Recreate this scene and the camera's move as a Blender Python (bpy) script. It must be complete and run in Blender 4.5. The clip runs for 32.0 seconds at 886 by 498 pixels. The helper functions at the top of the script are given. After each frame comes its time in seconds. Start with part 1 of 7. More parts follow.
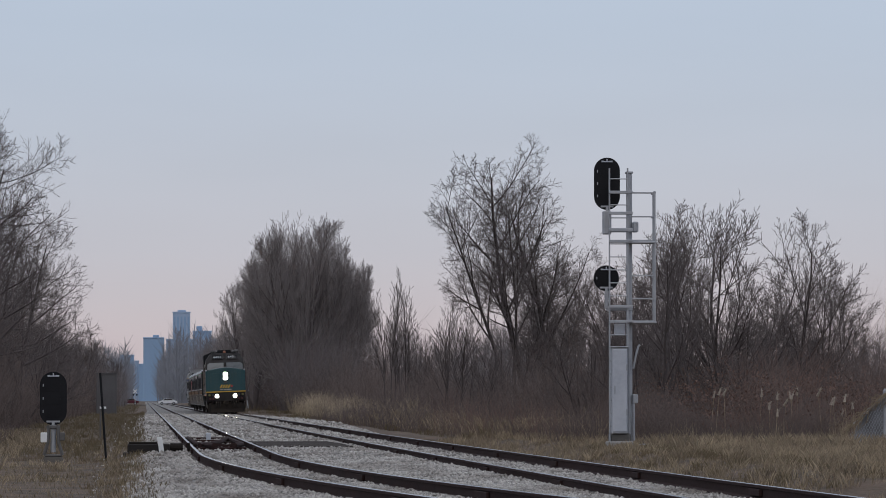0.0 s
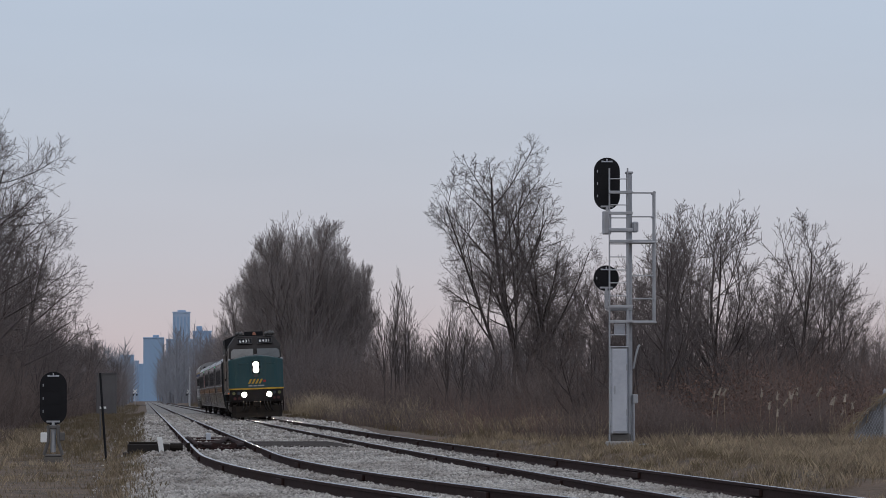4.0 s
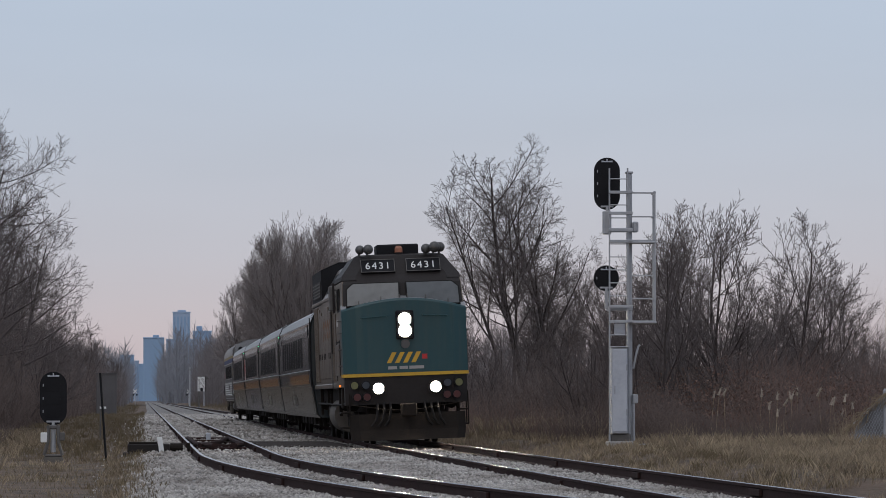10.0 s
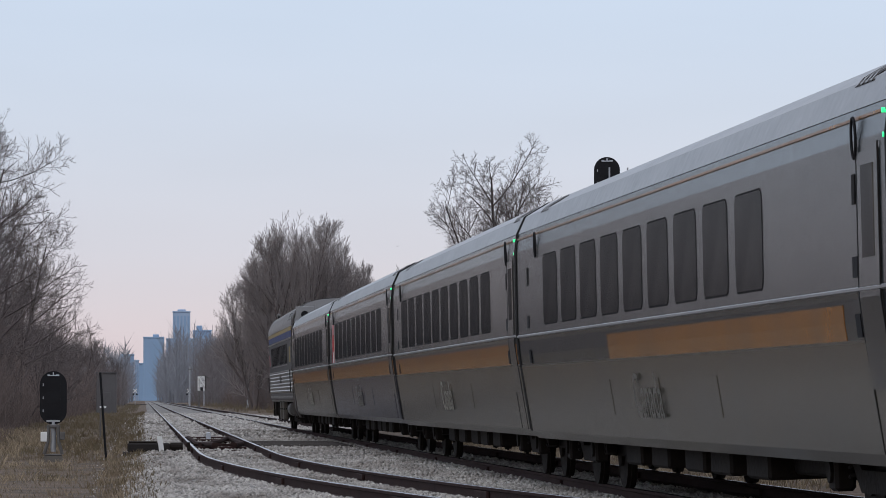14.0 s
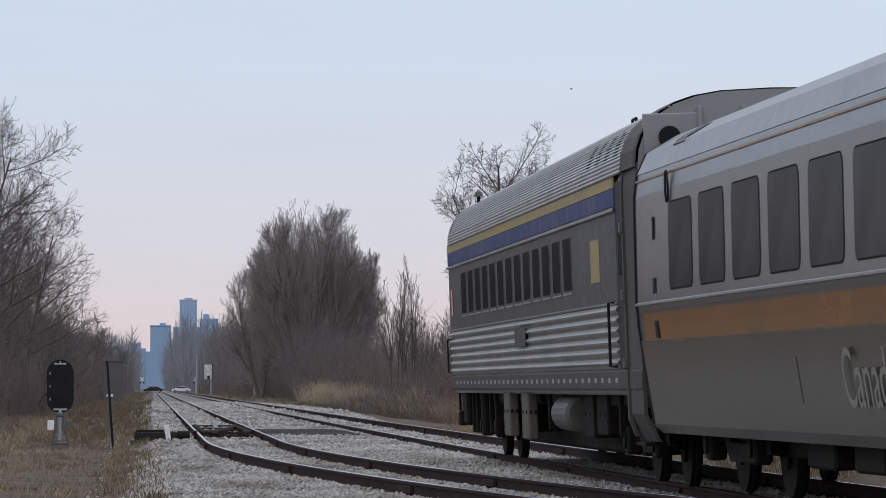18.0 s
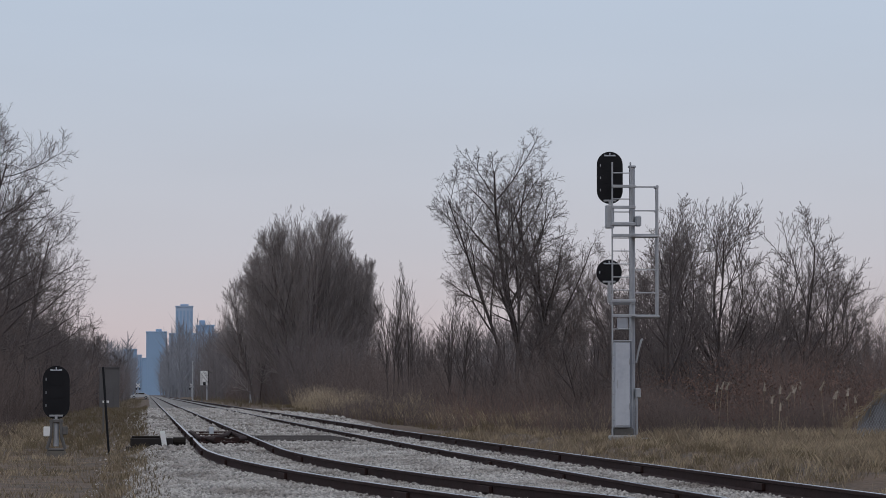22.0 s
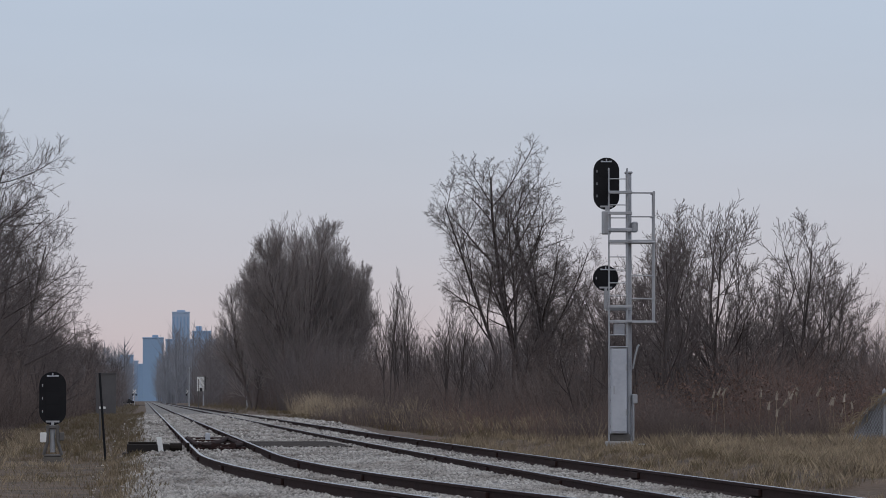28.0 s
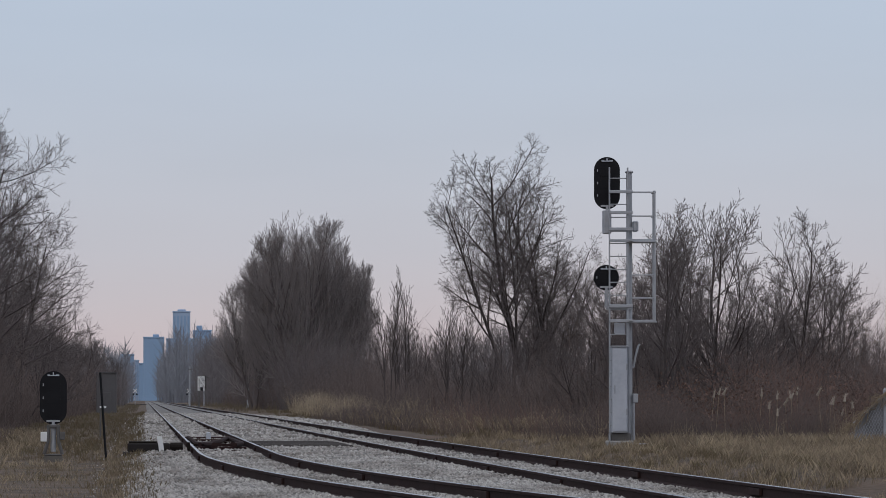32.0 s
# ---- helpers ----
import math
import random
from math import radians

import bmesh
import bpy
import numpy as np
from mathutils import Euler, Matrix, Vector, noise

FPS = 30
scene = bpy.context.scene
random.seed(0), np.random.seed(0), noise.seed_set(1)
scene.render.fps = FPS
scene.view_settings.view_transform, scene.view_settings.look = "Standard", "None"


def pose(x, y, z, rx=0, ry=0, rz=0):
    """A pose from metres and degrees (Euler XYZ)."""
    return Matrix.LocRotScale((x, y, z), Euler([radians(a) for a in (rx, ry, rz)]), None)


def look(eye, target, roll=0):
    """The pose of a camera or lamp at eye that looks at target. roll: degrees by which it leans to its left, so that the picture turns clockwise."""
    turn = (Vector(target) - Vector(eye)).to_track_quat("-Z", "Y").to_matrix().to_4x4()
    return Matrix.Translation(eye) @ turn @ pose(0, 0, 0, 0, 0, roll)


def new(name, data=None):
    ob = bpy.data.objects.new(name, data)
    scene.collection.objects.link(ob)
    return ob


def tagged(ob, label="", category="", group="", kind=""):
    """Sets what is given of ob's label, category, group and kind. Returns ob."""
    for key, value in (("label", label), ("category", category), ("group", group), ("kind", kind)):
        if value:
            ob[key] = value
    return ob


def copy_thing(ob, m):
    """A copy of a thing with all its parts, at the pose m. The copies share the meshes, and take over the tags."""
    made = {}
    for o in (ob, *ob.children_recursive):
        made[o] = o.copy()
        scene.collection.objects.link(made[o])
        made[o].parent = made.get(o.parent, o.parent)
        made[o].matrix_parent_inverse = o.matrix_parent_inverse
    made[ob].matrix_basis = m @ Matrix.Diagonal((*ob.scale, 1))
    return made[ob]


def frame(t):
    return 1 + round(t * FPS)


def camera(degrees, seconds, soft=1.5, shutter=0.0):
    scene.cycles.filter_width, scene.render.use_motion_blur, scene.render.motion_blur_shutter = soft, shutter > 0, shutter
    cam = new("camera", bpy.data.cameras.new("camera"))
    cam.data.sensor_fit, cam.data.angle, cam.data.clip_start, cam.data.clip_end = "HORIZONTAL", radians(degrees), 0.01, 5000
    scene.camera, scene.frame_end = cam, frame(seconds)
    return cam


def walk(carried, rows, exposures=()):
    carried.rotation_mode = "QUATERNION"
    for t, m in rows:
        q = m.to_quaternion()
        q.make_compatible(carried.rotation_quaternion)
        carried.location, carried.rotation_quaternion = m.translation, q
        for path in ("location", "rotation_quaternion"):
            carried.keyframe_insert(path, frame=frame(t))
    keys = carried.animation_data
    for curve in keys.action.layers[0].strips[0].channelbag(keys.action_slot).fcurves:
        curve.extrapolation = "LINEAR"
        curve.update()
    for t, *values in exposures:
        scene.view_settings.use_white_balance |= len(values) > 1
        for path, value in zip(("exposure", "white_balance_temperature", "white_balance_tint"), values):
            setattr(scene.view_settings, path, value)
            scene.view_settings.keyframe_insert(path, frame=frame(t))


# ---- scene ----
# World: y runs along the tracks away from the camera, x to its right, z = 0 at the rail heads.
EYE_Z = 1.07
PAN, TILT = -4.023, 92.036
cam = camera(11.93, 32.0, soft=0.7)

# The tripod is knocked as the train rushes past: small turns (seconds, left, down) in thousandths of a degree.
TURNS = [(0, 0, 0), (3.5, 0, 0), (6, -5, 0), (8, 0, 0), (13.5, 0, 0), (14, 0, -8), (14.5, 8, 17), (15.5, 5, 30), (16.5, 0, 38),
         (17, 8, -92), (17.5, 73, -168), (18, 92, -164), (18.5, 95, -153), (19, 92, -138), (19.5, 69, -130), (20, 50, -115),
         (20.5, 53, -107), (21, 53, -95), (21.5, 50, -95), (22, 38, -80), (22.5, 27, -69), (23, 23, -61), (23.5, 15, -53),
         (24, 0, -27), (24.5, -8, -4), (25, -11, 0), (25.5, -8, 4), (27.5, -8, 0), (28, -8, 0), (29, 0, 0), (32, 0, -8)]
walk(cam, [(t, pose(0, 0, EYE_Z, TILT + 0.001 * down, 0, PAN + 0.001 * left)) for t, left, down in TURNS],
     [(0, 0.0), (11, 0.0), (12, -0.05), (13, 0.12), (13.5, 0.27), (14, 0.35), (17, 0.31), (18.5, 0.37), (20, 0.2), (21, 0.06), (22, 0.02), (24, 0.0), (32, 0.0)])

# ---- light: an even winter dusk sky, paler overhead, faintly pink at the horizon ----
world = bpy.data.worlds.new("dusk_sky")
scene.world = world
world.use_nodes = True
wn, wl = world.node_tree.nodes, world.node_tree.links
wn.clear()
w_out = wn.new("ShaderNodeOutputWorld")
w_bg = wn.new("ShaderNodeBackground")
w_co = wn.new("ShaderNodeTexCoord")
w_sep = wn.new("ShaderNodeSeparateXYZ")
w_ramp = wn.new("ShaderNodeValToRGB")
w_ramp.color_ramp.interpolation = "B_SPLINE"
stops = [(0.0, (0.474, 0.40, 0.44)), (0.012, (0.525, 0.455, 0.49)), (0.022, (0.500, 0.468, 0.522)), (0.035, (0.474, 0.477, 0.553)), (0.06, (0.445, 0.485, 0.59)),
         (0.09, (0.422, 0.49, 0.62)), (0.16, (0.443, 0.52, 0.66)), (0.5, (0.577, 0.62, 0.73)), (1.0, (0.659, 0.70, 0.80))]
els = w_ramp.color_ramp.elements
els[0].position, els[0].color = stops[0][0], (*stops[0][1], 1)
els[1].position, els[1].color = stops[-1][0], (*stops[-1][1], 1)
for pos, col in stops[1:-1]:
    e = els.new(pos)
    e.color = (*col, 1)
w_map = wn.new("ShaderNodeMapping")
w_map.inputs["Scale"].default_value = (9, 9, 42)
w_noise = wn.new("ShaderNodeTexNoise")
w_noise.inputs["Scale"].default_value = 1.3
w_noise.inputs["Detail"].default_value = 3
w_noise.inputs["Roughness"].default_value = 0.45
w_cloud = wn.new("ShaderNodeMapRange")
w_cloud.inputs["To Min"].default_value, w_cloud.inputs["To Max"].default_value = 0.955, 1.045
w_mul = wn.new("ShaderNodeVectorMath")
w_mul.operation = "SCALE"
w_sky = wn.new("ShaderNodeTexSky")
w_sky.sky_type, w_sky.sun_disc = "NISHITA", False
w_sky.sun_elevation, w_sky.sun_rotation = radians(8), radians(200)
w_add = wn.new("ShaderNodeMixRGB")
w_add.blend_type, w_add.inputs[0].default_value = "ADD", 0.012
wl.new(w_co.outputs["Generated"], w_sep.inputs[0])
wl.new(w_sep.outputs["Z"], w_ramp.inputs[0])
wl.new(w_co.outputs["Generated"], w_map.inputs[0])
wl.new(w_map.outputs[0], w_noise.inputs["Vector"])
wl.new(w_noise.outputs["Fac"], w_cloud.inputs["Value"])
wl.new(w_ramp.outputs[0], w_mul.inputs[0])
wl.new(w_cloud.outputs[0], w_mul.inputs["Scale"])
wl.new(w_mul.outputs[0], w_add.inputs[1])
wl.new(w_sky.outputs[0], w_add.inputs[2])
wl.new(w_add.outputs[0], w_bg.inputs["Color"])
wl.new(w_bg.outputs[0], w_out.inputs[0])
w_bg.inputs["Strength"].default_value = 1.0

sun_data = bpy.data.lights.new("sun", "SUN")
sun_data.energy, sun_data.angle, sun_data.color = 0.3, radians(35), (1, 0.93, 0.88)
sun = new("sun", sun_data)
sun.matrix_world = look((0, 0, 50), (14, 32, 0))


# ---- materials ----
def material(name, base, rough=0.7, metal=0.0, second=None, scale=3.0, fine=40.0, mix=0.5, bump=0.2, spread=0.0, stretch=(1, 1, 1), spec=0.4,
             streak=None, streak_scale=(6, 6, 0.4), streak_mix=0.6, depth=0.02):
    """A painted, rusty or earthy surface: two colours blended by coarse and fine noise, optional dirt streaks, fine relief."""
    m = bpy.data.materials.new(name)
    m.use_nodes = True
    n, l = m.node_tree.nodes, m.node_tree.links
    bsdf = n["Principled BSDF"]
    bsdf.inputs["Metallic"].default_value = metal
    bsdf.inputs["Specular IOR Level"].default_value = spec
    co = n.new("ShaderNodeTexCoord")
    mp = n.new("ShaderNodeMapping")
    mp.inputs["Scale"].default_value = stretch
    l.new(co.outputs["Object"], mp.inputs[0])
    big, small = n.new("ShaderNodeTexNoise"), n.new("ShaderNodeTexNoise")
    for tex, sc, det in ((big, scale, 4), (small, fine, 3)):
        tex.inputs["Scale"].default_value, tex.inputs["Detail"].default_value = sc, det
        l.new(mp.outputs[0], tex.inputs["Vector"])
    second = second or tuple(c * 0.72 for c in base)
    ramp = n.new("ShaderNodeMapRange")
    ramp.inputs["From Min"].default_value, ramp.inputs["From Max"].default_value = 0.32, 0.68
    l.new(big.outputs["Fac"], ramp.inputs["Value"])
    blend = n.new("ShaderNodeMixRGB")
    blend.inputs[1].default_value, blend.inputs[2].default_value = (*base, 1), (*second, 1)
    fac = n.new("ShaderNodeMath")
    fac.operation = "MULTIPLY"
    fac.inputs[1].default_value = mix * 2
    avg = n.new("ShaderNodeMath")
    avg.operation = "MULTIPLY"
    l.new(ramp.outputs[0], avg.inputs[0])
    l.new(small.outputs["Fac"], avg.inputs[1])
    l.new(avg.outputs[0], fac.inputs[0])
    fac.use_clamp = True
    l.new(fac.outputs[0], blend.inputs[0])
    colour = blend.outputs[0]
    if streak:
        sm, st = n.new("ShaderNodeMapping"), n.new("ShaderNodeTexNoise")
        sm.inputs["Scale"].default_value = streak_scale
        st.inputs["Scale"].default_value, st.inputs["Detail"].default_value = 1.0, 5
        l.new(co.outputs["Object"], sm.inputs[0])
        l.new(sm.outputs[0], st.inputs["Vector"])
        sr = n.new("ShaderNodeMapRange")
        sr.inputs["From Min"].default_value, sr.inputs["From Max"].default_value = 0.45, 0.72
        sr.inputs["To Max"].default_value = streak_mix
        l.new(st.outputs["Fac"], sr.inputs["Value"])
        sb = n.new("ShaderNodeMixRGB")
        sb.inputs[2].default_value = (*streak, 1)
        l.new(sr.outputs[0], sb.inputs[0])
        l.new(colour, sb.inputs[1])
        colour = sb.outputs[0]
    if spread:
        info, geo = n.new("ShaderNodeObjectInfo"), n.new("ShaderNodeNewGeometry")
        both = n.new("ShaderNodeMath")
        both.operation = "ADD"
        l.new(info.outputs["Random"], both.inputs[0])
        l.new(geo.outputs["Random Per Island"], both.inputs[1])
        vary = n.new("ShaderNodeMapRange")
        vary.inputs["From Max"].default_value = 2
        vary.inputs["To Min"].default_value, vary.inputs["To Max"].default_value = 1 - spread, 1 + spread
        l.new(both.outputs[0], vary.inputs["Value"])
        sc = n.new("ShaderNodeVectorMath")
        sc.operation = "SCALE"
        l.new(colour, sc.inputs[0])
        l.new(vary.outputs[0], sc.inputs["Scale"])
        colour = sc.outputs[0]
    l.new(colour, bsdf.inputs["Base Color"])
    rr = n.new("ShaderNodeMapRange")
    rr.inputs["To Min"].default_value, rr.inputs["To Max"].default_value = max(0.05, rough * 0.82), min(1, rough * 1.18)
    l.new(small.outputs["Fac"], rr.inputs["Value"])
    l.new(rr.outputs[0], bsdf.inputs["Roughness"])
    if bump:
        bm_ = n.new("ShaderNodeBump")
        bm_.inputs["Strength"].default_value, bm_.inputs["Distance"].default_value = bump, depth
        l.new(small.outputs["Fac"], bm_.inputs["Height"])
        l.new(bm_.outputs[0], bsdf.inputs["Normal"])
    return m


def glowing(name, colour, power):
    m = bpy.data.materials.new(name)
    m.use_nodes = True
    b = m.node_tree.nodes["Principled BSDF"]
    b.inputs["Base Color"].default_value = (*colour, 1)
    b.inputs["Emission Color"].default_value, b.inputs["Emission Strength"].default_value = (*colour, 1), power
    return m


M_EARTH = material("dry_grass_earth", (0.135, 0.09, 0.06), 0.95, second=(0.06, 0.044, 0.03), scale=1.1, fine=11, mix=0.95, bump=0.6, depth=0.1)
M_GRAVEL = material("limestone_ballast", (0.31, 0.30, 0.285), 0.95, second=(0.09, 0.082, 0.076), scale=0.8, fine=9, mix=0.8, bump=1.0, depth=0.12, streak=(0.11, 0.088, 0.07), streak_scale=(0.7, 0.16, 1), streak_mix=0.7)
M_STONE = material("ballast_stone", (0.44, 0.415, 0.385), 0.95, second=(0.19, 0.172, 0.155), scale=0.7, fine=25, mix=0.5, bump=0.3, spread=0.6, streak=(0.12, 0.096, 0.078), streak_scale=(0.9, 0.22, 1), streak_mix=0.8)
M_RAIL = material("rusty_rail_steel", (0.040, 0.023, 0.021), 0.8, 0.0, second=(0.022, 0.014, 0.014), scale=2, fine=30, mix=0.5, bump=0.2, spec=0.08)
M_RAILTOP = material("polished_rail_head", (0.22, 0.20, 0.21), 0.2, 1.0, second=(0.25, 0.22, 0.22), scale=1.5, fine=20, mix=0.4, bump=0.05)
M_TIE = material("creosoted_tie", (0.07, 0.055, 0.045), 0.9, second=(0.13, 0.115, 0.10), scale=2, fine=25, mix=0.5, bump=0.5, spread=0.3)
M_TIMBER = material("dark_crossing_timber", (0.045, 0.037, 0.033), 0.9, second=(0.055, 0.047, 0.042), scale=2, fine=25, mix=0.5, bump=0.5, spread=0.25)
M_BARK = material("grey_brown_bark", (0.085, 0.07, 0.067), 0.95, second=(0.05, 0.041, 0.039), scale=3, fine=20, mix=0.5, bump=0.4, spread=0.15)
M_TWIG = material("bare_twig_bark", (0.135, 0.112, 0.108), 0.95, second=(0.09, 0.075, 0.073), scale=1, fine=8, mix=0.5, bump=0, spread=0.2)
M_BRUSH = material("brown_brush_stem", (0.155, 0.116, 0.102), 0.95, second=(0.078, 0.057, 0.05), scale=0.25, fine=3, mix=0.7, bump=0, spread=0.3)
M_RUST = material("rusty_brush_stem", (0.2, 0.125, 0.1), 0.95, second=(0.1, 0.064, 0.052), scale=0.4, fine=4, mix=0.7, bump=0, spread=0.35)
# Base colour lightened to hold a little of the distance haze.
M_FAR = material("hazed_bare_wood", (0.16, 0.142, 0.142), 0.95, second=(0.115, 0.10, 0.10), scale=0.1, fine=1, mix=0.6, bump=0, spread=0.2)
# Pale because the haze before the rounded trees is put into the colour.
M_HAZETWIG = material("hazed_grey_twigs", (0.285, 0.25, 0.242), 0.95, second=(0.2, 0.175, 0.168), scale=0.3, fine=2, bump=0, spread=0.2)
# Haze towards the horizon is put into this grey-blue base colour.
M_HAZE = material("hazed_distant_wood", (0.24, 0.245, 0.27), 0.95, second=(0.18, 0.185, 0.205), scale=0.05, fine=0.6, mix=0.6, bump=0, spread=0.2)
M_STRAW = material("dry_straw_grass", (0.44, 0.35, 0.235), 0.95, second=(0.17, 0.128, 0.09), scale=0.6, fine=6, mix=0.9, bump=0, spread=0.5)
M_OLIVE = material("olive_grass", (0.125, 0.10, 0.056), 0.95, second=(0.15, 0.105, 0.065), scale=0.5, fine=6, mix=0.7, bump=0, spread=0.35)
M_PLUME = material("pale_reed_plume", (0.33, 0.285, 0.235), 0.95, second=(0.28, 0.23, 0.17), scale=2, fine=20, mix=0.6, bump=0.3, spread=0.2)
M_BLACK = material("matt_black_paint", (0.011, 0.011, 0.013), 0.7, spec=0.15, second=(0.022, 0.022, 0.024), scale=2, fine=20, bump=0.05)
M_GALV = material("galvanised_steel", (0.42, 0.43, 0.45), 0.5, 0.55, second=(0.30, 0.31, 0.33), scale=3, fine=30, mix=0.6, bump=0.08)
M_GREYBOX = material("weathered_aluminium_paint", (0.50, 0.52, 0.56), 0.55, 0.1, second=(0.38, 0.40, 0.45), scale=2, fine=14, mix=0.6, bump=0.05)
M_WHITE = material("white_paint", (0.78, 0.78, 0.77), 0.6, second=(0.6, 0.6, 0.58), scale=4, fine=30, bump=0.05)
M_CONCRETE = material("old_concrete", (0.32, 0.31, 0.29), 0.9, second=(0.2, 0.19, 0.18), scale=3, fine=30, bump=0.3)


# ---- mesh helpers ----
class Geo:
    """Lists of corners and faces that become one mesh."""

    def __init__(self):
        self.v, self.f = [], []

    def add(self, verts, faces):
        k = len(self.v)
        self.v += [tuple(p) for p in verts]
        self.f += [tuple(i + k for i in face) for face in faces]
        return self

    def box(self, x0, x1, y0, y1, z0, z1, c=0.0, m=None):
        """A box with chamfered edges of width c."""
        if c <= 0:
            v = [(x, y, z) for x in (x0, x1) for y in (y0, y1) for z in (z0, z1)]
            f = [(0, 1, 3, 2), (4, 6, 7, 5), (0, 4, 5, 1), (2, 3, 7, 6), (0, 2, 6, 4), (1, 5, 7, 3)]
        else:
            v, idx = [], {}
            for i, x in enumerate((x0, x1)):
                for j, y in enumerate((y0, y1)):
                    for k, z in enumerate((z0, z1)):
                        dx, dy, dz = (c if not i else -c), (c if not j else -c), (c if not k else -c)
                        for a, p in enumerate(((x, y + dy, z + dz), (x + dx, y, z + dz), (x + dx, y + dy, z))):
                            idx[i, j, k, a] = len(v)
                            v.append(p)
            f = []
            for s in (0, 1):
                f.append(tuple(idx[s, j, k, 0] for j, k in ((0, 0), (0, 1), (1, 1), (1, 0))[::1 if s == 0 else -1]))
                f.append(tuple(idx[i, s, k, 1] for i, k in ((0, 0), (1, 0), (1, 1), (0, 1))[::1 if s == 0 else -1]))
                f.append(tuple(idx[i, j, s, 2] for i, j in ((0, 0), (0, 1), (1, 1), (1, 0))[::1 if s == 0 else -1]))
            for a in (0, 1):
                for b in (0, 1):
                    f.append((idx[0, a, b, 1], idx[1, a, b, 1], idx[1, a, b, 2], idx[0, a, b, 2]))
                    f.append((idx[a, 0, b, 0], idx[a, 1, b, 0], idx[a, 1, b, 2], idx[a, 0, b, 2]))
                    f.append((idx[a, b, 0, 0], idx[a, b, 1, 0], idx[a, b, 1, 1], idx[a, b, 0, 1]))
            for i in (0, 1):
                for j in (0, 1):
                    for k in (0, 1):
                        f.append((idx[i, j, k, 0], idx[i, j, k, 1], idx[i, j, k, 2]))
        if m is not None:
            v = [m @ Vector(p) for p in v]
        return self.add(v, f)

    def tube(self, pts, radii, sides=6, caps=True):
        """A round bar along pts; radii one for all or one a point; a last radius of 0 ends in a point."""
        pts = [Vector(p) for p in pts]
        if not isinstance(radii, (list, tuple)):
            radii = [radii] * len(pts)
        rings, verts, faces = [], [], []
        side = None
        for i, p in enumerate(pts):
            d = (pts[min(i + 1, len(pts) - 1)] - pts[max(i - 1, 0)]).normalized()
            if side is None:
                side = d.cross(Vector((0, 0, 1)) if abs(d.z) < 0.9 else Vector((0, 1, 0)))
            side = (side - d * side.dot(d)).normalized()
            up = d.cross(side)
            if radii[i] <= 0:
                rings.append([len(verts)])
                verts.append(p)
            else:
                rings.append(list(range(len(verts), len(verts) + sides)))
                for k in range(sides):
                    a = 2 * math.pi * k / sides
                    verts.append(p + (side * math.cos(a) + up * math.sin(a)) * radii[i])
        for a, b in zip(rings, rings[1:]):
            for k in range(sides):
                if len(b) == 1:
                    faces.append((a[k], a[(k + 1) % sides], b[0]))
                else:
                    faces.append((a[k], a[(k + 1) % sides], b[(k + 1) % sides], b[k]))
        if caps and sides > 2:
            if len(rings[0]) > 1:
                faces.append(tuple(reversed(rings[0])))
            if len(rings[-1]) > 1:
                faces.append(tuple(rings[-1]))
        return self.add(verts, faces)

    def loft(self, loops, caps=True, closed=True):
        """Skin between loops of equal length."""
        n = len(loops[0])
        verts = [p for lp in loops for p in lp]
        faces = []
        for i in range(len(loops) - 1):
            for k in range(n if closed else n - 1):
                faces.append((i * n + k, i * n + (k + 1) % n, (i + 1) * n + (k + 1) % n, (i + 1) * n + k))
        if caps:
            faces.append(tuple(range(n))[::-1])
            faces.append(tuple(range((len(loops) - 1) * n, len(loops) * n)))
        return self.add(verts, faces)

    def mesh(self, name, *mats, smooth=False):
        me = bpy.data.meshes.new(name)
        me.from_pydata(self.v, [], self.f)
        for mt in mats:
            me.materials.append(mt)
        if smooth:
            me.polygons.foreach_set("use_smooth", [True] * len(me.polygons))
        me.update()
        b = bmesh.new()
        b.from_mesh(me)
        bmesh.ops.recalc_face_normals(b, faces=b.faces)
        b.to_mesh(me)
        b.free()
        return me


def part(name, geo, mat_, parent, label="", smooth=False):
    """One mesh object under a thing or a part. geo may be a ready mesh, shared between repeats."""
    me = geo if isinstance(geo, bpy.types.Mesh) else geo.mesh(name, mat_, smooth=smooth)
    ob = new(name, me)
    ob.parent = parent
    if label:
        tagged(ob, label)
    return ob


def thing(name, label, category, m=None, group="", kind=""):
    ob = new(name)
    ob.empty_display_size = 0.3
    if m is not None:
        ob.matrix_basis = m
    return tagged(ob, label, category, group, kind)


def solid(name, geo, mat_, label, category, m=None, group="", kind="", smooth=False):
    """A thing that is one mesh."""
    me = geo if isinstance(geo, bpy.types.Mesh) else geo.mesh(name, mat_, smooth=smooth)
    ob = new(name, me)
    if m is not None:
        ob.matrix_basis = m
    return tagged(ob, label, category, group, kind)


def fast_mesh(name, verts, tris, mat_):
    """A large mesh from arrays of corners and triangles."""
    me = bpy.data.meshes.new(name)
    verts, tris = np.asarray(verts, dtype=np.float32), np.asarray(tris, dtype=np.int32)
    me.vertices.add(len(verts))
    me.vertices.foreach_set("co", verts.ravel())
    me.loops.add(tris.size)
    me.loops.foreach_set("vertex_index", tris.ravel())
    me.polygons.add(len(tris))
    me.polygons.foreach_set("loop_start", np.arange(0, tris.size, 3, dtype=np.int32))
    me.materials.append(mat_)
    me.update(calc_edges=True)
    return me


# ---- the two tracks ----
def main_x(y):
    """Centre of the running track: straight far off, easing to the right near the camera."""
    return 6.33 + 3.55e-5 * max(0.0, 160 - y) ** 2 + 3.4e-4 * min(60.0, max(0.0, 57 - y)) ** 2


CANT = 0.0277


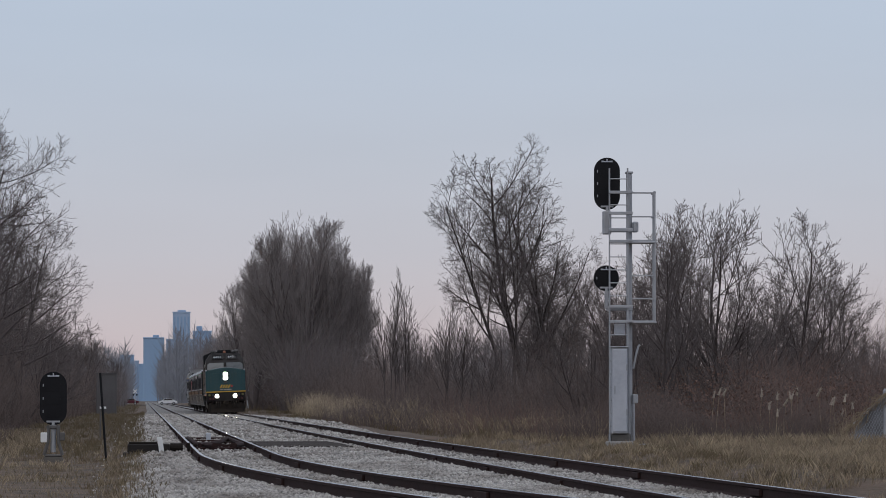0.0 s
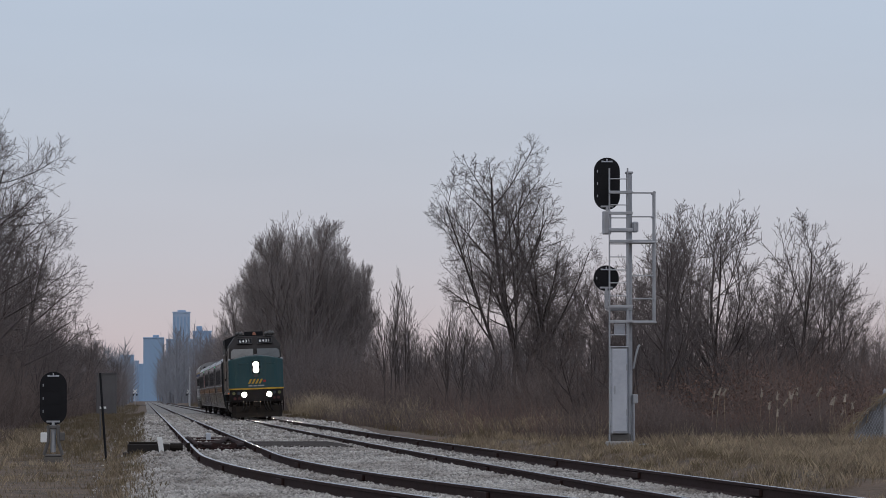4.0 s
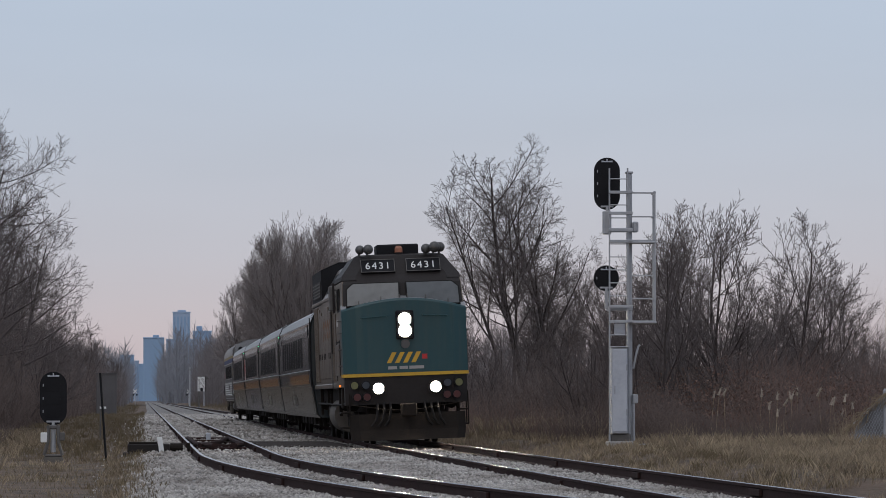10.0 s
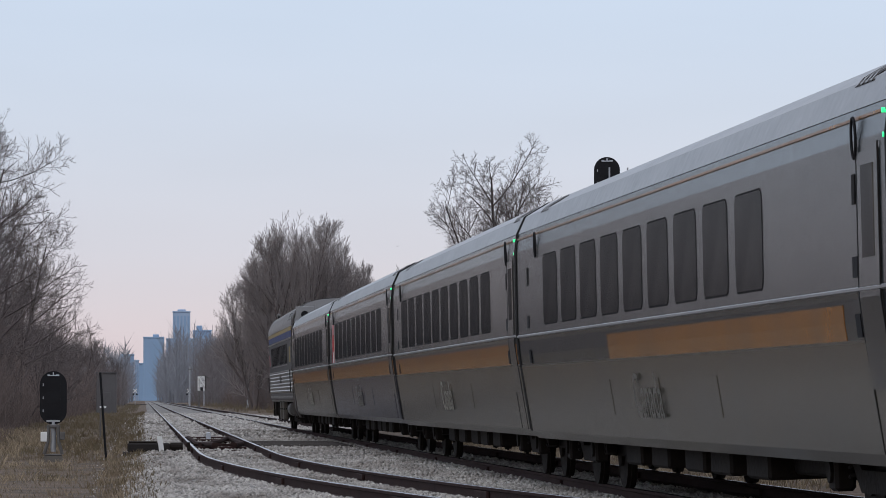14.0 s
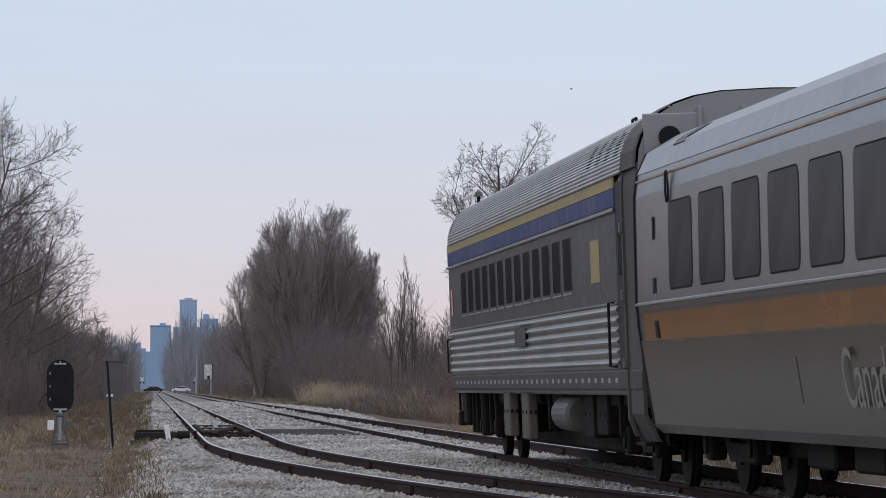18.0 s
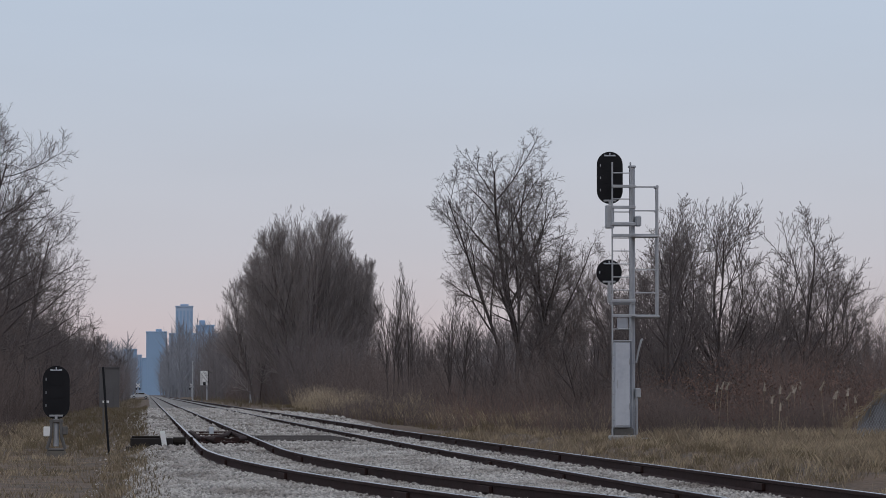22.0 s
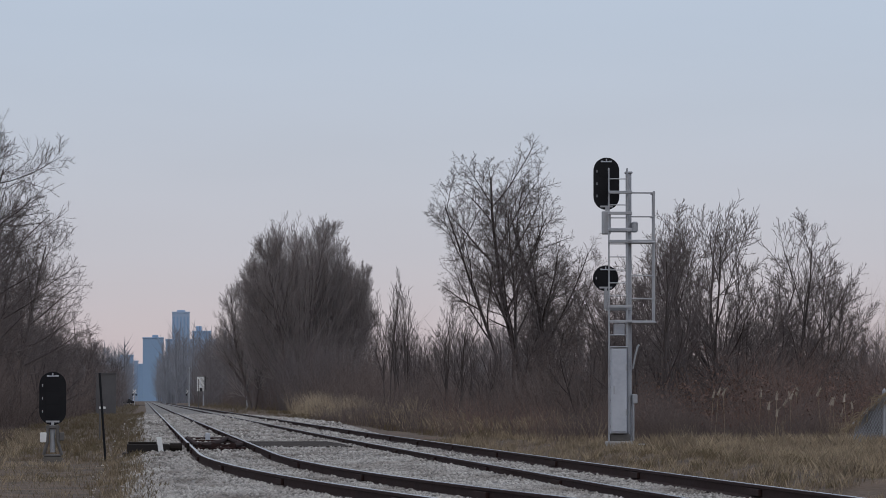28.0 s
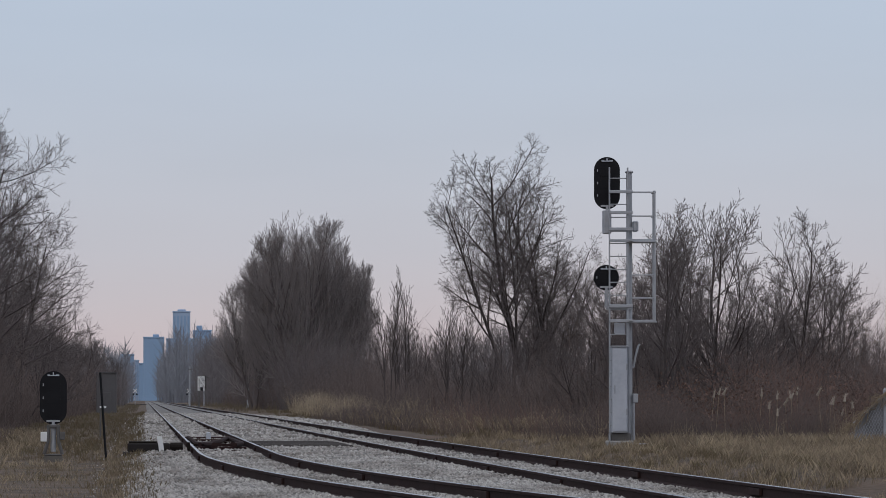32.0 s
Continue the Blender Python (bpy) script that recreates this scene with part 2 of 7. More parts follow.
def side_x(y):
    """Centre of the second track, which bends over to join the running track."""
    if y > 46:
        return 1.85 + 0.00131 * max(0.0, 86 - y) ** 2
    s = (46 - y) / 44.0
    a, b, ta, tb = 3.946, main_x(2.0), 0.1048 * 44, 0.0112 * 44
    return (2 * s**3 - 3 * s**2 + 1) * a + (s**3 - 2 * s**2 + s) * ta + (3 * s**2 - 2 * s**3) * b + (s**3 - s**2) * tb


def bed_height(x, y):
    """Height of the ballast and the earth beside it."""
    edge = min(x + 0.4 - 0.003 * min(60.0, max(0.0, 105 - y)), (8.35 if y < 140 or y > 330 else 10.2) - x)
    if 30 < y < 320 and edge > 0.25:
        base = -0.155
    else:
        base = -0.155 - 0.17 * min(1.0, max(0.0, (0.25 - edge) / 0.9))
    rise = 9.2 if y < 135 or y > 335 else 10.6
    if x > rise and y > 60:
        base += 0.27 * min(1.0, (x - rise) / 1.5)
    return base


# ---- large structure ----
def build_ground():
    xs = [-2600, -900, -300, -120, -60, -30, -18] + [-12 + 0.75 * i for i in range(55)] + [34, 42, 60, 90, 160, 400, 1000, 2600]
    ys = [-2500, -800, -450, -200, -80, -30, 0, 15, 30] + [38 + 1.5 * i for i in range(110)] + [206 + 6 * i for i in range(40)] + [460, 500, 560, 640, 760, 900, 1100, 1500, 2200, 3500, 4900]
    g = Geo()
    for y in ys:
        for x in xs:
            z = bed_height(x, y)
            in_bed = -0.2 + 0.003 * min(60.0, max(0.0, 105 - y)) < x < 8.0
            if in_bed:
                z -= 0.10
            elif abs(x) < 60 and 0 < y < 440:
                away = min(1.0, max(0.0, max(-x, x - 8.0) - 0.6) / 1.5)
                z += away * (0.07 * noise.noise(Vector((x * 0.35, y * 0.12, 0))) + 0.03 * noise.noise(Vector((x * 1.3, y * 0.6, 5)))) - 0.03 * (1 - away)
            g.v.append((x, y, z))
    n = len(xs)
    g.f = [(j * n + i, j * n + i + 1, (j + 1) * n + i + 1, (j + 1) * n + i) for j in range(len(ys) - 1) for i in range(n - 1)]
    return solid("ground", g, M_EARTH, "flat dry earth with thin olive and straw-coloured grass", "ground", kind="structure", smooth=True)


def build_ballast():
    """One bed of crushed limestone under both tracks."""
    g = Geo()
    rows = [-700 + 35 * i for i in range(20)] + [0, 15, 30, 36] + [42 + 0.5 * i for i in range(220)] + [153 + 2 * i for i in range(90)] + [340, 360, 400, 460, 560, 700, 900, 1200, 1700, 2400]
    cols = 48
    for y in rows:
        wob = 0.25 * noise.noise(Vector((3.3, y * 0.06, 0)))
        left = -0.35 + 0.3 * wob + 0.003 * min(60.0, max(0.0, 105 - y)) if y < 420 else -0.1
        right = (8.15 if y < 140 or y > 330 else 8.15 + 2.0 * math.sin(math.pi * (y - 140) / 190)) + 0.5 * wob + min(1.5, main_x(y) - 6.33)
        for i in range(cols):
            x = left + (right - left) * i / (cols - 1)
            e = min(i, cols - 1 - i) / 4.0
            z = -0.155 - (0.20 * (1 - min(1.0, e)))
            if 40 < y < 340:
                z += 0.022 * noise.noise(Vector((x * 2.2, y * 1.1, 3))) + 0.015 * noise.noise(Vector((x * 6, y * 3, 7)))
            g.v.append((x, y, z))
    g.f = [(j * cols + i, j * cols + i + 1, (j + 1) * cols + i + 1, (j + 1) * cols + i) for j in range(len(rows) - 1) for i in range(cols - 1)]
    return solid("ballast_bed", g, M_GRAVEL, "pale grey crushed limestone ballast bed under two tracks", "ballast", kind="structure")


RAIL_PROFILE = [(-0.07, -0.18), (0.07, -0.18), (0.07, -0.165), (0.012, -0.14), (0.012, -0.045), (0.037, -0.035), (0.037, -0.006), (0.028, 0.0),
                (-0.028, 0.0), (-0.037, -0.006), (-0.037, -0.035), (-0.012, -0.045), (-0.012, -0.14), (-0.07, -0.165)]


def build_rail(name, centre, off, lift, ys, parent, label):
    body, head = Geo(), Geo()
    loops, strip = [], []
    for y in ys:
        s = (centre(y + 0.5) - centre(y - 0.5))
        n = math.hypot(1, s)
        cx, cy = centre(y) + off / n, y - off * s / n
        loops.append([(cx + px / n, cy - px * s / n, pz + lift) for px, pz in RAIL_PROFILE])
        strip.append([(cx + px / n, cy - px * s / n, pz + lift) for px, pz in ((-0.03, 0.0005), (-0.026, 0.0035), (0.026, 0.0035), (0.03, 0.0005))])
    body.loft(loops)
    head.loft(strip)
    rail = part(name, body, M_RAIL, parent, label)
    part("running_surface", head, M_RAILTOP, rail, "polished steel running surface")
    return rail


def build_tracks():
    far = [150 + 5 * i for i in range(60)] + [450, 520, 640, 800, 1000, 1300, 1800, 2400]
    main_ys = [-700 + 50 * i for i in range(14)] + [-5 + 3 * i for i in range(17)] + [46 + 2 * i for i in range(52)] + far
    side_ys = [6 + 2 * i for i in range(20)] + [46 + 1.0 * i for i in range(104)] + far
    tie = Geo().box(-1.3, 1.3, -0.11, 0.11, -0.17, 0.0, 0.008).mesh("tie", M_TIE)
    plate = Geo().box(-0.18, 0.18, -0.09, 0.09, 0, 0.02, 0.004).mesh("tie_plate", M_RAIL)
    bar = Geo().box(-0.022, 0.022, -0.45, 0.45, -0.135, -0.05, 0.006).mesh("joint_bar", M_RAIL)
    rng = random.Random(4)
    for name, centre, ys, cant, label in (("running_track", main_x, main_ys, CANT, "rusty railway track on pale ballast, canted, with timber ties"),
                                          ("joining_track", side_x, side_ys, 0.0, "rusty railway track bending over to join its neighbour")):
        tr = thing(name, label, "railway track", kind="structure")
        build_rail("rail", centre, -0.7535, -cant, ys, tr, "rust-brown steel rail")
        build_rail("rail", centre, 0.7535, cant, ys, tr, "rust-brown steel rail")
        y = 44.0
        while y < 190:
            s = centre(y + 0.5) - centre(y - 0.5)
            t = part("tie", tie, None, tr)
            t.matrix_basis = pose(centre(y) + rng.uniform(-0.06, 0.06), y, -0.184 + rng.uniform(0.0, 0.012), 0, -math.degrees(cant / 0.75), -math.degrees(math.atan(s)) + rng.uniform(-1, 1))
            y += 0.56 + rng.uniform(-0.03, 0.03)
        for off in (-0.7535, 0.7535):
            y = 48.5 + (3.2 if off > 0 else 0)
            while y < 190:
                for d in (-0.035, 0.035):
                    b = part("joint_bar", bar, None, tr)
                    s = centre(y + 0.5) - centre(y - 0.5)
                    b.matrix_basis = pose(centre(y) + off + d, y, math.copysign(cant, off), 0, 0, -math.degrees(math.atan(s)))
                y += 11.9


build_ground()
build_ballast()
build_tracks()

# ---- train materials ----
M_TEAL = material("teal_nose_paint", (0.018, 0.062, 0.071), 0.36, second=(0.0145, 0.05, 0.058), scale=1.2, fine=18, mix=0.5, bump=0.04, streak=(0.05, 0.07, 0.065), streak_mix=0.35)
M_YELLOW = material("yellow_stripe_paint", (0.55, 0.33, 0.03), 0.5, second=(0.40, 0.24, 0.04), scale=2, fine=20, bump=0.03)
M_LOCO = material("grimy_grey_paint", (0.15, 0.12, 0.092), 0.36, 0.1, second=(0.085, 0.064, 0.048), scale=0.9, fine=9, mix=0.7, bump=0.03, streak=(0.05, 0.034, 0.025), streak_scale=(6, 3, 0.3), streak_mix=0.7)
M_LOCO_BAND = material("faded_orange_band", (0.27, 0.12, 0.045), 0.55, 0.05, second=(0.14, 0.105, 0.075), scale=0.8, fine=9, mix=0.8, bump=0.06, streak=(0.075, 0.06, 0.05), streak_mix=0.6)
M_CABDARK = material("dark_cab_paint", (0.021, 0.017, 0.016), 0.6, spec=0.25, second=(0.014, 0.011, 0.010), scale=2, fine=20, bump=0.05)
M_UNDER = material("oily_running_gear", (0.014, 0.0115, 0.0098), 0.75, 0.05, second=(0.026, 0.020, 0.016), scale=3, fine=20, mix=0.6, bump=0.3, spec=0.12)
M_EQUIP = material("grey_brown_equipment_case", (0.13, 0.116, 0.10), 0.7, 0.0, second=(0.08, 0.07, 0.062), scale=2, fine=12, mix=0.6, bump=0.1, spec=0.2)
M_SILL = material("brown_grey_sill", (0.088, 0.076, 0.07), 0.7, 0.0, second=(0.06, 0.052, 0.047), scale=1.2, fine=12, mix=0.6, bump=0.1, spec=0.25)
M_TANK = material("dusty_grey_tank", (0.13, 0.125, 0.12), 0.6, 0.1, second=(0.08, 0.07, 0.062), scale=2, fine=12, mix=0.6, bump=0.1)


def dark_glass(name, base, gloss):
    """Tinted glass: a dark body under a thin clear gloss."""
    m = bpy.data.materials.new(name)
    m.use_nodes = True
    n, l = m.node_tree.nodes, m.node_tree.links
    b = n["Principled BSDF"]
    b.inputs["Base Color"].default_value = (*base, 1)
    b.inputs["Specular IOR Level"].default_value = 0
    b.inputs["Roughness"].default_value = 0.6
    g, mix, co, nz = n.new("ShaderNodeBsdfGlossy"), n.new("ShaderNodeMixShader"), n.new("ShaderNodeTexCoord"), n.new("ShaderNodeTexNoise")
    g.inputs["Roughness"].default_value = 0.16
    nz.inputs["Scale"].default_value = 1.4
    l.new(co.outputs["Object"], nz.inputs["Vector"])
    mr = n.new("ShaderNodeMapRange")
    mr.inputs["To Min"].default_value, mr.inputs["To Max"].default_value = gloss * 0.6, gloss * 1.4
    l.new(nz.outputs["Fac"], mr.inputs["Value"])
    l.new(mr.outputs[0], mix.inputs[0])
    l.new(b.outputs[0], mix.inputs[1])
    l.new(g.outputs[0], mix.inputs[2])
    l.new(mix.outputs[0], n["Material Output"].inputs["Surface"])
    return m


M_GLASS = dark_glass("dark_tinted_glass", (0.018, 0.018, 0.019), 0.09)
# Base raised to carry the sky reflected in the sloping glass.
M_WINDSHIELD = material("windshield_glass", (0.11, 0.118, 0.122), 0.12, second=(0.03, 0.033, 0.034), scale=1, fine=5, bump=0, spec=0.5)
M_COACHGLASS = dark_glass("coach_window_glass", (0.016, 0.018, 0.02), 0.17)
M_RUBBER = material("black_rubber", (0.015, 0.014, 0.014), 0.85, spec=0.15, second=(0.024, 0.022, 0.021), scale=3, fine=30, bump=0.1)
M_COACH = material("grey_coach_paint", (0.09, 0.093, 0.091), 0.22, 0.1, second=(0.066, 0.068, 0.066), scale=0.6, fine=7, mix=0.6, bump=0.0, streak=(0.14, 0.138, 0.132), streak_scale=(3, 5, 0.2), streak_mix=0.45, spec=0.75)
M_SLATE = material("slate_coach_paint", (0.032, 0.04, 0.044), 0.24, 0.1, second=(0.024, 0.03, 0.033), scale=0.6, fine=7, mix=0.6, bump=0.0, streak=(0.075, 0.082, 0.084), streak_scale=(3, 4, 0.2), streak_mix=0.5, spec=0.5)
M_INDIGO = material("blue_grey_skirt", (0.05, 0.053, 0.075), 0.22, 0.05, second=(0.045, 0.045, 0.055), scale=0.7, fine=7, mix=0.6, bump=0.0, streak=(0.065, 0.06, 0.055), streak_scale=(0.6, 0.5, 1.2), streak_mix=0.5)
M_GHOST = material("worn_lettering", (0.12, 0.113, 0.098), 0.4, second=(0.09, 0.084, 0.072), scale=2, fine=12, bump=0)
M_CREAM = material("faded_cream_lettering", (0.25, 0.235, 0.19), 0.5, second=(0.15, 0.14, 0.12), scale=2, fine=12, bump=0)
M_ROOF = material("pale_grey_roof_paint", (0.235, 0.235, 0.24), 0.38, 0.1, second=(0.165, 0.167, 0.174), scale=0.5, fine=6, mix=0.6, bump=0.04, spec=0.75)
M_ORANGE = material("dirty_orange_band", (0.34, 0.145, 0.035), 0.22, 0.05, second=(0.23, 0.115, 0.045), scale=0.7, fine=8, mix=0.6, bump=0.04, streak=(0.11, 0.082, 0.055), streak_scale=(3, 1.2, 0.4), streak_mix=0.6)
M_SKIRT = material("grey_brown_skirt", (0.088, 0.078, 0.06), 0.22, 0.05, spec=0.5, second=(0.08, 0.072, 0.058), scale=0.7, fine=7, mix=0.7, bump=0.0, streak=(0.06, 0.062, 0.058), streak_scale=(0.6, 0.5, 1.2), streak_mix=0.6)
M_STEEL = material("stainless_steel", (0.38, 0.365, 0.355), 0.3, 0.9, second=(0.24, 0.225, 0.21), scale=0.8, fine=7, mix=0.6, bump=0.0, streak=(0.2, 0.18, 0.165), streak_scale=(3, 3, 0.5), streak_mix=0.5)
M_BLUE = material("blue_letterboard", (0.014, 0.034, 0.15), 0.5, spec=0.2, second=(0.02, 0.036, 0.11), scale=1.0, fine=8, mix=0.5, bump=0.03, streak=(0.12, 0.135, 0.17), streak_scale=(3, 3.5, 0.3), streak_mix=0.7)
M_GOLD = material("faded_gold_stripe", (0.40, 0.28, 0.07), 0.5, second=(0.28, 0.22, 0.11), scale=1.2, fine=9, mix=0.6, bump=0.03, streak=(0.2, 0.18, 0.15), streak_scale=(3, 3, 0.3), streak_mix=0.6)
M_RED = material("red_flag_paint", (0.45, 0.03, 0.03), 0.5, second=(0.35, 0.03, 0.03), bump=0.02)
M_TAN = material("dull_tan_paint", (0.105, 0.092, 0.075), 0.32, 0.05, second=(0.08, 0.07, 0.058), scale=0.7, fine=7, mix=0.6, bump=0.04)
M_GREY_BAND = material("grey_window_band", (0.052, 0.049, 0.048), 0.45, 0.1, second=(0.038, 0.036, 0.035), scale=0.8, fine=7, mix=0.6, bump=0.03)
M_LAMP = glowing("headlamp_glow", (1.0, 0.86, 0.66), 300)
M_DITCH = glowing("ditch_lamp_glow", (1.0, 0.86, 0.66), 260)
M_GREEN = glowing("green_door_lamp", (0.05, 1.0, 0.35), 0.7)
M_AMBER = glowing("amber_marker_glow", (1.0, 0.25, 0.03), 1.0)
M_LENS_Y = material("yellow_lens", (0.13, 0.13, 0.055), 0.3, second=(0.10, 0.10, 0.05), bump=0)
M_LENS_B = material("blue_grey_lens", (0.035, 0.042, 0.055), 0.3, second=(0.03, 0.036, 0.048), bump=0)
M_LENS_R = material("dim_red_lens", (0.06, 0.015, 0.016), 0.3, second=(0.045, 0.013, 0.013), bump=0)
M_RIVET = material("pale_rivet_plate", (0.32, 0.31, 0.30), 0.5, 0.0, second=(0.26, 0.25, 0.24), bump=0.05)
M_BEACON = material("dull_orange_lens", (0.35, 0.14, 0.08), 0.4, second=(0.28, 0.12, 0.08), bump=0)
M_CHROME = material("dull_metal_horn", (0.10, 0.097, 0.095), 0.45, 0.6, second=(0.1, 0.1, 0.1), bump=0.03)


def panel(geo, profile, y0, y1, t=0.02, sides=(1, -1)):
    """A closed thin panel that follows the profile."""
    back = [(x - t, z) for x, z in reversed(profile)]
    for sgn in sides:
        geo.loft([[(sgn * x, y, z) for x, z in profile + back] for y in (y0, y1)])
    return geo


def rounded(x0, x1, hy, hz, r, n=4):
    """An upright plate with rounded corners, half as wide and high as hy and hz."""
    out = []
    for cy, cz, a0 in ((hy - r, hz - r, 0), (r - hy, hz - r, 90), (r - hy, r - hz, 180), (hy - r, r - hz, 270)):
        out += [(cy + r * math.cos(radians(a0 + 90 * k / n)), cz + r * math.sin(radians(a0 + 90 * k / n))) for k in range(n + 1)]
    return Geo().loft([[(x, y, z) for y, z in out] for x in (x0, x1)])


def disc(geo, x, y, z, r, depth, axis="x", sides=20):
    d = {"x": Vector((depth / 2, 0, 0)), "y": Vector((0, depth / 2, 0)), "z": Vector((0, 0, depth / 2))}[axis]
    p = Vector((x, y, z))
    return geo.tube([p - d, p + d], r, sides)


MESHES = {}


def shared(key, make, *mats, smooth=False):
    if key not in MESHES:
        MESHES[key] = make().mesh(key, *mats, smooth=smooth)
    return MESHES[key]


def make_bogie(parent, y, base=2.7, wheel=0.5, heavy=False):
    """A two-axle bogie with wheels, side frames, springs and journal boxes."""
    tag = "loco" if heavy else "coach"

    def frame_geo():
        g = Geo()
        for s in (-1, 1):
            x = s * 1.02
            top = 0.86 if heavy else 0.8
            prof = [(-base / 2 - 0.45, 0.45), (-base / 2 - 0.3, 0.72), (-base / 2 + 0.35, top - 0.06), (-0.55, 0.52), (0.55, 0.52), (base / 2 - 0.35, top - 0.06), (base / 2 + 0.3, 0.72), (base / 2 + 0.45, 0.45),
                    (base / 2 + 0.25, 0.42), (base / 2 - 0.3, 0.62), (0.6, 0.33), (-0.6, 0.33), (-base / 2 + 0.3, 0.62), (-base / 2 - 0.25, 0.42)]
            g.loft([[(x - 0.06, py, pz) for py, pz in prof], [(x + 0.06, py, pz) for py, pz in prof]])
        g.box(-1.0, 1.0, -0.3, 0.3, 0.5, 0.8, 0.03)
        return g

    bogie = part("bogie", shared(tag + "_bogie_frame", frame_geo, M_UNDER), None, parent)
    bogie.location = (0, y, 0)

    def wheel_geo():
        g = Geo()
        disc(g, 0, 0, 0, wheel, 0.12, "x", 28)
        disc(g, 0.0, 0, 0, wheel * 0.45, 0.2, "x", 16)
        disc(g, 0.0, 0, 0, wheel + 0.025, 0.03, "x", 28)
        return g

    def axle_geo():
        return disc(Geo(), 0, 0, 0, 0.09, 1.9, "x", 12)

    def journal_geo():
        g = Geo().box(-0.09, 0.09, -0.17, 0.17, -0.17, 0.17, 0.03)
        disc(g, 0.09, 0, 0, 0.1, 0.06, "x", 12)
        return g

    def spring_geo():
        g = Geo()
        pts = [(0.07 * math.cos(a * 0.9), 0.07 * math.sin(a * 0.9), 0.42 + 0.011 * a) for a in range(30)]
        return g.tube(pts, 0.018, 5)

    for dy in (-base / 2, base / 2):
        ax = part("axle", shared("axle", axle_geo, M_UNDER), None, bogie)
        ax.location = (0, dy, wheel)
        for s in (-1, 1):
            w = part("wheel", shared(tag + "_wheel", wheel_geo, M_UNDER, smooth=False), None, bogie)
            w.location = (s * 0.77, dy, wheel)
            j = part("journal_box", shared("journal_box", journal_geo, M_UNDER), None, bogie)
            j.matrix_basis = pose(s * 1.1, dy, wheel, 0, 0, 0 if s > 0 else 180)
            for o in (-0.3, 0.3):
                sp = part("spring", shared("spring", spring_geo, M_UNDER), None, bogie)
                sp.location = (s * 1.02, dy + o, 0.0)
    return bogie


def coupler(parent, y, sgn):
    g = Geo().box(-0.11, 0.11, min(y, y + sgn * 0.5), max(y, y + sgn * 0.5), 0.72, 0.94, 0.03)
    g.box(-0.2, 0.2, min(y, y - sgn * 0.14), max(y, y - sgn * 0.14), 0.66, 1.0, 0.04)
    return part("coupler", g, M_UNDER, parent)


